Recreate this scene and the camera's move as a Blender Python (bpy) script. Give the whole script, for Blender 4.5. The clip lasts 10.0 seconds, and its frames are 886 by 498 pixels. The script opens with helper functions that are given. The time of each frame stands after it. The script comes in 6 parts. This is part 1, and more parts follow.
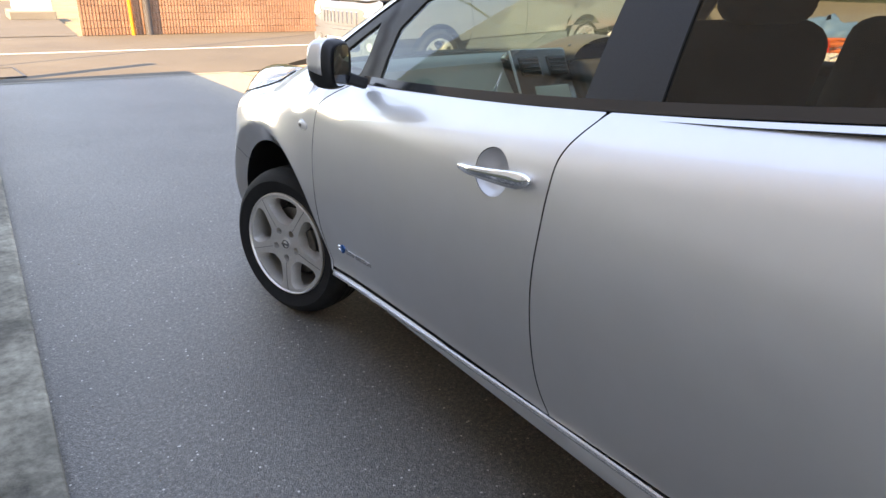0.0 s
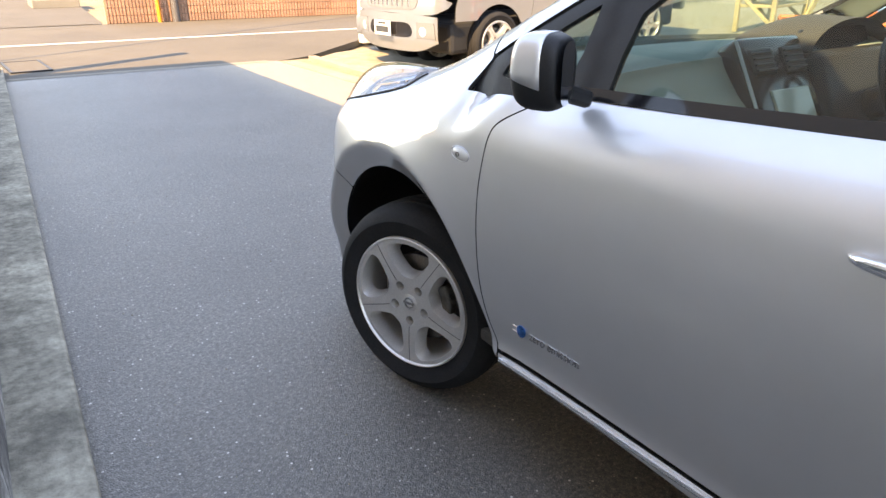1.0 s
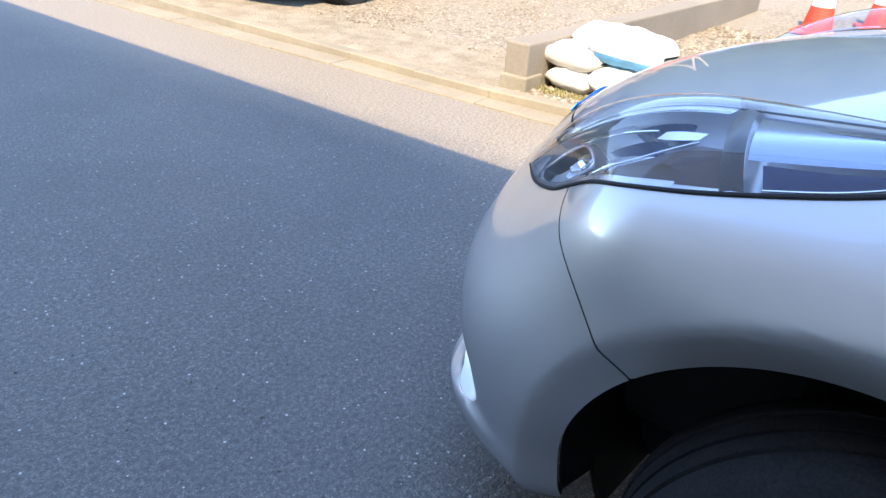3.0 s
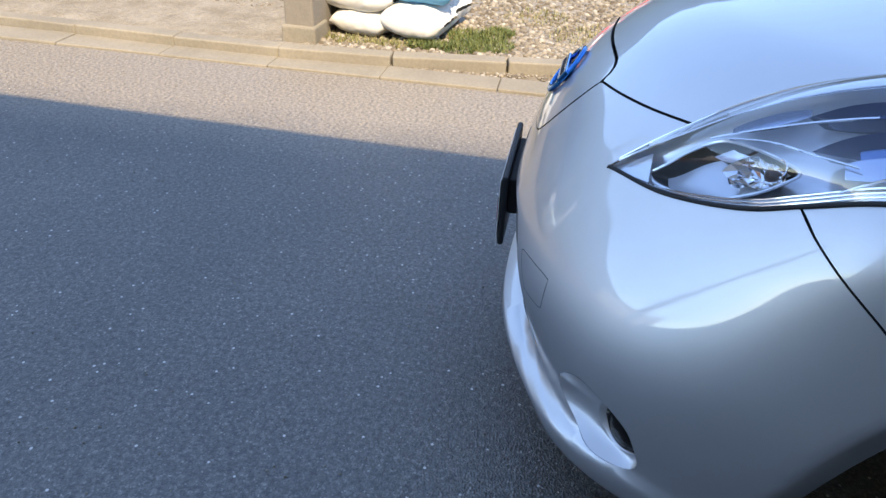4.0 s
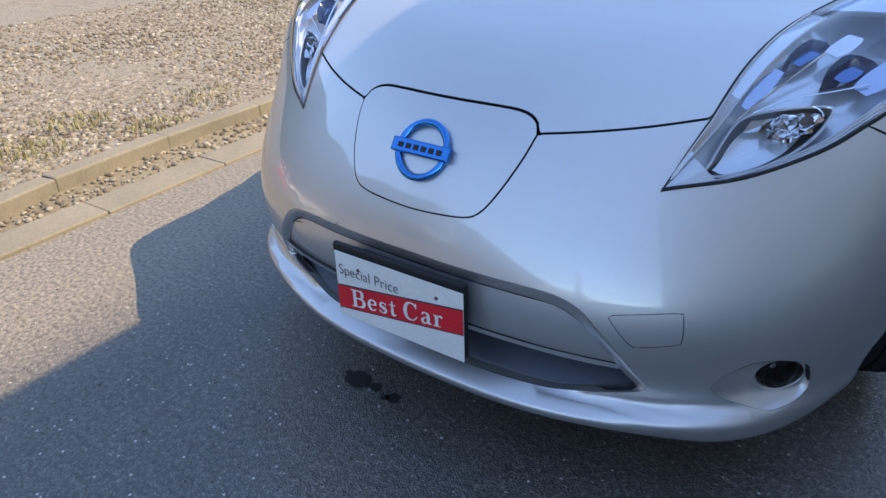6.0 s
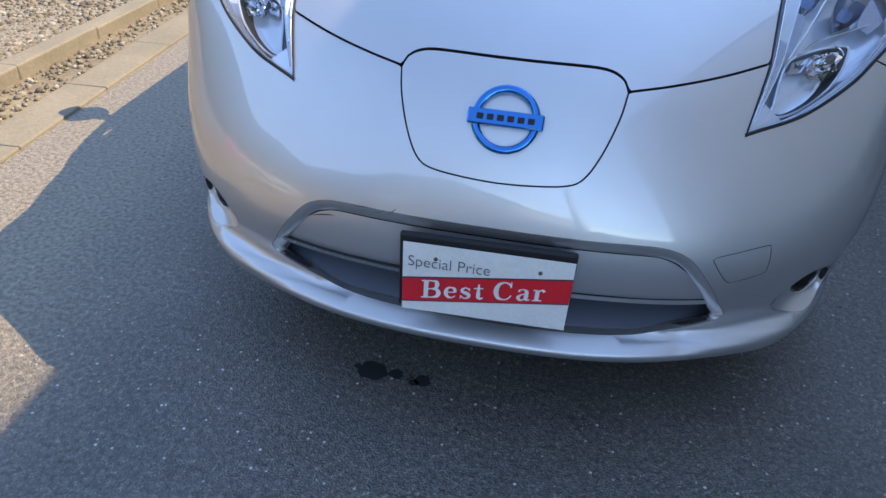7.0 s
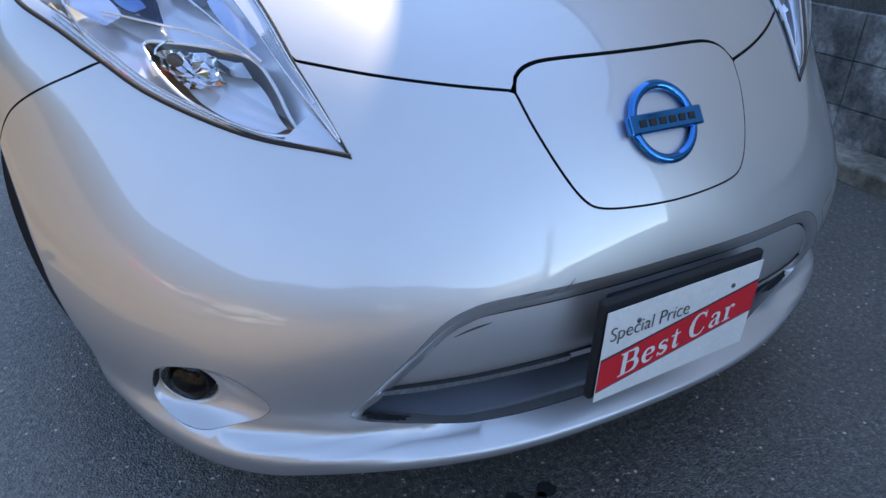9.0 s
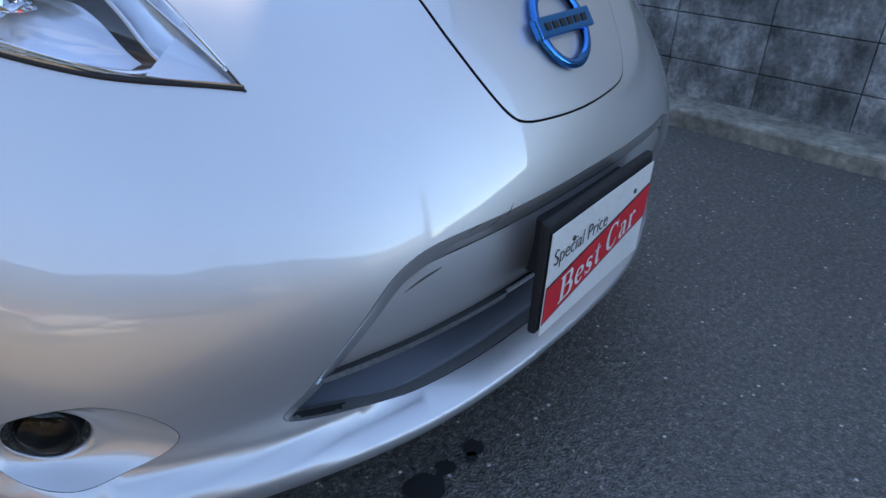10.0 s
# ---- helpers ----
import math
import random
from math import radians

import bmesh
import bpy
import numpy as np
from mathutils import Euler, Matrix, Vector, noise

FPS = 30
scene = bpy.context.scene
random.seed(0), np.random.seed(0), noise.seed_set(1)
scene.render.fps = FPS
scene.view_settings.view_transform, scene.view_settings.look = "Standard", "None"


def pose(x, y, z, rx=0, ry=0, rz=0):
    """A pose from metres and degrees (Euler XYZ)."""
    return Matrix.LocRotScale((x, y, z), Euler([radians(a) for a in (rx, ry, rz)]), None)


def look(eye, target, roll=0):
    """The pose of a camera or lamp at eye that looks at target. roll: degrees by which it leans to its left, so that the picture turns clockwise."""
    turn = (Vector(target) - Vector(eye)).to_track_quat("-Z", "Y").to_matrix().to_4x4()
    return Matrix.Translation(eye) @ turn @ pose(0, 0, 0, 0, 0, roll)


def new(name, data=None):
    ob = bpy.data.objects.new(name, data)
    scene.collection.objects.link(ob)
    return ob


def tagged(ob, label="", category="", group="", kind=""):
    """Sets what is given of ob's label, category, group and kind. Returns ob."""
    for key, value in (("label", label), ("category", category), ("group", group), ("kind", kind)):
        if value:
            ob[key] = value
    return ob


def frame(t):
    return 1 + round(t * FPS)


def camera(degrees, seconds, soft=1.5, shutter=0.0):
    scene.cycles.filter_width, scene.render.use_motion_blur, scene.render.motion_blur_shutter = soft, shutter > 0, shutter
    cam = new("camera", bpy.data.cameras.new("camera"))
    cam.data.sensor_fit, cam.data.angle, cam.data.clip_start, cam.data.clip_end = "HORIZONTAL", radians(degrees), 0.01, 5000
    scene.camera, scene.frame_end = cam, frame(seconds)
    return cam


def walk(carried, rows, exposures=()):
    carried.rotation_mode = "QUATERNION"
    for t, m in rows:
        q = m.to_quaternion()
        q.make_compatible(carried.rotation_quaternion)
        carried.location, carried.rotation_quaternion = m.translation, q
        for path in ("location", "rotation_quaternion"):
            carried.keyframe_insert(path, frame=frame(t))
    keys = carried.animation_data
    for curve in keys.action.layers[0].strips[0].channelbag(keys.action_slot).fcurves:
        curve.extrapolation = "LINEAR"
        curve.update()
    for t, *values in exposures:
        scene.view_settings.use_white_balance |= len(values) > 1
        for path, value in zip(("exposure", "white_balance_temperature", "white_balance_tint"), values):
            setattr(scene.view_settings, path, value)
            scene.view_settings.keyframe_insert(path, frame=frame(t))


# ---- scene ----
cam = camera(64.6, 10.0)
PATH = [
    (0, (-1.805, -2.568, 1.349), (-0.758, -1.027, 0.62), 1.3),
    (0.5, (-1.764, -2.124, 1.332), (-0.809, -0.536, 0.581), -0.9),
    (1, (-1.784, -1.68, 1.302), (-0.794, -0.125, 0.526), 0.1),
    (1.5, (-1.789, -1.245, 1.267), (-0.76, 0.256, 0.437), 0.9),
    (2, (-1.772, -0.79, 1.268), (-0.672, 0.666, 0.448), 3.2),
    (2.5, (-1.747, -0.361, 1.246), (-0.425, 0.844, 0.352), 2.5),
    (3, (-1.673, 0.092, 1.229), (-0.27, 1.155, 0.279), 4.2),
    (3.2, (-1.651, 0.268, 1.206), (-0.216, 1.271, 0.24), 3.3),
    (4.3, (-1.534, 1.065, 1.21), (0.159, 1.118, 0.147), 1.3),
    (4.5, (-1.486, 1.208, 1.208), (0.224, 1.101, 0.175), -1.0),
    (5, (-1.295, 1.512, 1.179), (0.299, 0.87, 0.156), 2.0),
    (5.5, (-1.051, 1.737, 1.2), (0.337, 0.673, 0.229), 1.1),
    (5.7, (-0.988, 1.827, 1.201), (0.277, 0.586, 0.272), 0.0),
    (6.8, (-0.19, 2.115, 1.241), (0.226, 0.481, 0.165), 2.4),
    (7, (-0.079, 2.121, 1.236), (0.164, 0.486, 0.111), 3.8),
    (7.5, (0.174, 2.023, 1.21), (0.149, 0.404, 0.036), 4.1),
    (8, (0.413, 1.946, 1.178), (0.135, 0.323, 0.044), 4.0),
    (8.5, (0.625, 1.838, 1.1), (0.094, 0.168, 0.136), 4.2),
    (9, (0.767, 1.634, 1.042), (-0.078, 0.101, 0.074), 1.2),
    (9.5, (0.871, 1.535, 0.983), (-0.374, 0.317, -0.001), 3.3),
    (10, (0.883, 1.404, 0.916), (-0.49, 0.339, -0.075), 2.2),
]
# stops, white balance and tint along the walk
EXPO = [(0.0, 3.70, 14300, 18), (1.0, 3.76, 14200, 18), (2.0, 3.62, 11900, 17), (2.5, 3.36, 9700, 13), (3.2, 3.08, 7900, 10), (4.5, 2.46, 8200, 10), (5.5, 2.34, 8100, 10), (7.0, 2.46, 8300, 10), (7.5, 2.54, 8200, 10), (10.0, 2.48, 8400, 10)]
walk(cam, [(t, look(eye, target, roll)) for t, eye, target, roll in PATH], EXPO)

# ---- world and light ----
SUN = Vector((0.78, 0.39, -1.0)).normalized()
world = bpy.data.worlds.new("sky")
scene.world = world
world.use_nodes = True
wn = world.node_tree.nodes
sky = wn.new("ShaderNodeTexSky")
sky.sky_type, sky.sun_disc = "NISHITA", False
sky.air_density, sky.dust_density, sky.ozone_density = 0.6, 0.0, 4.0
sky.sun_elevation = math.asin(-SUN.z)
sky.sun_rotation = math.atan2(-SUN.x, -SUN.y)
wn["Background"].inputs["Strength"].default_value = 0.15
world.node_tree.links.new(sky.outputs[0], wn["Background"].inputs["Color"])
sun = new("sun", bpy.data.lights.new("sun", "SUN"))
sun.data.energy, sun.data.angle, sun.data.color = 1.5, radians(0.25), (1.0, 0.89, 0.74)
sun.matrix_world = look((-8, -4, 10), Vector((-8, -4, 10)) + SUN)


# ---- materials ----
class Mat:
    """A procedural material on object coordinates in metres."""

    def __init__(self, name, color, rough=0.5, metal=0.0):
        self.m = bpy.data.materials.new(name)
        self.m.use_nodes = True
        self.t = self.m.node_tree
        self.b = self.t.nodes["Principled BSDF"]
        self.b.inputs["Base Color"].default_value = (*color, 1)
        self.b.inputs["Roughness"].default_value = rough
        self.b.inputs["Metallic"].default_value = metal
        self.color = color
        self.geo = self.t.nodes.new("ShaderNodeNewGeometry")
        self.height = None

    def put(self, **values):
        for key, v in values.items():
            self.b.inputs[key.replace("_", " ")].default_value = v
        return self

    def link(self, a, b):
        self.t.links.new(a, b)

    def noise(self, scale, detail=4.0, rough=0.6, stretch=None):
        n = self.t.nodes.new("ShaderNodeTexNoise")
        n.inputs["Scale"].default_value, n.inputs["Detail"].default_value = scale, detail
        n.inputs["Roughness"].default_value = rough
        src = self.geo.outputs["Position"]
        if stretch:
            mp = self.t.nodes.new("ShaderNodeMapping")
            mp.inputs["Scale"].default_value = stretch
            self.link(src, mp.inputs["Vector"])
            src = mp.outputs["Vector"]
        self.link(src, n.inputs["Vector"])
        return n.outputs["Fac"]

    def cells(self, scale, out="Color"):
        n = self.t.nodes.new("ShaderNodeTexVoronoi")
        n.inputs["Scale"].default_value = scale
        self.link(self.geo.outputs["Position"], n.inputs["Vector"])
        return n.outputs[out]

    def ramp(self, fac, stops):
        r = self.t.nodes.new("ShaderNodeValToRGB")
        e = r.color_ramp.elements
        while len(e) < len(stops):
            e.new(0.5)
        for el, (p, c) in zip(e, stops):
            el.position = p
            el.color = (c, c, c, 1) if isinstance(c, (int, float)) else (*c, 1)
        self.link(fac, r.inputs["Fac"])
        return r.outputs["Color"]

    def mix(self, fac, a, b, blend="MIX"):
        n = self.t.nodes.new("ShaderNodeMix")
        n.data_type, n.blend_type = "RGBA", blend
        for sock, v in ((n.inputs[0], fac), (n.inputs[6], a), (n.inputs[7], b)):
            if isinstance(v, (int, float)):
                sock.default_value = v
            elif isinstance(v, tuple):
                sock.default_value = (*v, 1)
            else:
                self.link(v, sock)
        return n.outputs[2]

    def base(self, c):
        self.link(c, self.b.inputs["Base Color"])
        return self

    def roughness(self, c):
        self.link(c, self.b.inputs["Roughness"])
        return self

    def bump(self, h, dist=0.002, strength=1.0):
        n = self.t.nodes.new("ShaderNodeBump")
        n.inputs["Strength"].default_value, n.inputs["Distance"].default_value = strength, dist
        self.link(h, n.inputs["Height"])
        if self.height:
            self.link(self.height, n.inputs["Normal"])
        self.height = n.outputs["Normal"]
        self.link(self.height, self.b.inputs["Normal"])
        return self

    def per_piece(self, lo=0.8, hi=1.2):
        info = self.t.nodes.new("ShaderNodeObjectInfo")
        return self.ramp(info.outputs["Random"], [(0, lo), (1, hi)])


def speckled(name, color, rough, scales, spread, bump=0.0, bump_scale=80.0, metal=0.0):
    """Two-scale tinted surface: large stains, fine grain, relief."""
    m = Mat(name, color, rough, metal)
    big = m.ramp(m.noise(scales[0], 5), [(0.3, 1 - spread[0]), (0.7, 1 + spread[0])])
    fine = m.ramp(m.noise(scales[1], 3), [(0.3, 1 - spread[1]), (0.7, 1 + spread[1])])
    m.base(m.mix(1.0, m.mix(1.0, color, big, "MULTIPLY"), fine, "MULTIPLY"))
    if bump:
        m.bump(m.noise(bump_scale, 4), bump)
    return m


def make_paint(name, color, rough, metal):
    m = Mat(name, color, rough, metal)
    dust = m.ramp(m.noise(3.0, 5), [(0.35, 0.97), (0.7, 1.02)])
    m.base(m.mix(1.0, color, dust, "MULTIPLY"))
    m.roughness(m.ramp(m.noise(11.0, 5), [(0.3, rough - 0.01), (0.75, rough + 0.03)]))
    m.put(Coat_Weight=1.0, Coat_Roughness=0.035, Coat_IOR=1.65, Specular_Tint=(0.45, 0.47, 0.51, 1))
    return m


SILVER = make_paint("silver_paint", (0.62, 0.615, 0.615), 0.45, 0.87).m
GREYPANEL = make_paint("grey_panel", (0.56, 0.555, 0.56), 0.42, 0.72).m
SEAM = Mat("seam_dark", (0.012, 0.012, 0.013), 0.7).m
BLACK = speckled("black_trim", (0.014, 0.0145, 0.016), 0.5, (4, 300), (0.15, 0.2), 0.0003, 500).put(Specular_IOR_Level=0.3).m
GLOSSBLACK = Mat("gloss_black", (0.012, 0.012, 0.014), 0.12).m
RUBBER = speckled("tyre_rubber", (0.019, 0.019, 0.020), 0.7, (9, 200), (0.2, 0.25), 0.0006, 260).put(Specular_IOR_Level=0.12).m
ALLOY = speckled("wheel_alloy", (0.60, 0.58, 0.56), 0.33, (9, 220), (0.07, 0.08), 0.0002, 300, metal=0.6).m
STEEL = speckled("brake_steel", (0.17, 0.155, 0.14), 0.45, (20, 150), (0.2, 0.2), 0.0004, 200, metal=0.9).m
CHROME_SOFT = Mat("bright_sill", (0.70, 0.70, 0.70), 0.22, 0.9).m
CHROME = Mat("chrome", (0.80, 0.80, 0.81), 0.06, 1.0).m
BLUECHROME = Mat("blue_chrome", (0.02, 0.22, 0.58), 0.07, 1.0).m
BLUEGLASS = Mat("blue_reflector", (0.09, 0.21, 0.45), 0.14, 0.8).m
MIRROR = Mat("mirror_glass", (0.75, 0.77, 0.78), 0.01, 1.0).m
LAMPDARK = Mat("lamp_dark", (0.055, 0.05, 0.048), 0.3).m
LAMPGREY = Mat("lamp_grey", (0.78, 0.81, 0.85), 0.20, 0.5).m
LAMPBLUE = Mat("lamp_blue", (0.46, 0.56, 0.74), 0.16, 0.75).m
# silver shelf behind the lip, its shade put into a dark colour
SLOTSHADE = Mat("slot_shade", (0.060, 0.070, 0.092), 0.45, 0.25).m
LAMPPOCKET = speckled("lamp_pocket", (0.040, 0.038, 0.037), 0.30, (14, 60), (0.45, 0.15), metal=0.3).m
DARKCHROME = Mat("dark_chrome", (0.50, 0.50, 0.51), 0.10, 1.0).m
NAVY = Mat("marker_navy", (0.015, 0.035, 0.10), 0.12).m
LAMPBROWN = Mat("lamp_brown", (0.10, 0.07, 0.06), 0.3).m
WHITELENS = Mat("white_lens", (0.62, 0.62, 0.60), 0.15).m


def make_glass(name, tint, rough=0.0, gain=1.0):
    """Thin clear sheet: tinted, with a mirror share that grows towards grazing views."""
    m = bpy.data.materials.new(name)
    m.use_nodes = True
    t = m.node_tree
    t.nodes.remove(t.nodes["Principled BSDF"])
    clear, gloss, mix = (t.nodes.new("ShaderNode" + k) for k in ("BsdfTransparent", "BsdfGlossy", "MixShader"))
    edge = t.nodes.new("ShaderNodeLayerWeight")
    edge.inputs["Blend"].default_value = 0.5
    power, share = t.nodes.new("ShaderNodeMath"), t.nodes.new("ShaderNodeMath")
    power.operation, share.operation = "POWER", "MULTIPLY_ADD"
    power.inputs[1].default_value = 4.0
    share.inputs[1].default_value, share.inputs[2].default_value = 0.9 * gain, 0.07 * gain
    clear.inputs["Color"].default_value = (*tint, 1)
    gloss.inputs["Roughness"].default_value = rough
    t.links.new(edge.outputs["Facing"], power.inputs[0])
    t.links.new(power.outputs[0], share.inputs[0])
    t.links.new(share.outputs[0], mix.inputs[0])
    t.links.new(clear.outputs[0], mix.inputs[1])
    t.links.new(gloss.outputs[0], mix.inputs[2])
    t.links.new(mix.outputs[0], t.nodes["Material Output"].inputs["Surface"])
    return m


GLASS = make_glass("window_glass", (0.68, 0.80, 0.74), 0.0, 0.8)
DARKGLASS = make_glass("privacy_glass", (0.30, 0.28, 0.265), 0.0, 0.45)
LENS = make_glass("lamp_lens", (0.90, 0.93, 0.97))

ASPHALT = Mat("asphalt", (0.06, 0.06, 0.062), 0.47).put(Specular_IOR_Level=1.0)
_grain = ASPHALT.ramp(ASPHALT.cells(230.0), [(0.15, (0.055, 0.050, 0.043)), (0.60, (0.096, 0.088, 0.076)), (0.86, (0.15, 0.138, 0.12)), (0.97, (0.27, 0.25, 0.22))])
_wear = ASPHALT.ramp(ASPHALT.noise(1.1, 6), [(0.3, 0.78), (0.72, 1.22)])
_fine = ASPHALT.ramp(ASPHALT.noise(70.0, 4), [(0.34, 0.45), (0.68, 1.55)])
_chip = ASPHALT.ramp(ASPHALT.cells(58.0), [(0.80, 0.0), (0.83, 1.0)])
_chip2 = ASPHALT.ramp(ASPHALT.cells(58.0, "Distance"), [(0.16, 1.0), (0.24, 0.0)])
_mid = ASPHALT.ramp(ASPHALT.cells(125.0), [(0.74, 0.0), (0.80, 0.75)])
_mid2 = ASPHALT.ramp(ASPHALT.cells(125.0, "Distance"), [(0.22, 1.0), (0.34, 0.0)])
_top = ASPHALT.mix(1.0, ASPHALT.mix(1.0, _grain, _wear, "MULTIPLY"), _fine, "MULTIPLY")
_chips = ASPHALT.mix(ASPHALT.mix(1.0, _mid, _mid2, "MULTIPLY"), _top, (0.24, 0.225, 0.20))
_chips = ASPHALT.mix(ASPHALT.mix(1.0, _chip, _chip2, "MULTIPLY"), _chips, (0.60, 0.57, 0.52))
# sandy dust washed against the sunny side's kerb, made paler to stand for sunlight
_dot = ASPHALT.t.nodes.new("ShaderNodeVectorMath")
_dot.operation = "DOT_PRODUCT"
_dot.inputs[1].default_value = (0.4, 0.03, 0.0)
ASPHALT.link(ASPHALT.geo.outputs["Position"], _dot.inputs[0])
_far = ASPHALT.t.nodes.new("ShaderNodeMath")
_far.operation = "MULTIPLY_ADD"
_far.inputs[1].default_value = 0.14
ASPHALT.link(ASPHALT.noise(2.5, 6), _far.inputs[0])
ASPHALT.link(_dot.outputs["Value"], _far.inputs[2])
_sunny_dust = ASPHALT.ramp(_far.outputs[0], [(0.42, 0.0), (0.62, 0.85)])
ASPHALT.base(ASPHALT.mix(_sunny_dust, _chips, ASPHALT.mix(1.0, (0.235, 0.195, 0.14), _fine, "MULTIPLY")))
ASPHALT.bump(ASPHALT.cells(215.0, "Distance"), 0.0020).bump(ASPHALT.noise(18.0, 4), 0.002)
ASPHALT = ASPHALT.m
ROADASPHALT = speckled("road_asphalt", (0.074, 0.064, 0.051), 0.85, (0.7, 120), (0.15, 0.2), 0.002, 150).m
CONCRETE = speckled("kerb_concrete", (0.215, 0.188, 0.140), 0.85, (2.2, 60), (0.16, 0.10), 0.002, 90).m
MOSSY = speckled("mossy_concrete", (0.26, 0.235, 0.185), 0.9, (5.0, 28), (0.48, 0.32), 0.007, 40).m
PALE = speckled("pale_concrete", (0.20, 0.175, 0.14), 0.85, (1.2, 60), (0.12, 0.08), 0.002, 90).m
WHITELINE = speckled("road_paint", (0.52, 0.51, 0.48), 0.7, (2, 60), (0.1, 0.15), 0.001, 120).m
EARTH = speckled("gravel_earth", (0.19, 0.155, 0.105), 0.95, (0.8, 30), (0.25, 0.22), 0.008, 45).m
WALLBLOCK = Mat("wall_block", (0.13, 0.13, 0.125), 0.9)
_run = WALLBLOCK.ramp(WALLBLOCK.noise(3.4, 7, 0.68, (2.0, 2.0, 1.5)), [(0.36, (0.085, 0.086, 0.082)), (0.50, (0.21, 0.208, 0.198)), (0.66, (0.50, 0.49, 0.465))])
WALLBLOCK.base(WALLBLOCK.mix(1.0, WALLBLOCK.mix(1.0, _run, WALLBLOCK.ramp(WALLBLOCK.noise(60.0, 4), [(0.3, 0.75), (0.7, 1.25)]), "MULTIPLY"), WALLBLOCK.per_piece(0.85, 1.15), "MULTIPLY"))
WALLBLOCK.bump(WALLBLOCK.noise(90.0, 4), 0.003)
WALLBLOCK = WALLBLOCK.m


# ---- mesh helpers ----
def mesh_object(name, verts, faces, mats, parent=None, label="", normals=None, index=None, smooth=True):
    me = bpy.data.meshes.new(name)
    me.from_pydata([tuple(map(float, v)) for v in verts], [], [tuple(map(int, f)) for f in faces])
    for m in mats if isinstance(mats, (list, tuple)) else [mats]:
        me.materials.append(m)
    if smooth:
        me.polygons.foreach_set("use_smooth", [True] * len(me.polygons))
    if index is not None:
        me.polygons.foreach_set("material_index", [int(i) for i in index])
    me.update()
    if normals is not None:
        me.normals_split_custom_set_from_vertices([tuple(map(float, n)) for n in normals])
    ob = new(name, me)
    if parent:
        ob.parent = parent
    if label:
        ob["label"] = label
    return ob


def part(name, bm, material, parent=None, label="", smooth=False):
    me = bpy.data.meshes.new(name)
    bmesh.ops.recalc_face_normals(bm, faces=bm.faces)
    bm.to_mesh(me)
    bm.free()
    for m in material if isinstance(material, (list, tuple)) else [material]:
        me.materials.append(m)
    if smooth:
        me.polygons.foreach_set("use_smooth", [True] * len(me.polygons))
        me.set_sharp_from_angle(angle=radians(38))
    ob = new(name, me)
    if parent:
        ob.parent = parent
    if label:
        ob["label"] = label
    return ob


def box(bm, size, m=Matrix(), bevel=0.0, segments=2):
    made = bmesh.ops.create_cube(bm, size=1.0, matrix=m @ Matrix.Diagonal((*size, 1)))
    if bevel:
        edges = list({e for v in made["verts"] for e in v.link_edges})
        bmesh.ops.bevel(bm, geom=edges, offset=bevel, segments=segments, affect="EDGES", profile=0.5)
    return bm


def slab(name, size, at, material, parent=None, label="", bevel=0.004, turn=(0, 0, 0), smooth=False):
    return part(name, box(bmesh.new(), size, pose(*at, *turn), bevel), material, parent, label, smooth)


def tube(bm, points, radius, sides=8, closed=False):
    """A round bar along points; radius may be a list."""
    pts = [Vector(p) for p in points]
    rad = radius if isinstance(radius, (list, tuple)) else [radius] * len(pts)
    rings = []
    for i, p in enumerate(pts):
        a = pts[i - 1] if (i or closed) else p
        b = pts[(i + 1) % len(pts)] if (i + 1 < len(pts) or closed) else p
        d = (b - a).normalized()
        s = d.orthogonal().normalized() if not rings else (last - d * last.dot(d)).normalized()
        last = s
        q = d.cross(s)
        rings.append([bm.verts.new(p + rad[i] * (math.cos(k * 2 * math.pi / sides) * s + math.sin(k * 2 * math.pi / sides) * q)) for k in range(sides)])
    for i in range(len(rings) - (0 if closed else 1)):
        r0, r1 = rings[i], rings[(i + 1) % len(rings)]
        for k in range(sides):
            bm.faces.new((r0[k], r0[(k + 1) % sides], r1[(k + 1) % sides], r1[k]))
    if not closed:
        bm.faces.new(list(reversed(rings[0])))
        bm.faces.new(rings[-1])
    return bm


def lathe(bm, profile, axis="x", steps=64, closed=False, m=Matrix()):
    """Turns (along, radius) pairs about an axis through the origin."""
    rings = []
    for k in range(steps):
        a = 2 * math.pi * k / steps
        c, s = math.cos(a), math.sin(a)
        rings.append([bm.verts.new(m @ Vector({"x": (h, r * c, r * s), "y": (r * c, h, r * s), "z": (r * c, r * s, h)}[axis])) for h, r in profile])
    n = len(profile)
    for k in range(steps):
        r0, r1 = rings[k], rings[(k + 1) % steps]
        for i in range(n if closed else n - 1):
            j = (i + 1) % n
            bm.faces.new((r0[i], r0[j], r1[j], r1[i]))
    return bm


def catmull(points, per=8):
    p = np.array(points, float)
    if len(p) < 3:
        f = np.linspace(0, 1, per + 1)[:, None]
        return p[0] * (1 - f) + p[1] * f
    ext = np.vstack([2 * p[0] - p[1], p, 2 * p[-1] - p[-2]])
    out = []
    for i in range(1, len(ext) - 2):
        t = np.linspace(0, 1, per, endpoint=False)[:, None]
        a, b, c, d = ext[i - 1 : i + 3]
        out.append(0.5 * (2 * b + (c - a) * t + (2 * a - 5 * b + 4 * c - d) * t**2 + (3 * b - a - 3 * c + d) * t**3))
    return np.vstack([*out, p[-1:]])


def resample(p, step):
    seg = np.hypot(*np.diff(p, axis=0).T) if p.shape[1] == 2 else np.linalg.norm(np.diff(p, axis=0), axis=1)
    s = np.r_[0, np.cumsum(seg)]
    n = max(2, int(round(s[-1] / step)) + 1)
    q = np.linspace(0, s[-1], n)
    return np.stack([np.interp(q, s, c) for c in p.T], 1)


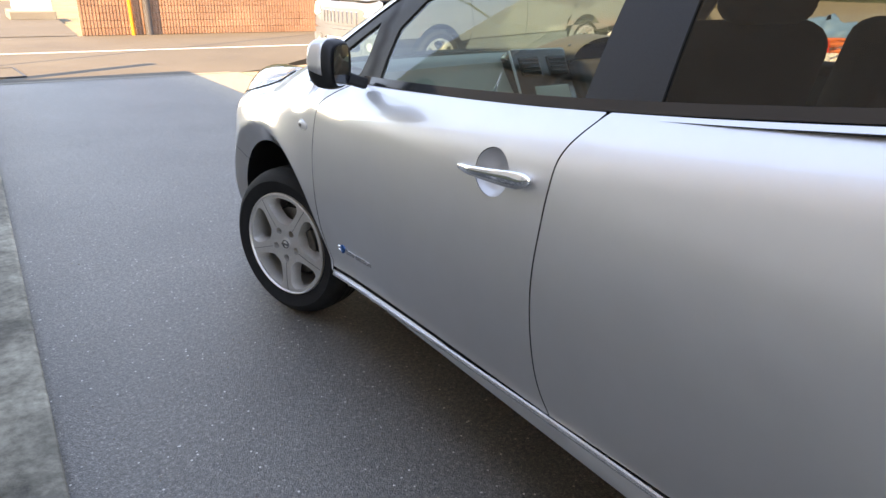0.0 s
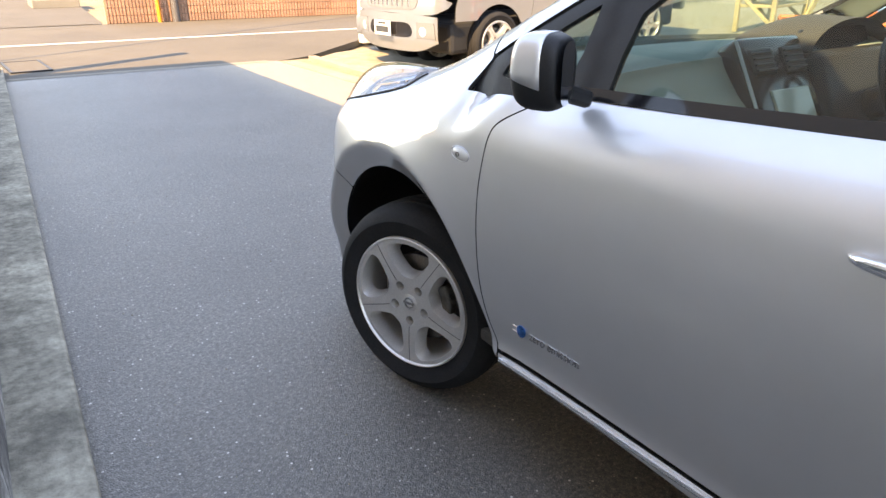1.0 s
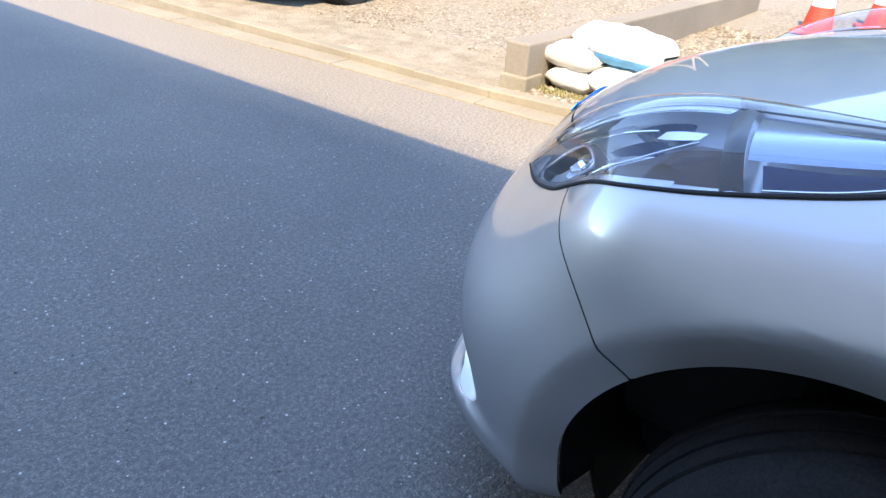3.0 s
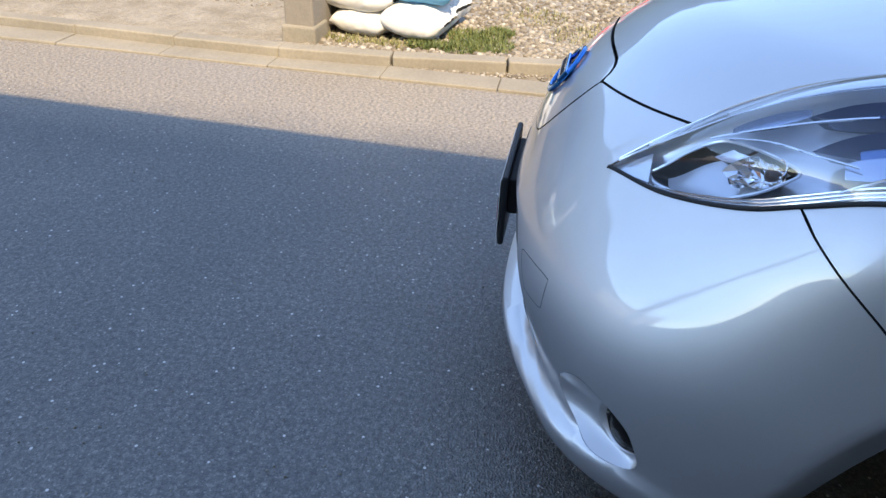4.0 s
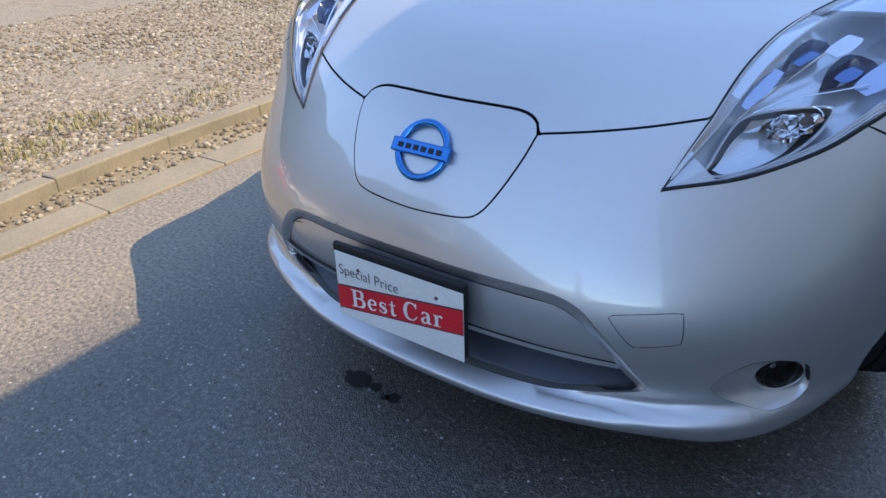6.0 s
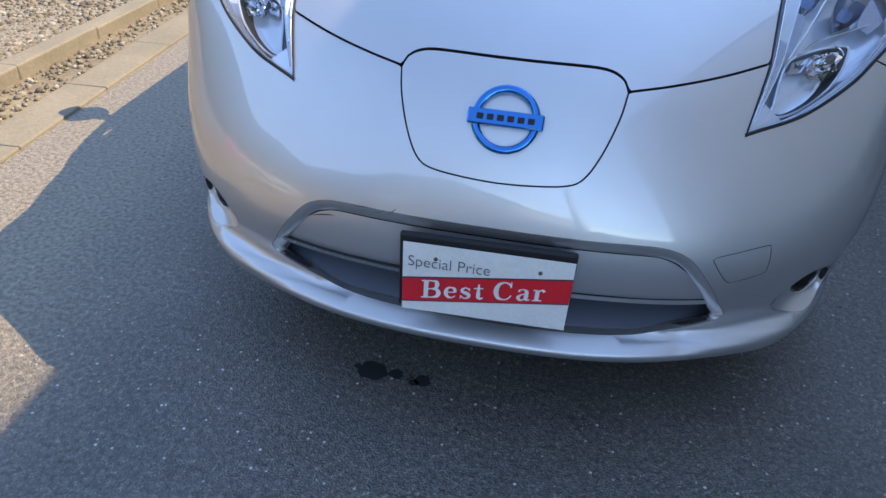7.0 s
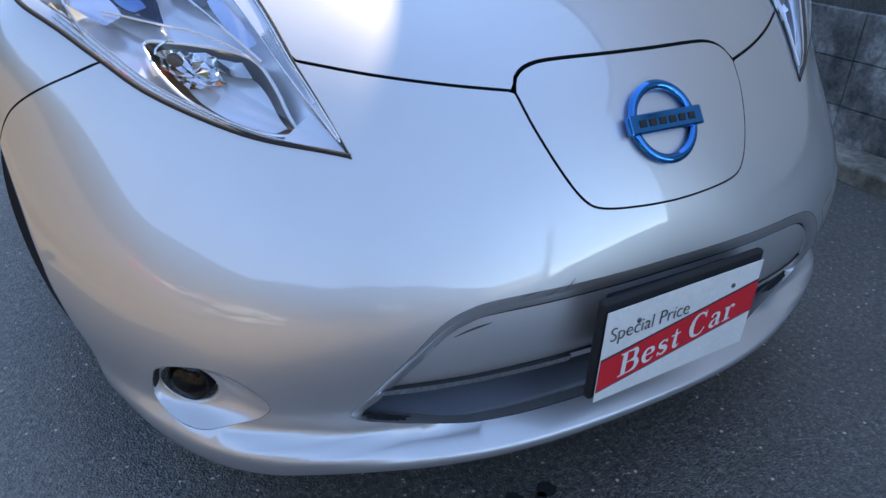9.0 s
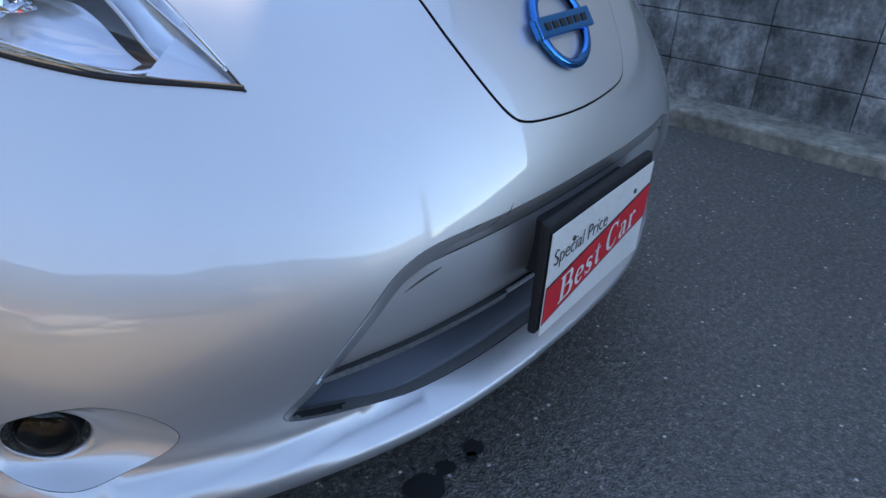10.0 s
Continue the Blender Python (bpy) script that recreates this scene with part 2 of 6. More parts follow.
def inside(poly, q):
    x, y = q[:, 0], q[:, 1]
    res = np.zeros(len(q), bool)
    a, b = poly, np.roll(poly, -1, 0)
    for (x0, y0), (x1, y1) in zip(a, b):
        if y0 == y1:
            continue
        hit = (y0 > y) != (y1 > y)
        res ^= hit & (x < (x1 - x0) * (y - y0) / (y1 - y0) + x0)
    return res


def shrink(poly, d):
    """Moves a closed outline inwards by d."""
    area = np.sum(poly[:, 0] * np.roll(poly[:, 1], -1) - np.roll(poly[:, 0], -1) * poly[:, 1])
    if area < 0:
        poly = poly[::-1]
    e0 = poly - np.roll(poly, 1, 0)
    e1 = np.roll(poly, -1, 0) - poly
    n0 = np.stack([-e0[:, 1], e0[:, 0]], 1) / (np.linalg.norm(e0, axis=1)[:, None] + 1e-9)
    n1 = np.stack([-e1[:, 1], e1[:, 0]], 1) / (np.linalg.norm(e1, axis=1)[:, None] + 1e-9)
    n = n0 + n1
    n /= np.maximum(np.linalg.norm(n, axis=1)[:, None], 0.35)
    return poly + n * d


def fill(loops, step):
    """Triangles over an outline (first loop) less its holes: points and faces, and the loops' point numbers."""
    from mathutils.geometry import delaunay_2d_cdt
    pts, edges, rings = [], [], []
    for lp in loops:
        k = len(pts)
        pts += [Vector(p) for p in lp]
        rings.append(list(range(k, k + len(lp))))
        edges += [(k + i, k + (i + 1) % len(lp)) for i in range(len(lp))]
    lo, hi = loops[0].min(0), loops[0].max(0)
    gx, gy = np.meshgrid(np.arange(lo[0], hi[0], step), np.arange(lo[1], hi[1], step))
    gx = gx + (np.arange(gx.shape[0]) % 2)[:, None] * step / 2
    g = np.stack([gx.ravel(), gy.ravel()], 1)
    keep = inside(loops[0], g)
    for h in loops[1:]:
        keep &= ~inside(h, g)
    allb = np.vstack(loops)
    g = g[keep]
    near = np.array([np.min((allb[:, 0] - p[0]) ** 2 + (allb[:, 1] - p[1]) ** 2) for p in g]) if len(g) else np.zeros(0)
    g = g[near > (step * 0.55) ** 2] if len(g) else g
    pts += [Vector(p) for p in g]
    v, _, f, origin, _, _ = delaunay_2d_cdt(pts, edges, [], 0, 1e-6)
    v = np.array([tuple(p) for p in v])
    f = np.array([t for t in f if len(t) == 3])
    mid = v[f].mean(1)
    ok = inside(loops[0], mid)
    for h in loops[1:]:
        ok &= ~inside(h, mid)
    where = {}
    for i, o in enumerate(origin):
        for j in o:
            where[j] = i
    return v, f[ok], [[where[i] for i in r] for r in rings]


# ---- the car's shape: half-breadth, height and length surfaces blended into one solid ----
ARCHES = ((0.055, 0.312), (-2.70, 0.312))


def smax(a, b, k):
    h = np.maximum(k - np.abs(a - b), 0) / k
    return np.maximum(a, b) + h * h * k * 0.25


def side_breadth(y, z):
    w = np.where(z < 0.75, 0.875 - 0.45 * (z - 0.75) ** 2, 0.875 - 0.38 * (z - 0.75) ** 2)
    tail = np.clip((-0.38 - y) / 0.08, 0, 1)
    w = w + tail * (0.030 * np.exp(-(((z - 0.350) / 0.034) ** 2)) - 1.1 * 0.5 * (0.335 - z + np.sqrt((0.335 - z) ** 2 + 0.0003)))
    ahead = np.clip(y / 0.3, 0, 1)
    w = w + ahead * (0.054 * np.exp(-(((z - 0.37) / 0.21) ** 2)) + 0.045 * np.exp(-(((z - 0.215) / 0.08) ** 2)))
    w = w - 0.3157 * np.clip(y - 0.2, 0, 2) ** 2
    low_belt = 0.920 + 0.045 * (-0.684 - y) + 0.032 * (-0.684 - y) ** 2
    w = w - np.clip((-0.30 - y) / 0.25, 0, 1) * 4.3 * np.clip(z - low_belt, 0, 0.16) ** 2
    w = w - 0.05 * np.clip((-2.75 - y) / 0.7, 0, 2) ** 2
    lean = np.clip((y + 0.30) / 0.40, 0, 1) ** 1.5 * np.clip((0.75 - y) / 0.3, 0, 1)
    w = w - lean * 1.4 * np.clip(z - 0.73, 0, 0.3) ** 2
    for cy, cz in ARCHES:
        r = np.hypot(y - cy, z - cz)
        t = 0.482 - r
        w = w - 0.55 * 0.5 * (t + np.sqrt(t * t + 0.00004)) + 0.016 * np.exp(-np.sqrt((r - 0.482) ** 2 + 0.0002) / 0.07)
    return w


def nose(z):
    u = z - 0.5
    y = 0.988 - 0.12 * u - np.where(u > 0, 1.34, 1.6) * u * u
    return y - 1.2 * np.clip(0.185 - z, 0, 1)


def lip(x, z):
    """Share of the lower lip's reach: a ledge that faces up, over a rounded under-side."""
    zl = 0.248 + 0.030 * np.clip((x - 0.42) / 0.3, 0, 1)
    return np.where(z > 0.213, 0.5 + 0.5 * np.tanh((zl - z) / 0.013), np.exp(-(((z - 0.213) / 0.044) ** 2)))


def lower_shell(p):
    x, y, z = np.abs(p[:, 0]), p[:, 1], p[:, 2]
    h = np.clip(z, 0.2, 0.86) - 0.5
    k, q = 0.4693 + 0.8632 * h - 0.5261 * h * h, 0.1747 - 1.084 * h - 1.9887 * h * h
    x2 = np.minimum(x, 0.9) ** 2
    full = 0.0143 * np.exp(-(((z - 0.49) / 0.2) ** 2) - ((x - 0.63) / 0.3) ** 2)
    full = full + 0.027 * np.exp(-(((z - 0.49) / 0.14) ** 2)) * (1 - np.exp(-((x / 0.3) ** 2)))
    full = full + lip(x, z) * (0.055 + 0.037 * np.exp(-((x / 0.46) ** 4)))
    front = (y - (nose(z) + full - k * x2 - q * x2 * x2)) * 0.85
    side = x - side_breadth(y, z)
    crown = np.where(y > -0.35, 1.03 - 0.139 * (y + 0.35) ** 2, 1.03 + 0.10 * (-0.35 - y))
    lift = np.clip((-0.27 - y) / 0.3, 0, 1)
    crown = crown + 0.15 * lift * lift * (3 - 2 * lift)
    top = z - (crown - 0.035 * (x / 0.7) ** 2)
    back = -(y + 3.46 + 0.12 * x2) * 0.9
    return smax(smax(smax(side, top, 0.10), front, 0.094), back, 0.12)


def cabin(p):
    x, y, z = np.abs(p[:, 0]), p[:, 1], p[:, 2]
    side = x - (0.835 - 0.045 * np.clip((-0.35 - y) / 0.3, 0, 1) - 0.40 * (z - 1.02) - 0.22 * (z - 1.02) ** 2 - 0.03 * np.clip((-2.2 - y), 0, 2) ** 2 - 0.056 * np.clip((y + 0.62) / 0.4, 0, 2))
    screen = (y - 0.135 + 0.13 * (x / 0.7) ** 2 + (z - 1.0) * 2.0) * 0.447
    roof = z - (1.545 - 0.055 * ((y + 1.75) / 1.0) ** 2 - 0.05 * (x / 0.6) ** 2)
    back = -(y + 3.38 - 0.9 * (z - 1.1)) * 0.75
    return smax(smax(smax(side, roof, 0.10), screen, 0.08), back, 0.08)


def lower_body(p):
    """Bonnet, wings and doors, filleted into the foot of the front pillars."""
    a, b = lower_shell(p), cabin(p)
    k = 0.09 * np.clip((p[:, 1] + 0.46) / 0.15, 0, 1) + 1e-4
    b = smax(b + 0.6 * (1 - np.clip((p[:, 1] + 0.46) / 0.15, 0, 1)), 0.968 + 0.05 * np.clip((-0.2 - p[:, 1]) / 0.1, 0, 1) - p[:, 2], 0.05)
    return -smax(-a, -b, k)


class Chart:
    """Lays a flat map on a solid: from points to (u, v), and back by a ray from within."""

    def __init__(self, kind, solid=lower_body):
        self.kind, self.solid = kind, solid

    def flat(self, p):
        x, y, z = np.abs(p[:, 0]), p[:, 1], p[:, 2]
        if self.kind == "roll":
            return np.stack([y, np.arctan2(z - 0.55, x) * 0.75], 1)
        if self.kind == "turn":
            return np.stack([np.arctan2(p[:, 0], y) * 0.85, z], 1)
        if self.kind == "top":
            return np.stack([p[:, 0], y], 1)
        return np.stack([p[:, 0], z], 1)

    def rays(self, q):
        u, v = q[:, 0], q[:, 1]
        o = np.zeros_like(u)
        if self.kind == "roll":
            return np.stack([o, u, o + 0.55], 1), np.stack([np.cos(v / 0.75), o, np.sin(v / 0.75)], 1)
        if self.kind == "turn":
            return np.stack([o, o, v], 1), np.stack([np.sin(u / 0.85), np.cos(u / 0.85), o], 1)
        if self.kind == "top":
            return np.stack([u, v, o + 0.5], 1), np.stack([o, o, o + 1], 1)
        if self.kind == "side":
            return np.stack([o, u, v], 1), np.stack([o + 1, o, o], 1)
        start = -1.7 if self.kind == "screen" else 0.42
        return np.stack([u, o + start, v], 1), np.stack([o, o + 1, o], 1)

    def place(self, q, off=0.0):
        eye, way = self.rays(q)
        lo, hi = np.zeros(len(q)), np.full(len(q), 1.6)
        for _ in range(34):
            m = (lo + hi) / 2
            out = self.solid(eye + way * m[:, None]) > off
            hi, lo = np.where(out, m, hi), np.where(out, lo, m)
        return eye + way * lo[:, None]


def normals_of(solid, p):
    g = np.stack([solid(p + d) - solid(p - d) for d in np.eye(3) * 0.004], 1)
    return g / np.linalg.norm(g, axis=1)[:, None]


def on(kind, pts, per=8, solid=lower_body):
    """A smooth line on the body through flat points."""
    return Chart(kind, solid).place(catmull(pts, per))


def panel(name, chart, outline, mats, parent, label="", holes=(), step=0.022, gap=0.0022, deep=0.014, off=0.0, flip=False, edge_step=0.010, both=False, hole_gap=0.0):
    """A sheet of the solid cut along outline (points in space), with folded edges. flip: the other side of the car."""
    loops = []
    for k, lp in enumerate([outline, *holes]):
        q = chart.flat(np.asarray(lp))
        q = np.vstack([q, q[:1]])
        q = resample(q, edge_step)[:-1]
        q = shrink(q, gap if k == 0 else -hole_gap)
        loops.append(q)
    v, f, rings = fill(loops, step)
    p = chart.place(v, off)
    n = normals_of(chart.solid, p)
    fn = np.cross(p[f[:, 1]] - p[f[:, 0]], p[f[:, 2]] - p[f[:, 0]])
    bad = (fn * n[f[:, 0]]).sum(1) < 0
    f[bad] = f[bad][:, ::-1]
    verts, faces, index, nrm = [p], f.tolist(), [0] * len(f), [n]
    total = len(p)
    for r in rings:
        a, na = p[r], n[r]
        verts += [a, a - na * deep]
        inward = np.roll(a, -1, 0) - np.roll(a, 1, 0)
        sn = np.cross(na, inward)
        sn /= np.linalg.norm(sn, axis=1)[:, None] + 1e-9
        nrm += [sn, sn]
        m = len(r)
        faces += [(total + i, total + (i + 1) % m, total + m + (i + 1) % m, total + m + i) for i in range(m)]
        index += [1] * m
        total += 2 * m
    verts, nrm = np.vstack(verts), np.vstack(nrm)
    made = []
    for s in ((1, -1) if both else ((-1,) if flip else (1,))):
        w, wn2 = verts * (s, 1, 1), nrm * (s, 1, 1)
        fc = faces if s == 1 else [tuple(reversed(x)) for x in faces]
        made.append(mesh_object(name, w, fc, [mats, SEAM] if not isinstance(mats, list) else mats, parent, label, wn2, index))
    return made


def mirrored(a):
    return np.asarray(a) * (-1, 1, 1)


# ---- the silver car ----
car = tagged(new("car"), "silver hatchback parked on shaded asphalt, front wheels turned", "car")

arch = lambda cy, a0, a1, r=0.410: np.array([(cy + r * math.cos(radians(a)), 0.312 + r * math.sin(radians(a))) for a in np.linspace(a0, a1, 40)])
side_line = lambda pts, per=8: Chart("side").place(catmull(pts, per))
belt = lambda y: 1.038 + 0.045 * (-0.684 - y) + 0.032 * (-0.684 - y) ** 2
# shared seams, on the car's +x half
lid_top = on("front", [(0.0, 0.797), (0.12, 0.796), (0.175, 0.792), (0.205, 0.780), (0.217, 0.762)])
lid_side = on("front", [(0.217, 0.762), (0.207, 0.72), (0.184, 0.665), (0.158, 0.626), (0.128, 0.612), (0.06, 0.606), (0.0, 0.604)])
hood_seam = on("front", [(0.217, 0.762), (0.31, 0.772), (0.40, 0.784), (0.487, 0.799)])
lamp_low = on("front", [(0.487, 0.799), (0.469, 0.745), (0.452, 0.690)])
lamp_in = on("top", [(0.487, 0.690), (0.507, 0.56), (0.538, 0.43), (0.580, 0.30), (0.640, 0.15), (0.705, 0.02)])
lamp_front = on("top", [(0.452, 0.800), (0.542, 0.739), (0.601, 0.690), (0.676, 0.618), (0.718, 0.570)])
lamp_out = on("roll", [(y, math.atan2(z - 0.55, x) * 0.75) for x, y, z in ((*lamp_front[-1],), (0.760, 0.512, 0.832), (0.796, 0.445, 0.858), (0.808, 0.36, 0.880), (0.803, 0.278, 0.900), (0.788, 0.186, 0.923), (0.775, 0.117, 0.946), (0.762, 0.084, 0.961), (0.738, 0.055, 0.981), (0.705, 0.02, 0.990))])
hood_side = on("top", [(0.705, 0.02), (0.704, -0.02), (0.700, -0.06)])
hood_back = on("top", [(0.700, -0.06), (0.58, -0.005), (0.30, 0.055), (0.0, 0.075)])
bump_seam = side_line([(0.560, 0.780), (0.530, 0.754), (0.475, 0.712), (0.424, 0.662), (0.359, 0.587)])
bump_seam[0] = lamp_front[-1]
bump_arch = side_line(arch(0.055, 42.2, -14), 1)
bump_low = on("turn", [(math.atan2(bump_arch[-1, 0], bump_arch[-1, 1]) * 0.85 - 0.006, 0.211), (0.80, 0.200), (0.60, 0.186), (0.35, 0.176), (0.0, 0.174)])
grille_pts = [(0.0, 0.519), (0.20, 0.517), (0.305, 0.514), (0.355, 0.504), (0.390, 0.484), (0.425, 0.444), (0.456, 0.400), (0.478, 0.360), (0.499, 0.312), (0.438, 0.283), (0.353, 0.262), (0.25, 0.256), (0.0, 0.255)]
grille_r = on("front", grille_pts)
grille_loop = np.vstack([grille_r[:-1], mirrored(grille_r)[::-1][:-1]])
FOG = [(0.748, 0.345), (0.741, 0.374), (0.714, 0.394), (0.672, 0.400), (0.635, 0.378), (0.606, 0.338), (0.618, 0.308), (0.655, 0.288), (0.700, 0.277), (0.737, 0.284), (0.750, 0.308)]
fog_loop = lambda s: on("front", [(s * x, z) for x, z in FOG + FOG[:1]], 4)[:-1]
HATCH = [(-0.430, 0.485), (-0.452, 0.454), (-0.475, 0.428), (-0.495, 0.430), (-0.540, 0.439), (-0.551, 0.449), (-0.546, 0.495), (-0.533, 0.503), (-0.440, 0.491)]
hatch_loop = on("front", HATCH + HATCH[:1], 4)[:-1]

half = np.vstack([lid_side[::-1], hood_seam[1:], lamp_low[1:], lamp_front[1:], bump_seam[1:], bump_arch, bump_low])
bumper_loop = np.vstack([half, mirrored(half)[::-1][1:-1]])
bumper = panel("front_bumper", Chart("turn"), bumper_loop, SILVER, car, "silver painted front bumper with small scratches", holes=[grille_loop, fog_loop(1), fog_loop(-1), hatch_loop], step=0.0125, gap=0.0014, hole_gap=0.0006)[0]
panel("tow_cover", Chart("front"), hatch_loop, SILVER, bumper, "small tow eye cover", gap=0.0008, step=0.02)
lid_half = np.vstack([lid_top, lid_side[1:]])
lid_loop = np.vstack([lid_half, mirrored(lid_half)[::-1][1:-1]])
lid = panel("charge_lid", Chart("front"), lid_loop, SILVER, car, "silver charge port lid with a blue badge", step=0.014, off=0.001)[0]
hood_half = np.vstack([lid_top, hood_seam[1:], lamp_in[1:], hood_side[1:], hood_back[1:]])
hood_loop = np.vstack([hood_half, mirrored(hood_half)[::-1][1:-1]])
panel("bonnet", Chart("top"), hood_loop, SILVER, car, step=0.022)

front_seam = side_line([(-0.45, 0.375), (-0.425, 0.44), (-0.407, 0.55), (-0.401, 0.68), (-0.403, 0.79), (-0.414, 0.88), (-0.426, 0.93), (-0.446, 0.958), (-0.50, 0.992), (-0.555, 1.022)])
rear_seam = side_line([(-1.575, 0.400), (-1.556, 0.440), (-1.543, 0.50), (-1.537, 0.60), (-1.536, 0.74), (-1.546, 0.86), (-1.553, 0.95), (-1.566, 1.028), (-1.607, belt(-1.607) - 0.008)])
end_seam = side_line([(-2.32, 0.442), (-2.30, 0.50), (-2.36, 0.68), (-2.48, 0.82), (-2.55, 1.00), (-2.56, belt(-2.5))])
belt_line = lambda a, b: side_line([(y, belt(y)) for y in np.linspace(a, b, 6)])
# the wing reaches forward a little behind the wheel
close_in = lambda a: 0.410 - 0.035 * min(1.0, max(0.0, (a - 125) / 55)) ** 1.3
fender_arch = side_line(np.array([(0.055 + close_in(a) * math.cos(radians(a)), 0.312 + close_in(a) * math.sin(radians(a))) for a in np.linspace(42.2, 187, 44)]), 1)
fender_loop = np.vstack([
    bump_seam, fender_arch, side_line([(-0.322, 0.256), (-0.36, 0.25), (-0.44, 0.25)], 4), side_line([(-0.448, 0.30), (-0.450, 0.36)], 3), front_seam,
    on("roll", [(y, math.atan2(z - 0.55, x) * 0.75) for y, x, z in ((-0.50, 0.80, 1.008), (-0.40, 0.80, 1.002), (-0.30, 0.80, 0.996), (-0.262, 0.80, 0.993))], 4), on("roll", [(y, math.atan2(z - 0.55, x) * 0.75) for y, x, z in ((-0.260, 0.80, 0.998), (-0.276, 0.79, 1.036), (-0.304, 0.775, 1.080))], 4), on("roll", [(y, math.atan2(z - 0.55, x) * 0.75) for y, x, z in ((-0.290, 0.76, 1.095), (-0.276, 0.72, 1.118), (-0.262, 0.675, 1.126))], 4), on("roll", [(y, math.atan2(z - 0.55, x) * 0.75) for y, x, z in ((-0.20, 0.680, 1.092), (-0.12, 0.690, 1.05))], 4),
    hood_side[::-1], lamp_out[::-1][1:-1]])
DOORS = []
for flip in (True, False):
    panel("front_wing", Chart("roll"), fender_loop, SILVER, car, flip=flip, step=0.012, gap=0.0014)
    low = side_line([(-1.575, 0.400), (-1.0, 0.389), (-0.45, 0.375)])
    cup = side_line([(-1.365 + 0.061 * math.cos(a), 0.940 + 0.055 * math.sin(a)) for a in np.linspace(0, 2 * math.pi, 21)], 2)[:-1]
    fdoor = panel("front_door", Chart("roll"), np.vstack([front_seam, belt_line(-0.565, -1.607), rear_seam[::-1][1:], low[1:-1]]), SILVER, car, "silver front door with chrome handle", holes=[cup], flip=flip)[0]
    DOORS.append((fdoor, flip, -1.365, 0.940))
    rlow = side_line([(-2.32, 0.442), (-1.9, 0.419), (-1.575, 0.400)])
    rdoor = panel("rear_door", Chart("roll"), np.vstack([rear_seam, belt_line(-1.615, -2.54), end_seam[::-1], rlow[1:-1]]), SILVER, car, flip=flip)[0]
    panel("sill", Chart("roll"), np.vstack([side_line([(-0.455, 0.371), (-1.0, 0.385), (-1.575, 0.396), (-2.31, 0.438)]), side_line([(-2.36, 0.36), (-2.34, 0.275), (-1.4, 0.262), (-0.44, 0.255)])]), SILVER, car, flip=flip)
    quarter = np.vstack([end_seam, on("roll", [(-2.75, math.atan2(0.62, 0.79) * 0.75), (-3.2, math.atan2(0.60, 0.70) * 0.75), (-3.40, 0.30)]), side_line([(-3.36, 0.55), (-3.30, 0.28), (-3.12, 0.26)]), side_line(arch(-2.70, 187, 22), 1)])
    panel("rear_wing", Chart("roll"), quarter, SILVER, car, flip=flip)

# cabin, in the same charts
ROLLC = Chart("roll", cabin)
cab = lambda pts, per=6: Chart("side", cabin).place(catmull(pts, per))
screen_low = on("screen", [(0.0, 1.026), (0.30, 1.024), (0.55, 1.024), (0.690, 1.024)], solid=cabin)
screen_side = on("screen", [(0.690, 1.024), (0.672, 1.10), (0.625, 1.25), (0.565, 1.37), (0.525, 1.425)], solid=cabin)
screen_top = on("screen", [(0.525, 1.425), (0.3, 1.452), (0.0, 1.460)], solid=cabin)
sc = np.vstack([screen_low, screen_side[1:], screen_top[1:]])
wind = panel("windscreen", Chart("screen", cabin), np.vstack([sc, mirrored(sc)[::-1][1:-1]]), [GLASS, SEAM], car, "clear curved windscreen", step=0.05, gap=0.003, deep=0.006)[0]
wind.visible_shadow = False
roof_edge = [(-1.05, 1.438), (-1.35, 1.455), (-1.75, 1.460), (-2.20, 1.445), (-2.62, 1.40), (-2.95, 1.34)]
front_pane = [(-0.690, 1.050), (-0.690, 1.12), (-0.698, 1.20), (-0.78, 1.28), (-0.92, 1.36), (-1.12, 1.41), (-1.33, 1.425), (-1.512, 1.428), (-1.514, 1.25), (-1.518, 1.106), (-1.10, 1.072)]
rear_pane = [(-1.706, 1.130), (-1.690, 1.32), (-1.684, 1.43), (-2.15, 1.425), (-2.42, 1.39), (-2.50, 1.29), (-2.46, 1.236), (-2.05, 1.172)]
quarter_pane = [(-0.362, 1.046), (-0.370, 1.068), (-0.44, 1.118), (-0.52, 1.170), (-0.59, 1.213), (-0.59, 1.12), (-0.575, 1.056), (-0.45, 1.034)]
closed = lambda pts, r=0.03: cab([p for p in pts] + [pts[0]], 1)
band = np.vstack([cab([(-0.266, 0.988), (-0.40, 1.000)], 3), cab([(y, belt(y) + 0.010) for y in np.linspace(-0.55, -2.5, 8)]), cab([(-2.58, 1.24), (-2.60, 1.33), (-2.45, 1.425)]), cab([(-2.2, 1.447), (-1.75, 1.462), (-1.35, 1.455), (-1.05, 1.435), (-0.85, 1.385), (-0.66, 1.292), (-0.48, 1.187), (-0.36, 1.112), (-0.296, 1.068), (-0.272, 1.036), (-0.258, 1.000)])])
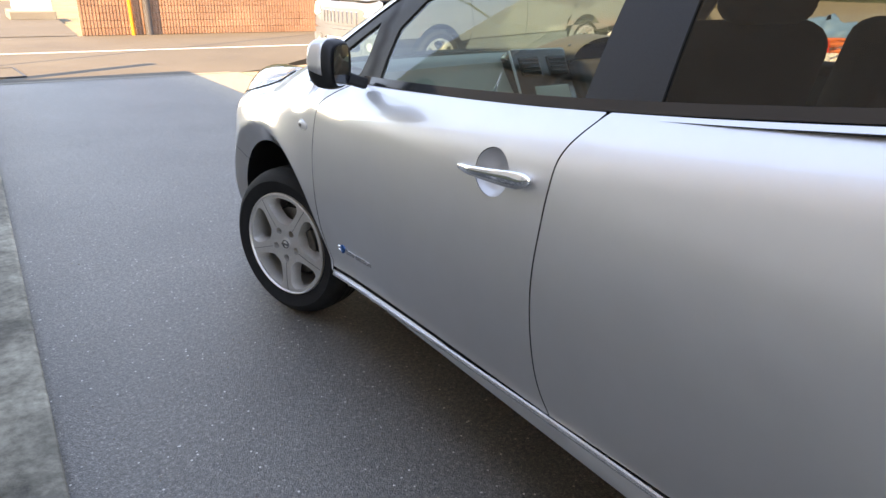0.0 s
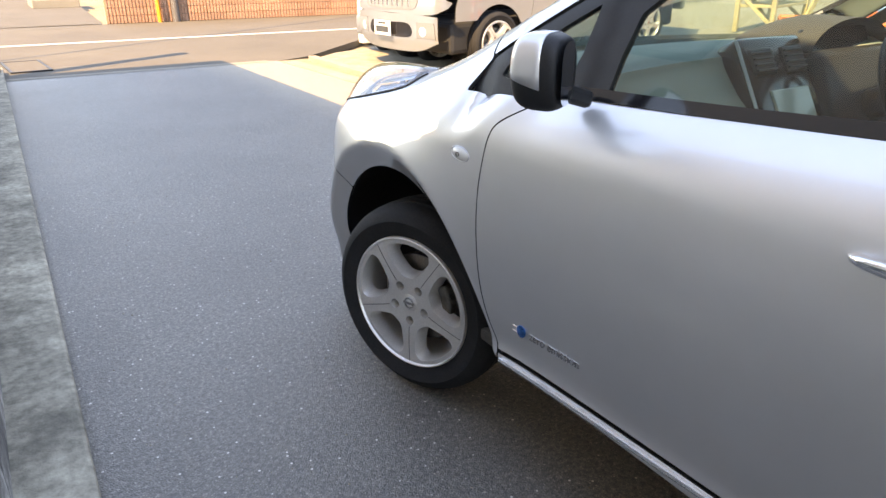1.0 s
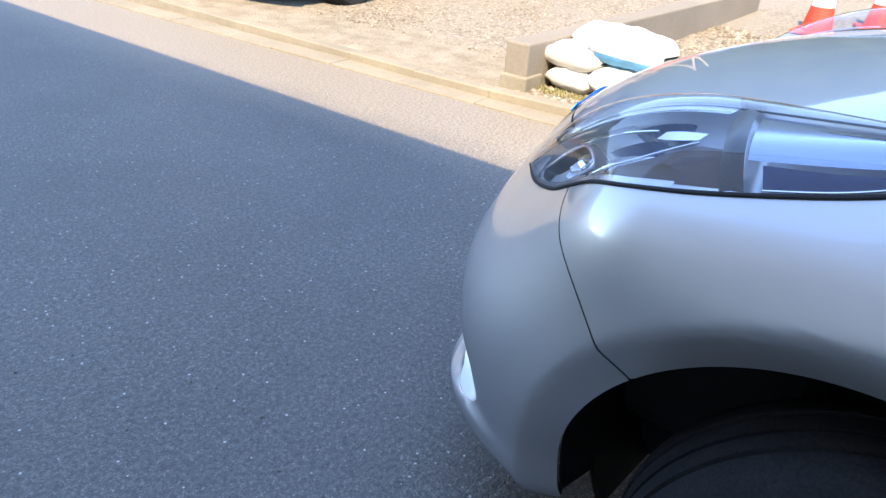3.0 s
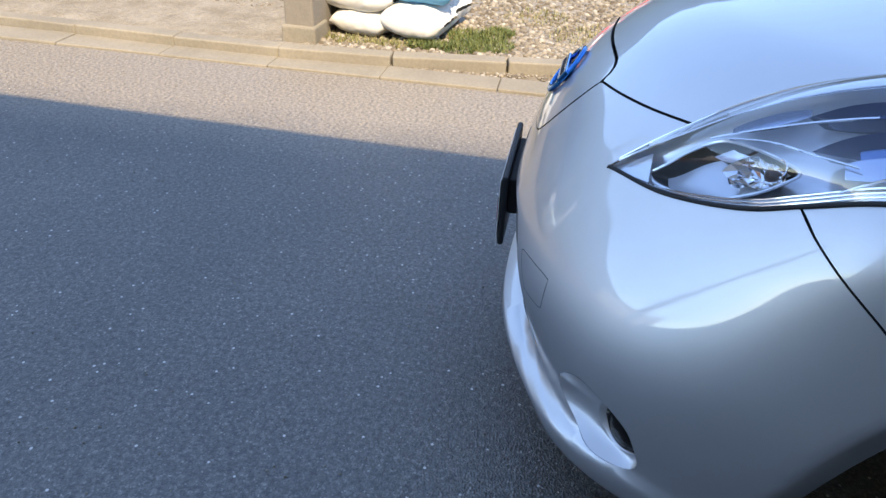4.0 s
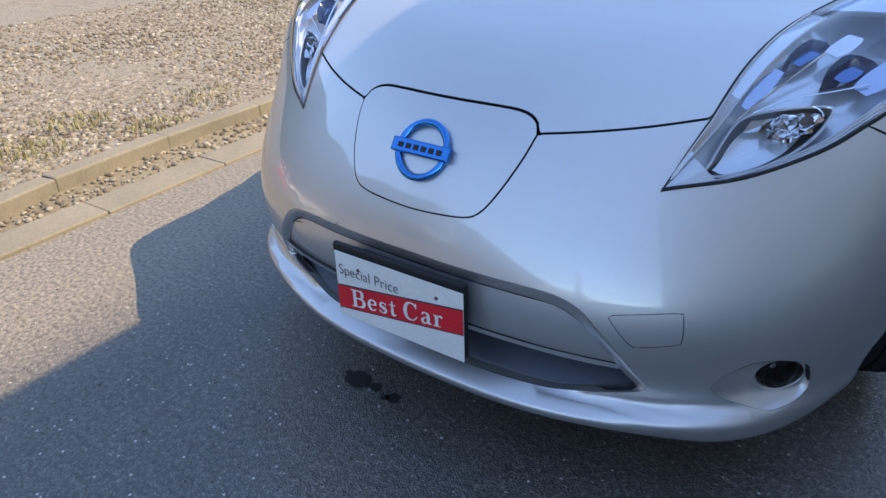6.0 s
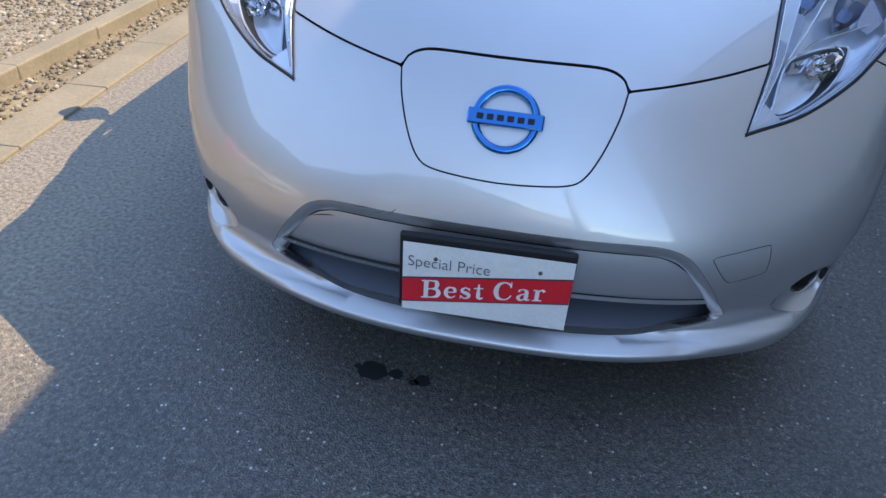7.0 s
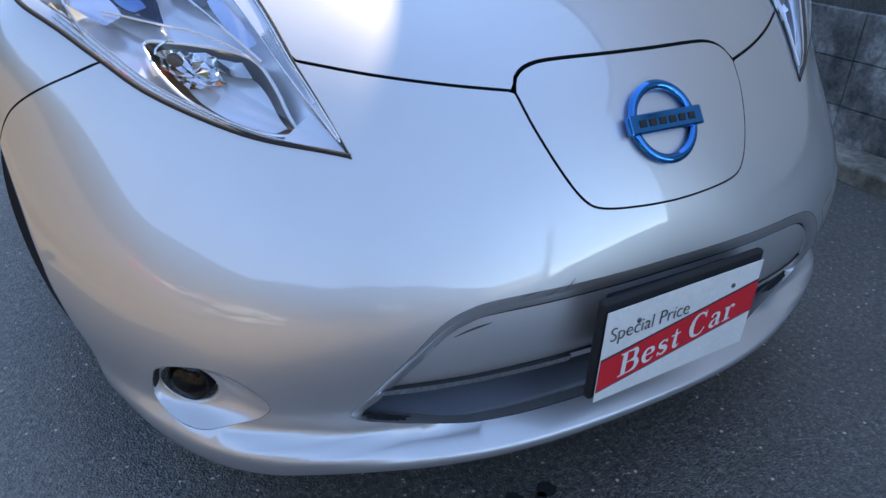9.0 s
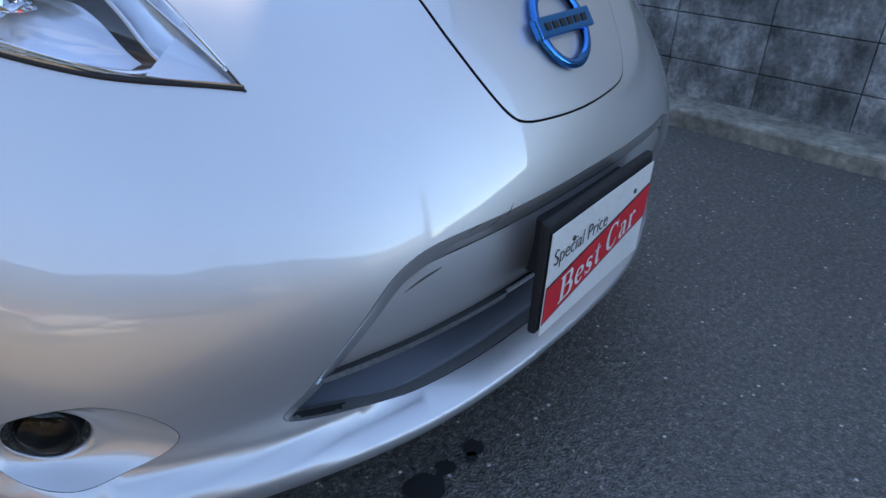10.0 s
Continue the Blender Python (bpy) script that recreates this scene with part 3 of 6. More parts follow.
for flip in (True, False):
    panel("window_surround", ROLLC, band, [BLACK, SEAM], car, "black pillars and window surround", holes=[closed(front_pane), closed(rear_pane), closed(quarter_pane)], flip=flip, step=0.03, off=-0.004, gap=0.001)
    for nm, pts, gl in (("front_window", front_pane, GLASS), ("rear_window", rear_pane, DARKGLASS), ("quarter_window", quarter_pane, GLASS)):
        w = panel(nm, ROLLC, closed(pts), [gl, SEAM], car, flip=flip, step=0.05, off=-0.009, gap=-0.006, deep=0.003)[0]
        w.visible_shadow = False
    rail = np.vstack([on("screen", [(0.664, 1.130), (0.625, 1.25), (0.565, 1.37), (0.525, 1.425)], solid=cabin), screen_top[1:4], Chart("top", cabin).place(np.array([(0.46, y) for y in np.linspace(-0.86, -2.9, 10)])), Chart("side", cabin).place(np.array([(-2.95, 1.25), (-2.72, 1.17)])), cab([(-2.60, 1.235), (-2.61, 1.33), (-2.46, 1.428), (-2.2, 1.450), (-1.75, 1.465), (-1.35, 1.458), (-1.05, 1.438), (-0.85, 1.388), (-0.66, 1.295), (-0.48, 1.190), (-0.36, 1.115), (-0.302, 1.080)]), cab([(-0.294, 1.096), (-0.280, 1.118)], 2)])
    panel("roof_rail", ROLLC, rail, SILVER, car, flip=flip, step=0.03)
    strip = np.vstack([cab([(y, belt(y) - 0.004) for y in np.linspace(-0.62, -2.50, 8)]), cab([(y, belt(y) + 0.018) for y in np.linspace(-2.50, -0.62, 8)])])
    panel("belt_moulding", ROLLC, strip, [GLOSSBLACK, SEAM], car, flip=flip, step=0.03, off=0.006, gap=0, deep=0.03)
roof_half = np.array([(0.455, y) for y in np.linspace(-0.86, -2.85, 12)])
roof_pts = Chart("top", cabin).place(np.vstack([[(0.0, -0.79)], [(0.3, -0.81)], roof_half, [(0.0, -2.9)]]))
panel("roof", Chart("top", cabin), np.vstack([roof_pts, mirrored(roof_pts)[::-1][1:-1]]), SILVER, car, step=0.05)


def wheel(at, turn, side, parent):
    """Tyre, alloy rim with five broad spokes, brake disc and caliper; side: -1 on the left."""
    hub = new("wheel")
    hub.parent = parent
    hub.matrix_basis = pose(*at, 0, 0, turn) @ (Matrix() if side > 0 else pose(0, 0, 0, 0, 0, 180)) @ Matrix.Scale(1.008, 4)
    R, W = 0.3055, 0.100
    prof = [(-W + 0.012, 0.212), (-W, 0.235), (-W - 0.004, 0.262), (-W + 0.005, 0.280), (-W + 0.018, 0.294), (-W + 0.038, R - 0.003), (-0.042, R), (-0.040, R - 0.007), (-0.032, R - 0.007), (-0.030, R), (-0.004, R + 0.001), (-0.004, R - 0.007), (0.004, R - 0.007), (0.004, R + 0.001), (0.030, R), (0.032, R - 0.007), (0.040, R - 0.007), (0.042, R), (W - 0.038, R - 0.003), (W - 0.018, 0.294), (W - 0.005, 0.280), (W + 0.003, 0.268), (W + 0.006, 0.262), (W + 0.003, 0.256), (W, 0.235), (W - 0.008, 0.218), (W - 0.012, 0.210)]
    part("tyre", lathe(bmesh.new(), prof, "x", 96, True), RUBBER, hub, "worn black tyre", True)
    part("barrel", lathe(bmesh.new(), [(W - 0.012, 0.214), (W - 0.001, 0.2125), (W + 0.001, 0.209), (W - 0.004, 0.2045), (0.05, 0.196), (-0.06, 0.188), (-0.09, 0.20)], "x", 72), ALLOY, hub, "", True)
    # face: disc with five openings and five bolt holes, dished
    loops = [np.array([(0.2065 * math.cos(a), 0.2065 * math.sin(a)) for a in np.linspace(0, 2 * math.pi, 97)[:-1]])]
    for k in range(5):
        a0 = math.radians(90 + 72 * k)
        arc = [(0.193, b) for b in np.linspace(-0.41, 0.41, 7)]
        shape = [(0.088, 0.27), (0.088, -0.27), (0.140, -0.465), (0.172, -0.485), *arc, (0.172, 0.485), (0.140, 0.465)]
        pts = np.array([(r * math.cos(a0 + b), r * math.sin(a0 + b)) for r, b in shape])
        for cut in (0.18, 0.25):
            nxt = np.roll(pts, -1, 0)
            pts = np.stack([pts * (1 - cut) + nxt * cut, pts * cut + nxt * (1 - cut)], 1).reshape(-1, 2)
        pts = pts[::-1]
        loops.append(pts)
    for k in range(5):
        a0 = math.radians(54 + 72 * k)
        c = (0.060 * math.cos(a0), 0.060 * math.sin(a0))
        loops.append(np.array([(c[0] + 0.0150 * math.cos(a), c[1] + 0.0150 * math.sin(a)) for a in np.linspace(0, 2 * math.pi, 17)[:-1]]))
    v, f, rings = fill(loops, 0.012)
    r = np.hypot(v[:, 0], v[:, 1])
    hgt = W - 0.010 + 0.007 * np.sin(np.clip((r - 0.03) / 0.178, 0, 1) * math.pi * 0.8)
    p = np.stack([hgt, v[:, 0], v[:, 1]], 1)
    verts, faces = [p], f.tolist()
    n0 = np.cross(p[f[:, 1]] - p[f[:, 0]], p[f[:, 2]] - p[f[:, 0]])
    faces = [tuple(t) if n[0] > 0 else tuple(reversed(t)) for t, n in zip(faces, n0)]
    total = len(p)
    for j, ring in enumerate(rings[1:]):
        c = p[ring].mean(0)
        a = p[ring]
        bev = a + (c - a) * (0.11 if j < 5 else 0.10) - (0.020 if j < 5 else 0.006, 0, 0)
        deep = bev + (c - bev) * 0.04 - (0.026, 0, 0)
        verts += [bev, deep]
        m = len(ring)
        for i in range(m):
            k = (i + 1) % m
            faces += [(ring[i], ring[k], total + k, total + i), (total + i, total + k, total + m + k, total + m + i)]
        total += 2 * m
    rim = mesh_object("rim", np.vstack(verts), faces, ALLOY, hub, "five-spoke silver alloy rim")
    rim.data.set_sharp_from_angle(angle=radians(30))
    part("centre_cap", lathe(bmesh.new(), [(W - 0.014, 0.028), (W - 0.0085, 0.027), (W - 0.007, 0.024), (W - 0.007, 0.0)], "x", 32), ALLOY, rim, "flat centre cap", True)
    bm = lathe(bmesh.new(), [(W - 0.007, 0.019), (W - 0.0045, 0.018), (W - 0.0045, 0.014), (W - 0.007, 0.013)], "x", 32)
    box(bm, (0.004, 0.042, 0.008), pose(W - 0.0055, 0, 0))
    part("cap_badge", bm, DARKCHROME, rim, "chrome ring with a bar")
    for k in range(5):
        a0 = math.radians(54 + 72 * k)
        line = [(W - 0.0098 + 0.007 * math.sin(min(max((q - 0.03) / 0.178, 0), 1) * math.pi * 0.8), q * math.cos(a0), q * math.sin(a0)) for q in np.linspace(0.080, 0.203, 9)]
        part("spoke_groove", tube(bmesh.new(), line, 0.0011, 5), LAMPDARK, rim)
        part("wheel_nut", lathe(bmesh.new(), [(W - 0.050, 0.0138), (W - 0.030, 0.0138), (W - 0.031, 0.009), (W - 0.025, 0.008), (W - 0.025, 0.0)], "x", 6, m=pose(0, 0.060 * math.cos(a0), 0.060 * math.sin(a0))), STEEL, rim)
    part("brake_disc", lathe(bmesh.new(), [(0.012, 0.06), (0.012, 0.140), (0.034, 0.140), (0.034, 0.075), (0.052, 0.072), (0.052, 0.0)], "x", 48), STEEL, hub, "", True)
    bm = bmesh.new()
    for a in np.linspace(-24, 24, 5):
        box(bm, (0.07, 0.035, 0.055), pose(0.030, 0, 0, 180 + a, 0, 0) @ pose(0, -0.118, 0), 0.008)
    part("brake_caliper", bm, STEEL, hub, "grey brake caliper")
    part("hub_carrier", lathe(bmesh.new(), [(-0.09, 0.0), (-0.09, 0.155), (0.0, 0.155), (0.0, 0.0)], "x", 40), SEAM, hub, "", True)
    return hub


STEER = 21.0
for sx in (-1, 1):
    wheel((sx * 0.750, 0.034, 0.3105), STEER, sx, car)
    wheel((sx * 0.750, -2.70, 0.3085), 0.0, sx, car)
    # liners of both arches
    for cy in (0.055, -2.70):
        bm = bmesh.new()
        rows = []
        for a in np.linspace(-30, 187, 60):
            c, s = math.cos(radians(a)), math.sin(radians(a))
            edge_x = float(side_breadth(np.array([cy + 0.416 * c]), np.array([0.312 + 0.416 * s]))[0]) - 0.012
            edge_x = edge_x if a > -14 else 0.66
            rows.append([bm.verts.new((sx * xx, cy + rr * c, 0.312 + rr * s)) for xx, rr in ((edge_x, 0.414), (edge_x - 0.04, 0.427), (0.62, 0.429), (0.43, 0.415), (0.42, 0.20), (0.42, 0.01))])
        for r0, r1 in zip(rows, rows[1:]):
            for i in range(5):
                bm.faces.new((r0[i], r0[i + 1], r1[i + 1], r1[i]))
        part("arch_liner", bm, BLACK, car, "black wheel arch liner", True)
bm = bmesh.new()
box(bm, (1.24, 3.4, 0.05), pose(0, -1.55, 0.22), 0.02)
box(bm, (1.0, 0.60, 0.45), pose(0, 0.42, 0.45), 0.05)
box(bm, (0.90, 0.5, 0.5), pose(0, 0.0, 0.50), 0.05)
part("underbody", bm, SEAM, car, "dark underbody and motor")


# ---- front details ----
def grid_mesh(name, pts, material, parent, label="", shut=False):
    """A smooth sheet from a rows x columns array of places."""
    r, c = pts.shape[:2]
    faces = [(i * c + j, (i + 1) * c + j, (i + 1) * c + (j + 1) % c, i * c + (j + 1) % c) for i in range(r - 1) for j in range(c if shut else c - 1)]
    return mesh_object(name, pts.reshape(-1, 3), faces, material, parent, label)


FRONT, TOP = Chart("front"), Chart("top")
# rim of the lower opening: folds inwards to the recessed panel
outer = resample(np.vstack([grille_loop, grille_loop[:1]]), 0.012)[:-1]
q0 = FRONT.flat(outer)
q1 = shrink(q0, 0.0)
base = FRONT.place(q1)
rim_rows = [base]
for d, deep in ((0.0015, 0.0008), (0.0225, 0.0075), (0.0245, 0.014), (0.0255, 0.10)):
    qi = shrink(q1, d)
    qi[:, 1] += np.where(q1[:, 1] < 0.31, -d * 0.9, 0)
    back = np.where(q1[:, 1] < 0.31, deep * 1.6, deep)
    p = FRONT.place(np.stack([qi[:, 0], np.clip(qi[:, 1], 0.250, 0.6)], 1), 0)
    p[:, 1] -= back
    rim_rows.append(p)
grid_mesh("grille_rim", np.stack(rim_rows[:4]), SILVER, bumper, "", True)
mouth_r = on("front", [(0.0, 0.490), (0.20, 0.489), (0.310, 0.486), (0.346, 0.478), (0.374, 0.462), (0.420, 0.420), (0.452, 0.372), (0.25, 0.379), (0.0, 0.380)])
mouth = np.vstack([mouth_r[:-1], mirrored(mouth_r)[::-1][:-1]])
panel("grille_panel", FRONT, mouth, [GREYPANEL, SEAM], bumper, "grey closed panel in the lower opening", off=-0.011, gap=0.0, deep=0.03, step=0.02)
strip_r = on("front", [(0.0, 0.3785), (0.25, 0.3775), (0.453, 0.3705), (0.461, 0.3565), (0.25, 0.3630), (0.0, 0.3640)], 6)
panel("grille_strip", FRONT, np.vstack([strip_r[:-1], mirrored(strip_r)[::-1][:-1]]), [GREYPANEL, SEAM], bumper, "thin strip under the grille panel", off=-0.008, gap=0.0006, deep=0.03)
# glint on the strip's +x half, put in as a chrome overlay
cs = on("front", [(0.17, 0.3775), (0.30, 0.3760), (0.452, 0.3695), (0.459, 0.3585), (0.30, 0.3645), (0.17, 0.366)], 6)
panel("strip_glint", FRONT, cs, [CHROME, SEAM], bumper, "chrome overlay for the glint on one half of the lower strip", off=-0.0035, gap=0.0, deep=0.006)
bm = bmesh.new()
cav = np.linspace(-1, 1, 25)
upper = FRONT.place(np.stack([cav * 0.465, np.full(25, 0.360)], 1))
lower = FRONT.place(np.stack([cav * 0.500, np.full(25, 0.259)], 1))
rows = []
for (xt, yt, _), (xb, yb, _) in zip(upper, lower):
    rows.append([bm.verts.new(v) for v in ((xt, yt - 0.014, 0.362), (xt * 0.98, yt - 0.13, 0.362), (xt * 0.98, yt - 0.13, 0.330))])
for a, b in zip(rows, rows[1:]):
    for i in range(2):
        bm.faces.new((a[i], a[i + 1], b[i + 1], b[i]))
part("air_slot", bm, BLACK, bumper, "dark slot behind the lip", True)

# shelf surface; the recess's shade is in its dark material
shelf = []
for (xt, yt, _), (xb, yb, _) in zip(upper, lower):
    shelf.append([(xt * (0.98 * t) + xb * (1 - t), (yb - 0.006) * (1 - t) + (yt - 0.13) * t, 0.250 + 0.088 * t**0.9) for t in np.linspace(0, 1, 9)])
grid_mesh("slot_shelf", np.array(shelf), SLOTSHADE, bumper, "shelf sloping back from the lip, its shade put into dark grey", True)

# fog lamps in funnel-shaped pockets
for s in (1, -1):
    ring = resample(np.vstack([fog_loop(1), fog_loop(1)[:1]]), 0.010)[:-1]
    c = np.array((0.699, 0.0, 0.334))
    inner = []
    for x, y, z in ring:
        a = math.atan2((z - c[2]) * 1.35, x - c[0])
        inner.append((c[0] + 0.037 * math.cos(a), 0.0, c[2] + 0.035 * math.sin(a)))
    inner = np.array(inner)
    seat = FRONT.place(np.array([(0.695, 0.335)]))[0]
    inner[:, 1] = seat[1] - 0.036 + (inner[:, 0] - 0.695) * -0.9
    rows = [ring]
    for t, sag in ((0.08, 0.0015), (0.25, 0.0045), (0.5, 0.007), (0.75, 0.006), (0.92, 0.003), (1.0, 0.0)):
        rows.append(ring * (1 - t) + inner * t - np.array((0, sag, 0)))
    rows.append(inner - (0, 0.012, 0))
    pts = np.stack(rows) * (s, 1, 1)
    grid_mesh("fog_pocket", pts, SILVER, bumper, "", True)
    m = pose(s * 0.699, seat[1] - 0.048, 0.334, 0, 0, -s * 42) @ Matrix.Scale(0.86, 4)
    fog = part("fog_lamp", lathe(bmesh.new(), [(-0.03, 0.041), (0.0, 0.042), (0.004, 0.041), (0.002, 0.038)], "y", 32, m=m), BLACK, car, "dark round fog lamp deep in its pocket", True)
    part("lens", lathe(bmesh.new(), [(0.002, 0.039), (0.008, 0.032), (0.012, 0.018), (0.013, 0.0)], "y", 32, m=m), DARKGLASS, fog, "", True)
    part("reflector", lathe(bmesh.new(), [(0.0, 0.038), (-0.020, 0.026), (-0.028, 0.0)], "y", 32, m=m), LAMPDARK, fog, "", True)
    part("bulb", lathe(bmesh.new(), [(-0.026, 0.009), (-0.010, 0.009), (-0.006, 0.0)], "y", 16, m=m), LAMPDARK, fog, "", True)


def ribbon(points, width, material, name, parent, label="", off=0.0008):
    """A hair-thin mark laid on the bumper."""
    c = catmull(points, 5)
    d = np.gradient(c, axis=0)
    n = np.stack([-d[:, 1], d[:, 0]], 1) / (np.linalg.norm(d, axis=1)[:, None] + 1e-9)
    wdt = width * np.sin(np.linspace(0.25, math.pi - 0.25, len(c)))[:, None]
    a, b = FRONT.place(c + n * wdt / 2, off), FRONT.place(c - n * wdt / 2, off)
    return grid_mesh(name, np.stack([a, b]), material, parent, label)


SCUFF = speckled("scuff", (0.06, 0.055, 0.05), 0.8, (60, 300), (0.3, 0.3)).m
ribbon([(0.372, 0.468), (0.352, 0.4755), (0.335, 0.4800), (0.318, 0.4835)], 0.0035, SCUFF, "scratch", bumper, "black scuff above the opening")
ribbon([(0.275, 0.5125), (0.258, 0.516), (0.240, 0.5175)], 0.0012, SCUFF, "scratch", bumper, "fine dark scratch")
ribbon([(0.238, 0.5105), (0.225, 0.512), (0.213, 0.5165)], 0.0010, SCUFF, "scratch", bumper, "fine dark scratch")
ribbon([(0.205, 0.513), (0.196, 0.519), (0.188, 0.527)], 0.0016, SCUFF, "scratch", bumper, "fine dark scratch")

# badge: ring and bar of blue chrome, laid to the lid
bc = FRONT.place(np.array([(0.0, 0.708)]), 0.001)[0]
bn = normals_of(lower_body, bc[None])[0]
tilt = math.degrees(math.atan2(bn[2], bn[1]))
BADGE = pose(*bc, tilt, 0, 0)
ringp = []
for k in range(64):
    a = 2 * math.pi * k / 64
    ringp.append((0.057 * math.cos(a), 0.006, 0.057 * math.sin(a)))
bm = tube(bmesh.new(), ringp, 0.0075, 10, True)
bmesh.ops.scale(bm, vec=(1, 0.8, 1), verts=bm.verts)
bmesh.ops.transform(bm, matrix=BADGE, verts=bm.verts)
badge = part("badge", bm, BLUECHROME, lid, "blue chrome ring badge with a bar", True)
part("badge_bar", box(bmesh.new(), (0.142, 0.012, 0.030), BADGE @ pose(0, 0.009, 0), 0.003), BLUECHROME, badge)
for k in range(6):
    part("badge_mark", box(bmesh.new(), (0.0125, 0.002, 0.011), BADGE @ pose(-0.0475 + 0.019 * k, 0.0155, 0), 0.0008), SEAM, badge, "dark mark on the bar")

# dealer's plate on its black bracket
PLATEWHITE = speckled("plate_white", (0.74, 0.73, 0.69), 0.35, (8, 120), (0.06, 0.05)).m
PLATERED = speckled("plate_red", (0.74, 0.018, 0.03), 0.35, (9, 120), (0.08, 0.05)).m
INK = Mat("ink", (0.03, 0.03, 0.032), 0.5).m
PM = pose(-0.004, 1.020, 0.4035, -1.0, 0, 1.6)
plate = part("plate_bracket", box(bmesh.new(), (0.342, 0.014, 0.178), PM @ pose(0.003, -0.0115, 0.010), 0.005), BLACK, car, "black number plate bracket on the bumper")
part("bracket_arm", box(bmesh.new(), (0.25, 0.07, 0.09), PM @ pose(0, -0.053, 0.03), 0.004), SEAM, plate)
sheet = part("plate_sheet", box(bmesh.new(), (0.332, 0.0016, 0.166), PM @ pose(0, -0.0014, 0), 0.0006), PLATEWHITE, plate, "white plate with a slanting red band")


def flat_poly(name, pts, material, parent, y, label=""):
    bm = bmesh.new()
    vs = [bm.verts.new(PM @ Vector((x, y, z))) for x, z in pts]
    vs2 = [bm.verts.new(PM @ Vector((x, y - 0.0005, z))) for x, z in pts]
    bm.faces.new(vs)
    for i in range(len(pts)):
        j = (i + 1) % len(pts)
        bm.faces.new((vs[i], vs[j], vs2[j], vs2[i]))
    return part(name, bm, material, parent, label)


def lettering(text, size, m, material, name, parent, label="", shear=0.0, depth=0.0004, squeeze=1.0, bold=0.0):
    cu = bpy.data.curves.new(name, "FONT")
    cu.body, cu.size, cu.shear, cu.extrude, cu.offset = text, size, shear, depth, bold
    cu.align_x = "CENTER"
    tmp = new(name, cu)
    me = bpy.data.meshes.new_from_object(tmp)
    bpy.data.objects.remove(tmp)
    me.transform(m @ Matrix.Diagonal((squeeze, 1, 1, 1)))
    me.materials.clear()
    me.materials.append(material)
    ob = new(name, me)
    ob.parent = parent
    if label:
        ob["label"] = label
    return ob


# seen from the front the plate's right-hand side is the car's -x
FACE = PM @ Matrix(((-1, 0, 0, 0), (0, 0, 1, 0.0006), (0, 1, 0, 0), (0, 0, 0, 1)))
W2 = 0.1655
flat_poly("band_edge", [(W2, -0.0015), (W2, -0.0640), (-W2, -0.0160), (-W2, 0.0465)], INK, sheet, 0.0003)
flat_poly("red_band", [(W2, -0.0045), (W2, -0.0610), (-W2, -0.0130), (-W2, 0.0435)], PLATERED, sheet, 0.0009, "red slanting band")
GLYPHS = {
    "B": (0.74, [([(0.20, 0.02), (0.20, 0.70)], 0.15), ([(0.05, 0.025), (0.42, 0.025)], 0.05), ([(0.05, 0.695), (0.40, 0.695)], 0.05), ([(0.20, 0.37), (0.42, 0.37)], 0.045), ([(0.40, 0.695), (0.53, 0.66), (0.56, 0.535), (0.52, 0.41), (0.40, 0.37)], (0.05, 0.12, 0.15, 0.11, 0.05)), ([(0.42, 0.37), (0.57, 0.33), (0.62, 0.19), (0.56, 0.07), (0.42, 0.025)], (0.05, 0.12, 0.16, 0.12, 0.05))]),
    "e": (0.53, [([(0.09, 0.255), (0.42, 0.255)], 0.045), ([(0.42, 0.255), (0.40, 0.39), (0.29, 0.445), (0.17, 0.41), (0.12, 0.25), (0.17, 0.09), (0.30, 0.03), (0.44, 0.10)], (0.11, 0.10, 0.05, 0.09, 0.14, 0.11, 0.06, 0.035))]),
    "s": (0.46, [([(0.36, 0.33), (0.35, 0.45)], 0.035), ([(0.36, 0.36), (0.25, 0.445), (0.13, 0.39), (0.14, 0.29), (0.28, 0.22), (0.36, 0.14), (0.31, 0.05), (0.20, 0.025), (0.09, 0.12)], (0.03, 0.05, 0.09, 0.11, 0.14, 0.11, 0.08, 0.05, 0.03)), ([(0.085, 0.01), (0.08, 0.15)], 0.035)]),
    "t": (0.38, [([(0.19, 0.60), (0.19, 0.20), (0.20, 0.07), (0.27, 0.025), (0.36, 0.07)], (0.05, 0.13, 0.13, 0.09, 0.03)), ([(0.04, 0.435), (0.34, 0.435)], 0.045)]),
    "C": (0.74, [([(0.60, 0.50), (0.60, 0.72)], 0.045), ([(0.61, 0.54), (0.52, 0.66), (0.38, 0.70), (0.21, 0.62), (0.135, 0.36), (0.21, 0.10), (0.39, 0.02), (0.53, 0.06), (0.63, 0.19)], (0.05, 0.06, 0.055, 0.12, 0.17, 0.12, 0.055, 0.05, 0.035))]),
    "a": (0.54, [([(0.12, 0.36), (0.16, 0.43), (0.27, 0.445), (0.36, 0.38), (0.37, 0.28), (0.37, 0.10), (0.41, 0.03), (0.50, 0.05)], (0.08, 0.06, 0.05, 0.11, 0.13, 0.13, 0.07, 0.03)), ([(0.36, 0.275), (0.21, 0.24), (0.12, 0.14), (0.17, 0.04), (0.27, 0.035), (0.37, 0.13)], (0.03, 0.06, 0.12, 0.09, 0.05, 0.03))]),
    "r": (0.45, [([(0.17, 0.02), (0.17, 0.42)], 0.13), ([(0.03, 0.022), (0.33, 0.022)], 0.045), ([(0.04, 0.43), (0.19, 0.43)], 0.045), ([(0.19, 0.28), (0.24, 0.41), (0.33, 0.435), (0.39, 0.37)], (0.03, 0.06, 0.07, 0.10))]),
    " ": (0.24, []),
}


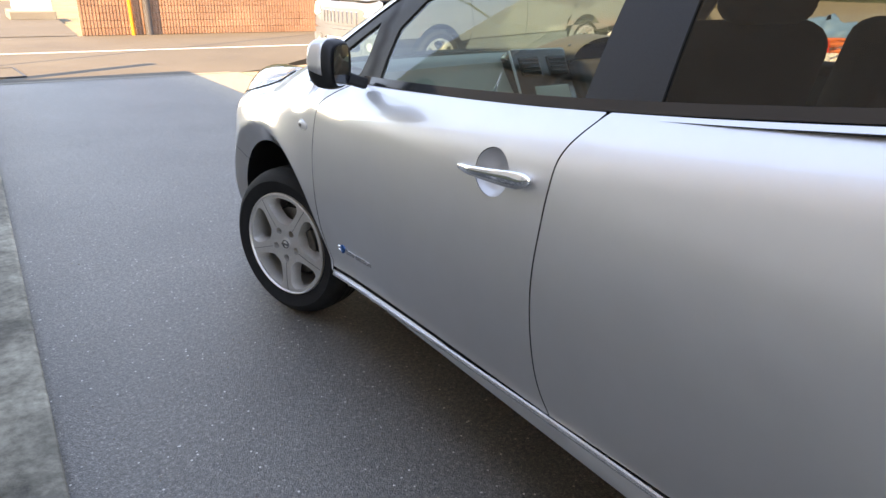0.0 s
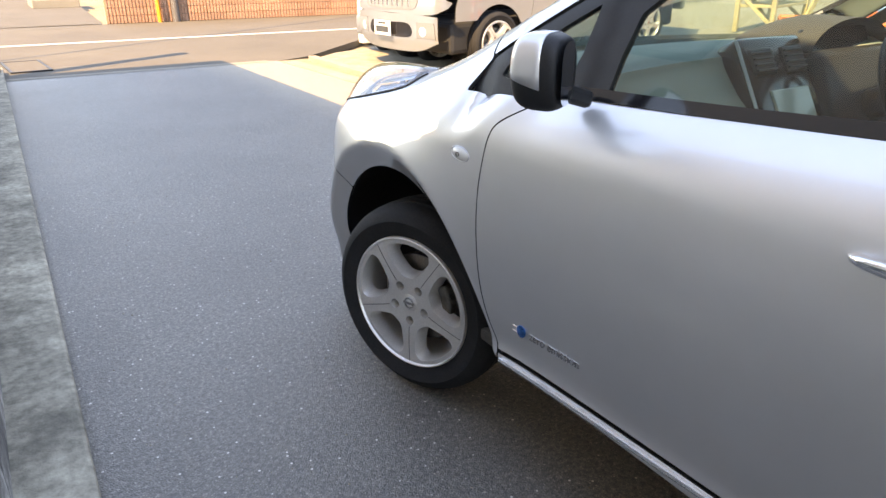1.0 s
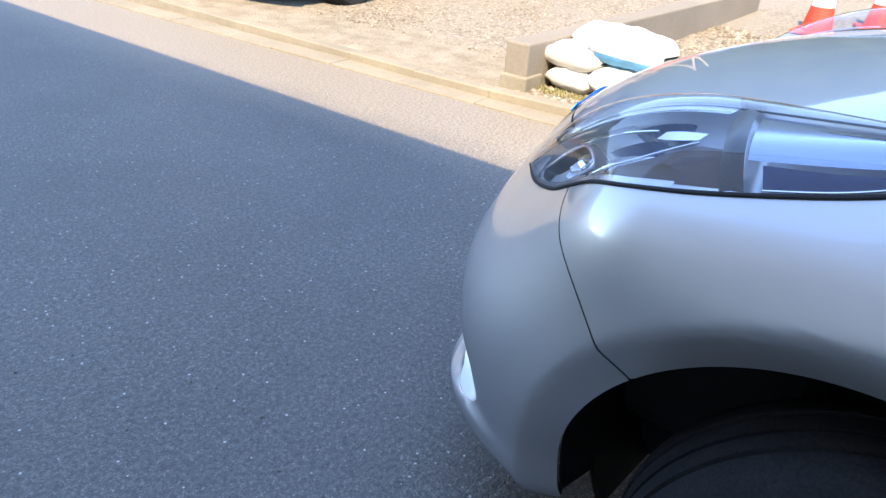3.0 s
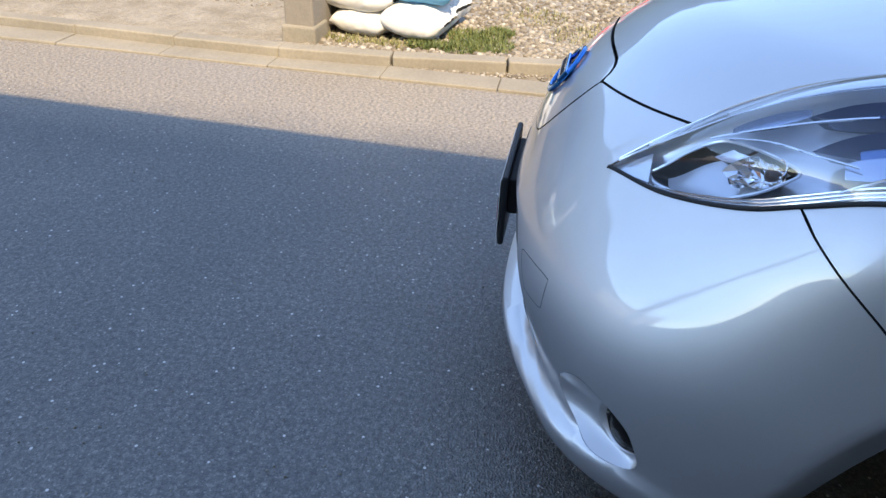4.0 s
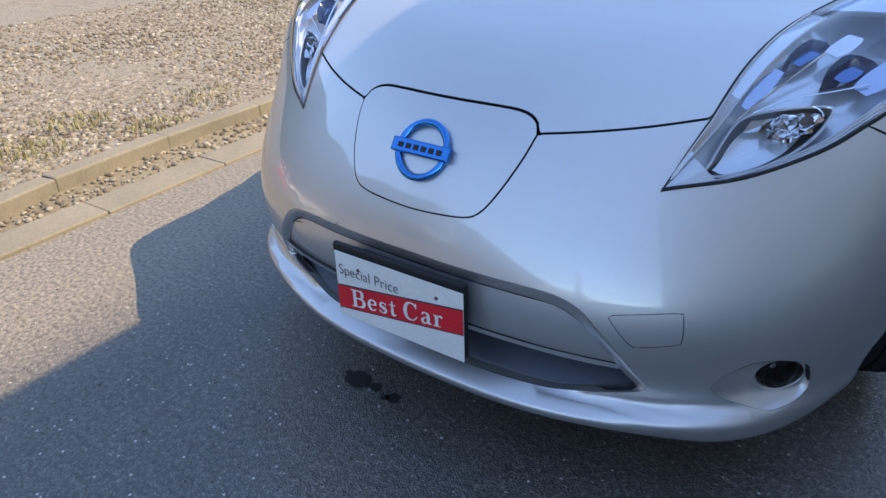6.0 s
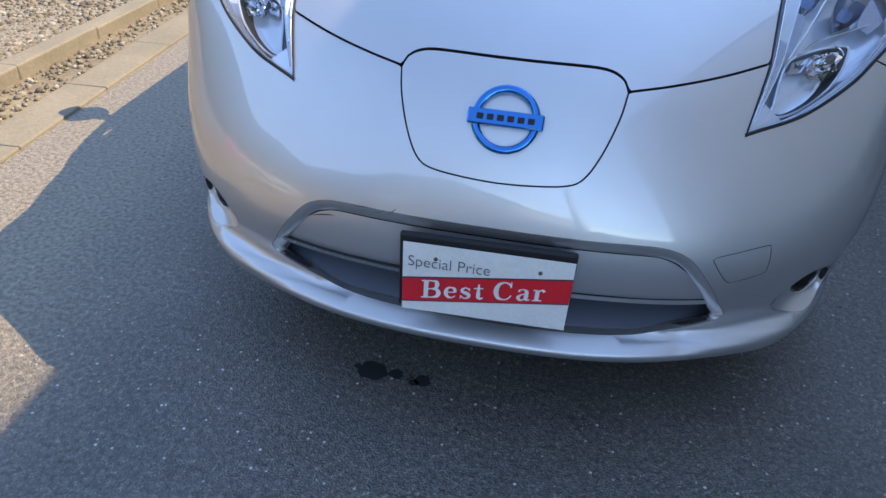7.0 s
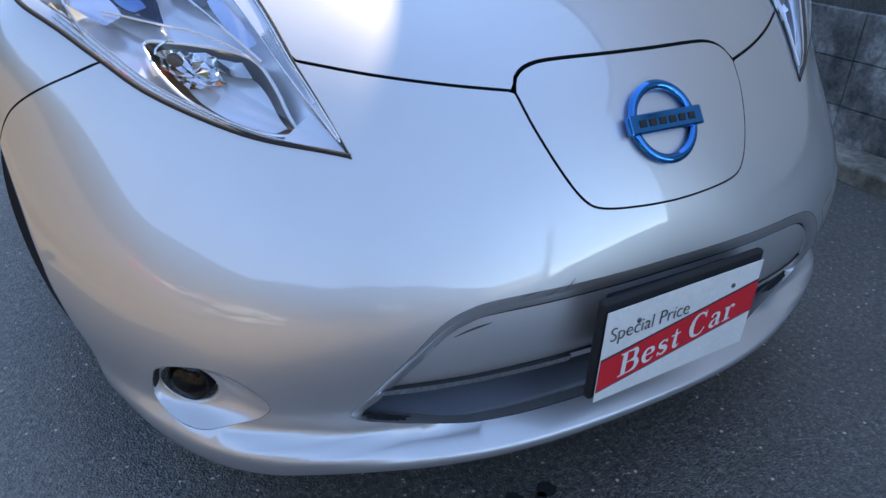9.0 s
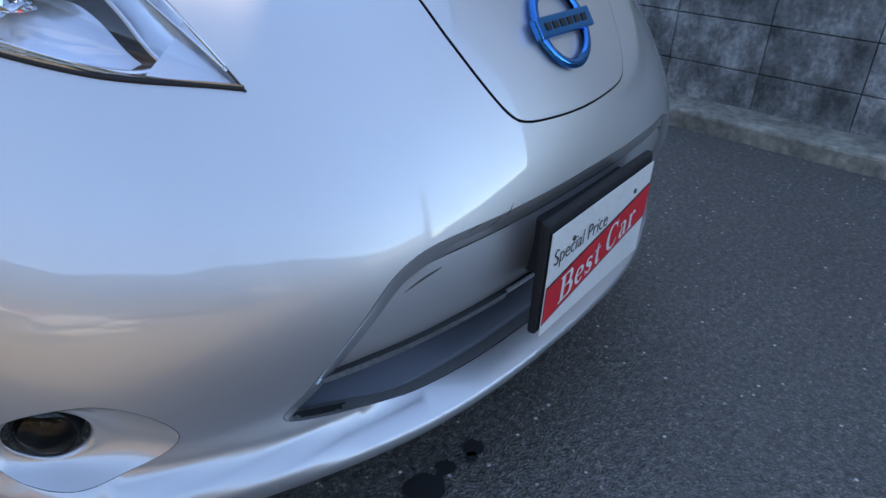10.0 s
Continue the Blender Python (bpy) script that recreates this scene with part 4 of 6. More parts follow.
def serif_words(text, size, m, material, name, parent, label, slant):
    """Words of thick and thin strokes, each stroke a little raised band."""
    bm = bmesh.new()
    at = -sum(GLYPHS[ch][0] for ch in text) / 2
    for k, ch in enumerate(text):
        wide, strokes = GLYPHS[ch]
        for n, (pts, width) in enumerate(strokes):
            c = catmull(pts, 6) if len(pts) > 2 else np.array(pts, float)
            d = np.gradient(c, axis=0)
            nrm = np.stack([-d[:, 1], d[:, 0]], 1) / (np.linalg.norm(d, axis=1)[:, None] + 1e-9)
            wd = np.interp(np.linspace(0, 1, len(c)), np.linspace(0, 1, 2 if isinstance(width, float) else len(width)), [width, width] if isinstance(width, float) else width)[:, None]
            rows = [[bm.verts.new(m @ Vector(((p[0] + at + slant * p[1]) * size, p[1] * size, 0.0003 + 0.00004 * n))) for p in (a, b)] for a, b in zip(c + nrm * wd / 2, c - nrm * wd / 2)]
            for (a, b), (e, g) in zip(rows, rows[1:]):
                bm.faces.new((a, b, g, e))
        at += wide
    return part(name, bm, material, parent, label)


serif_words("Best Car", 0.0615, FACE @ pose(-0.005, -0.0305, 0.0010, 0, 0, 7.8), PLATEWHITE, "lettering", sheet, "white bold serif words on red", 0.14)
lettering("Special Price", 0.036, FACE @ pose(-0.0745, 0.0290, 0.0004), INK, "lettering", sheet, "thin grey words on white", 0.0, 0.0003, 0.90, -0.0006)
for bx, bz in ((0.101, 0.051), (-0.102, 0.0515)):
    part("screw", lathe(bmesh.new(), [(-0.001, 0.0042), (0.001, 0.004), (0.002, 0.0)], "y", 12, m=PM @ pose(bx, 0.0005, bz)), STEEL, sheet)

# ---- head lamps ----
IN = resample(np.vstack([lamp_low[::-1], lamp_in[1:]]), 0.004)
OUT = resample(np.vstack([lamp_front, lamp_out[1:]]), 0.004)


def lamp_place(s, w, off, side):
    """s from the front tip to the rear tip, w from the inner to the outer edge."""
    s, w = np.broadcast_arrays(np.asarray(s, float), np.asarray(w, float))
    fi, fo = s * (len(IN) - 1), s * (len(OUT) - 1)
    a = np.stack([np.interp(fi, np.arange(len(IN)), IN[:, k]) for k in range(3)], -1)
    b = np.stack([np.interp(fo, np.arange(len(OUT)), OUT[:, k]) for k in range(3)], -1)
    q = (a * (1 - w[..., None]) + b * w[..., None]).reshape(-1, 3)
    # out along the body's normal from the chord
    n = normals_of(lower_body, q)
    t = np.zeros(len(q))
    for _ in range(6):
        t -= lower_body(q + n * t[:, None])
    p = q + n * (t + np.broadcast_to(off, s.shape).reshape(-1))[:, None]
    return p.reshape(*s.shape, 3) * (side, 1, 1)


def lamp_patch(name, s0, s1, w0, w1, off, material, parent, side, label="", n=(24, 10), taper=0.0):
    ss, ww = np.meshgrid(np.linspace(s0, s1, n[0]), np.linspace(0, 1, n[1]), indexing="ij")
    u = (ss - s0) / (s1 - s0)
    pinch = taper * (1 - np.sqrt(np.clip(np.sin(np.pi * np.clip(u, 0.02, 0.98)), 0, 1)))
    w = w0 + pinch * (w1 - w0) / 2 + ww * (w1 - w0) * (1 - pinch)
    return grid_mesh(name, lamp_place(ss, w, off, side), material, parent, label)


bulge = lambda s, w: 0.058 * np.sin(np.pi * np.clip(s, 0, 1)) ** 0.9 * np.sin(np.pi * np.clip(w, 0, 1)) ** 1.15
LOWBEAM = catmull([(0.090, 0.62), (0.148, 0.38), (0.192, 0.29), (0.235, 0.30), (0.285, 0.44), (0.335, 0.61), (0.362, 0.735), (0.335, 0.80), (0.285, 0.865), (0.235, 0.905), (0.170, 0.905), (0.112, 0.83), (0.090, 0.62)], 5)[:-1]


def lamp_line(name, pts, radius, off, material, parent, side, label="", closed=False):
    """A thin raised line through (s, w) points."""
    q = np.asarray(pts) if closed else catmull(pts, 6)
    part(name, tube(bmesh.new(), [tuple(p) for p in lamp_place(q[:, 0], q[:, 1], off, side)], radius, 6, closed), material, parent, label, True)


def lamp_area(name, outline, offs, material, parent, side, label="", flat=False, seed=0):
    """A dished patch inside a closed (s, w) outline; offs: depths from the rim to the middle."""
    q = np.asarray(outline)
    c = q.mean(0)
    shares = np.linspace(1, 0, len(offs)) ** 0.7
    rows = [lamp_place(*(c + (q - c) * k).T, o, side) for k, o in zip(shares, offs)]
    if flat:
        rnd = np.random.RandomState(seed)
        rows = [r + rnd.uniform(-0.004, 0.004, r.shape) for r in rows]
    ob = grid_mesh(name, np.stack(rows), material, parent, label, True)
    if flat:
        ob.data.shade_flat()
    return ob


for side in (-1, 1):
    ss, ww = np.meshgrid(np.linspace(0.004, 0.996, 70), np.linspace(0.0, 1.0, 26), indexing="ij")
    cover = grid_mesh("head_lamp", lamp_place(ss, ww, bulge(ss, ww) + 0.0015, side), LENS, car, "clear raised head lamp cover over chrome and blue reflectors")
    cover.visible_shadow = False
    bowl = -0.050 * (np.sin(np.pi * ww) ** 0.35) * (np.sin(np.pi * ss) ** 0.35)
    grid_mesh("housing", lamp_place(ss, ww, bowl, side), LAMPGREY, cover, "pale metallic lamp housing")
    inner_edge = lamp_place(np.linspace(0, 1, 60), 0.0, 0.001, side)
    part("seal", tube(bmesh.new(), inner_edge, 0.0017, 6), SEAM, cover, "black rubber seal")
    outer_edge = lamp_place(np.linspace(0, 0.97, 60), 1.0, 0.0005, side)
    part("seal", tube(bmesh.new(), outer_edge, 0.0036, 8), SEAM, cover, "thick black lower seal")
    # pale border strips with bright lines along both edges
    lamp_patch("inner_strip", 0.03, 0.56, 0.03, 0.15, 0.004, LAMPGREY, cover, side, "pale inner strip")
    for w0, rad in ((0.03, 0.0016), (0.15, 0.0014)):
        lamp_line("bright_line", [(0.035, w0), (0.2, w0), (0.38, w0), (0.56, w0 * 0.9)], rad, 0.006, CHROME, cover, side)
    bm = bmesh.new()
    for w0 in (0.055, 0.075, 0.095, 0.115, 0.135):
        tube(bm, [tuple(p) for p in lamp_place(np.linspace(0.10, 0.245, 9), np.full(9, w0), 0.0055, side)], 0.0010, 5)
    part("strip_ribs", bm, CHROME, cover, "fine ribs on the inner strip")
    lamp_patch("front_corner", 0.015, 0.10, 0.20, 0.94, -0.008, LAMPGREY, cover, side, "pale front corner")
    lamp_patch("outer_strip", 0.05, 0.60, 0.92, 0.985, -0.004, LAMPGREY, cover, side, "pale outer strip")
    for w0 in (0.925, 0.95, 0.975):
        lamp_line("bright_line", [(0.06, w0), (0.2, w0), (0.34, w0), (0.47, w0 - 0.02)], 0.0013, -0.002, CHROME, cover, side)
    # low beam: dark pocket with a clear cut reflector at its rear
    lamp_area("low_beam_pocket", LOWBEAM, (-0.016, -0.030, -0.042, -0.050, -0.054, -0.055), LAMPPOCKET, cover, side, "dark glossy pocket of the low beam")
    lamp_line("pocket_rim", LOWBEAM, 0.0026, -0.014, LAMPGREY, cover, side, "pale rim round the low beam", True)
    lamp_area("reflector", catmull([(0.238, 0.60), (0.275, 0.50), (0.325, 0.62), (0.345, 0.73), (0.300, 0.80), (0.255, 0.75), (0.238, 0.60)], 3)[:-1], (-0.020, -0.032, -0.040, -0.043), CHROME, cover, side, "faceted clear reflector", True, 5)
    lamp_area("reflector_shade", [(0.215, 0.40), (0.255, 0.36), (0.300, 0.50), (0.285, 0.56), (0.240, 0.52)], (-0.026, -0.034), DARKCHROME, cover, side)
    lamp_area("amber_bulb", [(0.318 + 0.014 * math.cos(a), 0.69 + 0.05 * math.sin(a)) for a in np.linspace(0, 2 * math.pi, 13)[:-1]], (-0.024, -0.016, -0.014), LAMPBROWN, cover, side, "brown bulb shield")
    lamp_line("bulb_ring", [(0.334 + 0.010 * math.cos(a), 0.68 + 0.07 * math.sin(a)) for a in np.linspace(-1.5, 1.5, 9)], 0.0016, -0.012, CHROME, cover, side)
    # swept reflectors between pocket and inner strip, blue boxes behind
    lamp_patch("swept_reflector", 0.25, 0.37, 0.16, 0.29, -0.012, LAMPBLUE, cover, side, "pale blue swept reflector", taper=0.6)
    lamp_line("sweep_line", [(0.215, 0.255), (0.28, 0.30), (0.36, 0.34), (0.46, 0.36)], 0.0022, -0.008, CHROME, cover, side)
    lamp_line("sweep_line", [(0.25, 0.33), (0.32, 0.46), (0.38, 0.62), (0.44, 0.76)], 0.0018, -0.008, CHROME, cover, side)
    for s0, s1, w0, w1 in ((0.365, 0.50, 0.17, 0.31), (0.375, 0.50, 0.46, 0.66)):
        box_ring = catmull([(s0, (w0 + w1) / 2), (s0 + 0.06, w0), (s1, w0), (s1, w1), (s0 + 0.06, w1), (s0, (w0 + w1) / 2)], 3)[:-1]
        lamp_area("reflector_box", box_ring, (-0.016, -0.040, -0.048, -0.050), NAVY, cover, side, "deep blue reflector box")
        mid = (w0 + w1) / 2
        lamp_patch("blue_reflector", s0 + 0.06, s1 - 0.012, mid - 0.05, mid + 0.06, -0.030, BLUEGLASS, cover, side, "blue reflector", taper=0.4)
    lamp_patch("wing_reflector", 0.47, 0.555, 0.32, 0.45, -0.012, LAMPGREY, cover, side, taper=0.3)
    lamp_patch("wing_reflector", 0.42, 0.56, 0.66, 0.84, -0.014, LAMPBLUE, cover, side, taper=0.5)
    lamp_area("lower_dark", [(0.44, 0.93), (0.50, 0.83), (0.555, 0.70), (0.590, 0.60), (0.625, 0.62), (0.662, 0.95)], (-0.003, -0.006, -0.008), LAMPBROWN, cover, side, "dark lower panel")
    lamp_line("bright_line", [(0.42, 0.93), (0.49, 0.84), (0.545, 0.71), (0.585, 0.59)], 0.0018, 0.001, CHROME, cover, side)
    # slanting divider bar and the rear section
    u, v = np.meshgrid(np.linspace(0, 1, 4), np.linspace(0.02, 0.985, 20), indexing="ij")
    grid_mesh("divider", lamp_place(0.562 + 0.105 * v + 0.030 * u, v, 0.010 * np.sin(np.pi * v) + 0.004 * np.sin(np.pi * u), side), LAMPDARK, cover, "dark slanting divider bar")
    u, v = np.meshgrid(np.linspace(0, 1, 24), np.linspace(0.05, 0.74, 14), indexing="ij")
    grid_mesh("rear_reflector", lamp_place(0.604 + 0.095 * v + u * (0.28 - 0.08 * v), v, -0.004 + 0.012 * np.sin(np.pi * v), side), LAMPBLUE, cover, "smooth pale blue rear reflector")
    lamp_area("rear_band", [(0.70, 0.17), (0.78, 0.20), (0.90, 0.36), (0.84, 0.36), (0.74, 0.25)], (0.0075, 0.010), LAMPBROWN, cover, side)
    lamp_area("rear_tip", [(0.885, 0.40), (0.935, 0.05), (0.965, 0.05), (0.955, 0.95), (0.88, 0.96), (0.875, 0.84)], (0.000, 0.002), LAMPBROWN, cover, side, "brown rear tip of the lamp")
    marker = [(0.695, 0.755), (0.78, 0.785), (0.875, 0.83), (0.875, 0.93), (0.80, 0.965), (0.715, 0.965)]
    lamp_area("side_marker", marker, (0.001, 0.003, 0.003), NAVY, cover, side, "deep navy side marker")
    lamp_line("marker_rim", [(0.715, 0.972), (0.80, 0.972), (0.875, 0.94)], 0.0015, 0.004, CHROME, cover, side)

# ---- sides: handles, mirrors, repeaters, door emblem ----
SIDE = Chart("side")
for fdoor, flip, cy, cz in DOORS:
    s = -1 if flip else 1
    rr, aa = np.meshgrid(np.linspace(0, 1, 9), np.linspace(0, 2 * math.pi, 33)[:-1], indexing="ij")
    pts = SIDE.place(np.stack([cy + 0.0625 * rr * np.cos(aa), cz + 0.0565 * rr * np.sin(aa)], -1).reshape(-1, 2)).reshape(*rr.shape, 3)
    pts[..., 0] -= 0.030 * (1 - rr**2) ** 0.7
    grid_mesh("handle_cup", pts * (s, 1, 1), SILVER, fdoor, "", True)
    ys = np.linspace(-1.242, -1.504, 22)
    prof = []
    for k, y in enumerate(ys):
        u = k / 21
        x, z = SIDE.place(np.array([(y, 0.932 + 0.020 * u)]))[0][[0, 2]]
        bow = 0.004 + 0.024 * min(1, u / 0.3) ** 0.7 - 0.012 * max(0, (u - 0.55) / 0.45) ** 2
        hz = 0.0065 + 0.0125 * min(1, u / 0.8)
        thick = 0.009 + 0.008 * max(0, 1 - u / 0.2) ** 2 + 0.012 * max(0, (u - 0.8) / 0.2) ** 2
        end = 0.35 if k in (0, 21) else 0.85 if k in (1, 20) else 1
        prof.append([(s * (x + bow - (thick - 0.009) + thick * end * math.copysign(abs(math.cos(a)) ** 0.7, math.cos(a))), y, z + hz * end * math.copysign(abs(math.sin(a)) ** 0.7, math.sin(a))) for a in np.linspace(0, 2 * math.pi, 21)[:-1]])
    prof = [[tuple(np.mean(prof[0], 0))] * 20] + prof + [[tuple(np.mean(prof[-1], 0))] * 20]
    grid_mesh("door_handle", np.array(prof), CHROME, fdoor, "bright chrome pull handle", True)

    # wing mirror
    mc = Vector((s * 0.928, -0.682, 1.105))
    def shell(sx, sy, sz, power, cut=None):
        u, v = np.meshgrid(np.linspace(-math.pi / 2, math.pi / 2, 21), np.linspace(-math.pi, math.pi, 41)[:-1], indexing="ij")
        f = lambda c: np.sign(c) * np.abs(c) ** power
        return np.stack([sx * f(np.cos(u)) * f(np.cos(v)), sy * f(np.cos(u)) * f(np.sin(v)), sz * f(np.sin(u))], -1)
    pts = shell(0.056, 0.050, 0.070, 0.62)
    pts[..., 1] = np.minimum(pts[..., 1] * np.where(pts[..., 1] > 0, 1.15, 1.0), 1)
    pts[..., 1] = np.maximum(pts[..., 1], -0.040)
    pts[..., 0] *= 1 - 0.18 * (pts[..., 2] < 0) * np.abs(pts[..., 2]) / 0.07
    toe = np.array(((math.cos(0.42), -math.sin(0.42), 0), (math.sin(0.42), math.cos(0.42), 0), (0, 0, 1)))
    pts = pts @ toe
    body = pts * (s, 1, 1) + np.array(mc)
    mirror = grid_mesh("wing_mirror", body, BLACK, car, "door mirror with silver cap and black housing", True)
    cap = shell(0.0575, 0.058, 0.0715, 0.62)
    cap[..., 1] = np.maximum(cap[..., 1], -0.014)
    cap[..., 2] = np.maximum(cap[..., 2], -0.022 + 0.25 * cap[..., 1])
    grid_mesh("mirror_cap", cap @ toe * (s, 1, 1) + np.array(mc), SILVER, mirror, "silver painted cap", True)
    gl = [(0.045 * abs(math.cos(a)) ** 0.6 * math.copysign(1, math.cos(a)), 0.056 * abs(math.sin(a)) ** 0.6 * math.copysign(1, math.sin(a))) for a in np.linspace(0, 2 * math.pi, 41)[:-1]]
    bm = bmesh.new()
    bm.faces.new([bm.verts.new(Vector(np.array((gx, -0.0455 - 0.16 * gx, gz)) @ toe * (s, 1, 1)) + mc) for gx, gz in gl])
    part("mirror_glass", bm, MIRROR, mirror, "mirror glass")
    part("mirror_stalk", box(bmesh.new(), (0.10, 0.05, 0.035), pose(s * 0.855, -0.665, 1.056, 0, s * -18, 0), 0.010), BLACK, mirror)

    # side repeater
    p = SIDE.place(np.array([(-0.322, 0.861)]))[0]
    rr, aa = np.meshgrid(np.linspace(0, 1, 6), np.linspace(0, 2 * math.pi, 25)[:-1], indexing="ij")
    pts = np.stack([p[0] + 0.009 * np.sqrt(np.clip(1 - rr**2, 0, 1)) - 0.002, p[1] + 0.037 * rr * np.cos(aa), p[2] + 0.017 * rr * np.sin(aa)], -1)
    rep = grid_mesh("side_repeater", pts * (s, 1, 1), WHITELENS, car, "small oval clear side repeater", True)
    part("repeater_ring", tube(bmesh.new(), [tuple(q * (s, 1, 1)) for q in np.stack([np.full(24, p[0] + 0.001), p[1] + 0.038 * np.cos(aa[0]), p[2] + 0.018 * np.sin(aa[0])], -1)], 0.0012, 6, True), LAMPGREY, rep)
    part("repeater_bulb", lathe(bmesh.new(), [(0.0, 0.006), (0.0085, 0.005), (0.010, 0.0)], "x", 12, m=pose(s * p[0] if s > 0 else -p[0] - 0.010, p[1], p[2])), STEEL, rep)

    # rounded upper edge of the sill
    edge = SIDE.place(np.array([(y, 0.355 - 0.0345 * (y + 0.46)) for y in np.linspace(-0.47, -2.28, 40)])) + (0.003, 0, 0)
    part("sill_edge", tube(bmesh.new(), [tuple(q * (s, 1, 1)) for q in edge], 0.0075, 8), CHROME_SOFT, car, "bright rounded edge of the sill", True)

# chrome words and a blue plug sign, low on the left front door
p = SIDE.place(np.array([(-0.650, 0.485)]))[0]
DM = Matrix(((0, 0, -1, -p[0] - 0.0012), (-1, 0, 0, p[1]), (0, 1, 0, p[2]), (0, 0, 0, 1))) @ pose(0, 0, 0, 0, 0, 3.2)
emblem = lettering("zero emission", 0.030, DM @ pose(0.015, -0.012, 0.0), DARKCHROME, "door_emblem", DOORS[0][0], "chrome words with a blue plug sign", 0.0, 0.0015, 1.0)
bm = lathe(bmesh.new(), [(0.0, 0.0155), (0.003, 0.0155), (0.0045, 0.012), (0.005, 0.0)], "z", 28, m=DM @ pose(-0.098, -0.002, 0))
part("plug_sign", bm, BLUECHROME, emblem, "", True)
bm = bmesh.new()
for dz in (-0.006, 0.006):
    tube(bm, [DM @ Vector((-0.112, dz - 0.002, 0.002)), DM @ Vector((-0.128, dz - 0.002, 0.002))], 0.0016, 6)
part("plug_pins", bm, CHROME, emblem)

# ---- inside the car ----
DASHTOP = speckled("dash_top", (0.11, 0.15, 0.145), 0.75, (5, 200), (0.06, 0.1), 0.0004, 400).m
DASHLOW = speckled("dash_low", (0.27, 0.265, 0.22), 0.7, (4, 200), (0.06, 0.06), 0.0004, 400).m
HOODBROWN = speckled("hood_brown", (0.028, 0.028, 0.027), 0.8, (5, 200), (0.1, 0.1)).m
FABRIC = speckled("seat_fabric", (0.045, 0.038, 0.036), 0.95, (6, 260), (0.12, 0.25), 0.0008, 350).m
CARPET = speckled("carpet", (0.05, 0.045, 0.04), 0.98, (3, 200), (0.2, 0.3), 0.001, 250).m
LINER = speckled("roof_lining", (0.55, 0.51, 0.43), 0.9, (3, 200), (0.04, 0.06)).m
SCREENGREY = Mat("display", (0.45, 0.45, 0.38), 0.15).m


def sweep(name, profile, x0, x1, material, parent, label="", n=16, curve=0.0, shrinks=None):
    """A profile in (y, z) drawn across the car."""
    rows = []
    for x in np.linspace(x0, x1, n):
        k = curve * (x / 0.75) ** 2
        rows.append([(x, y - k, z) for y, z in profile])
    return grid_mesh(name, np.array(rows), material, parent, label)


dash = sweep("dashboard", catmull([(0.07, 1.012), (-0.10, 1.040), (-0.28, 1.062), (-0.40, 1.066), (-0.45, 1.050)], 6), -0.745, 0.745, DASHTOP, car, "grey-green dashboard top over a pale lower dash", curve=0.12)
sweep("dash_face", catmull([(-0.45, 1.050), (-0.465, 1.02), (-0.515, 0.96), (-0.57, 0.90), (-0.56, 0.80), (-0.52, 0.70), (-0.47, 0.45)], 6), -0.745, 0.745, DASHLOW, dash, "pale beige dash face", curve=0.12)
STACK = pose(0.02, -0.535, 0.945, -30, 0, 0)
part("centre_stack", box(bmesh.new(), (0.28, 0.08, 0.32), STACK, 0.02, 3), GLOSSBLACK, dash, "black centre stack", True)
part("stack_edge", tube(bmesh.new(), [STACK @ Vector((-0.142, -0.036, z)) for z in (-0.15, 0.0, 0.15)], 0.005, 8), LAMPGREY, dash, "silver edge of the stack")
part("display", box(bmesh.new(), (0.165, 0.012, 0.100), STACK @ pose(0.01, -0.040, -0.045), 0.004), SCREENGREY, dash, "pale switched-off display")
for vx in (-0.068, 0.068):
    vent = part("air_vent", box(bmesh.new(), (0.095, 0.016, 0.075), STACK @ pose(vx, -0.038, 0.085), 0.006), BLACK, dash, "slatted air vent")
    for k in range(4):
        part("slat", box(bmesh.new(), (0.082, 0.012, 0.004), STACK @ pose(vx, -0.046, 0.061 + 0.016 * k), 0.001), LAMPDARK, vent)
part("side_vent", lathe(bmesh.new(), [(-0.01, 0.026), (0.006, 0.026), (0.008, 0.020), (0.0, 0.018), (0.0, 0.0)], "y", 24, m=pose(-0.66, -0.580, 1.000, 150, 0, 0)), BLACK, dash, "", True)
rows = []
for y in np.linspace(-0.27, -0.53, 9):
    h = 0.085 * math.sin(min(1, (-0.20 - y) / 0.2) * math.pi / 2)
    rows.append([(0.37 + 0.20 * math.cos(a), y, 1.050 + h * math.sin(a)) for a in np.linspace(0, math.pi, 17)])
grid_mesh("instrument_hood", np.array(rows), HOODBROWN, dash, "dark instrument hood")
part("instruments", box(bmesh.new(), (0.34, 0.02, 0.16), pose(0.37, -0.49, 1.030, -24, 0, 0), 0.01), GLOSSBLACK, dash)
part("knee_panel", box(bmesh.new(), (0.46, 0.10, 0.30), pose(0.40, -0.555, 0.905, -24, 0, 0), 0.03, 3), BLACK, dash, "dark panel under the instruments", True)
wheelm = pose(0.385, -0.735, 0.962, -24, 0, 0)
bm = tube(bmesh.new(), [wheelm @ Vector((0.176 * math.cos(a), 0, 0.176 * math.sin(a))) for a in np.linspace(0, 2 * math.pi, 49)[:-1]], 0.0165, 10, True)
steering = part("steering_wheel", bm, BLACK, car, "dark three-spoke steering wheel", True)
part("airbag_pad", box(bmesh.new(), (0.17, 0.06, 0.13), wheelm @ pose(0, 0.02, -0.01), 0.025, 3), BLACK, steering, "", True)
for a in (0, 180, 270):
    e = wheelm @ Vector((0.168 * math.cos(radians(a)), 0, 0.168 * math.sin(radians(a))))
    part("spoke", tube(bmesh.new(), [wheelm @ Vector((0, 0.01, 0)), e], 0.017, 8), LAMPDARK, steering, "", True)
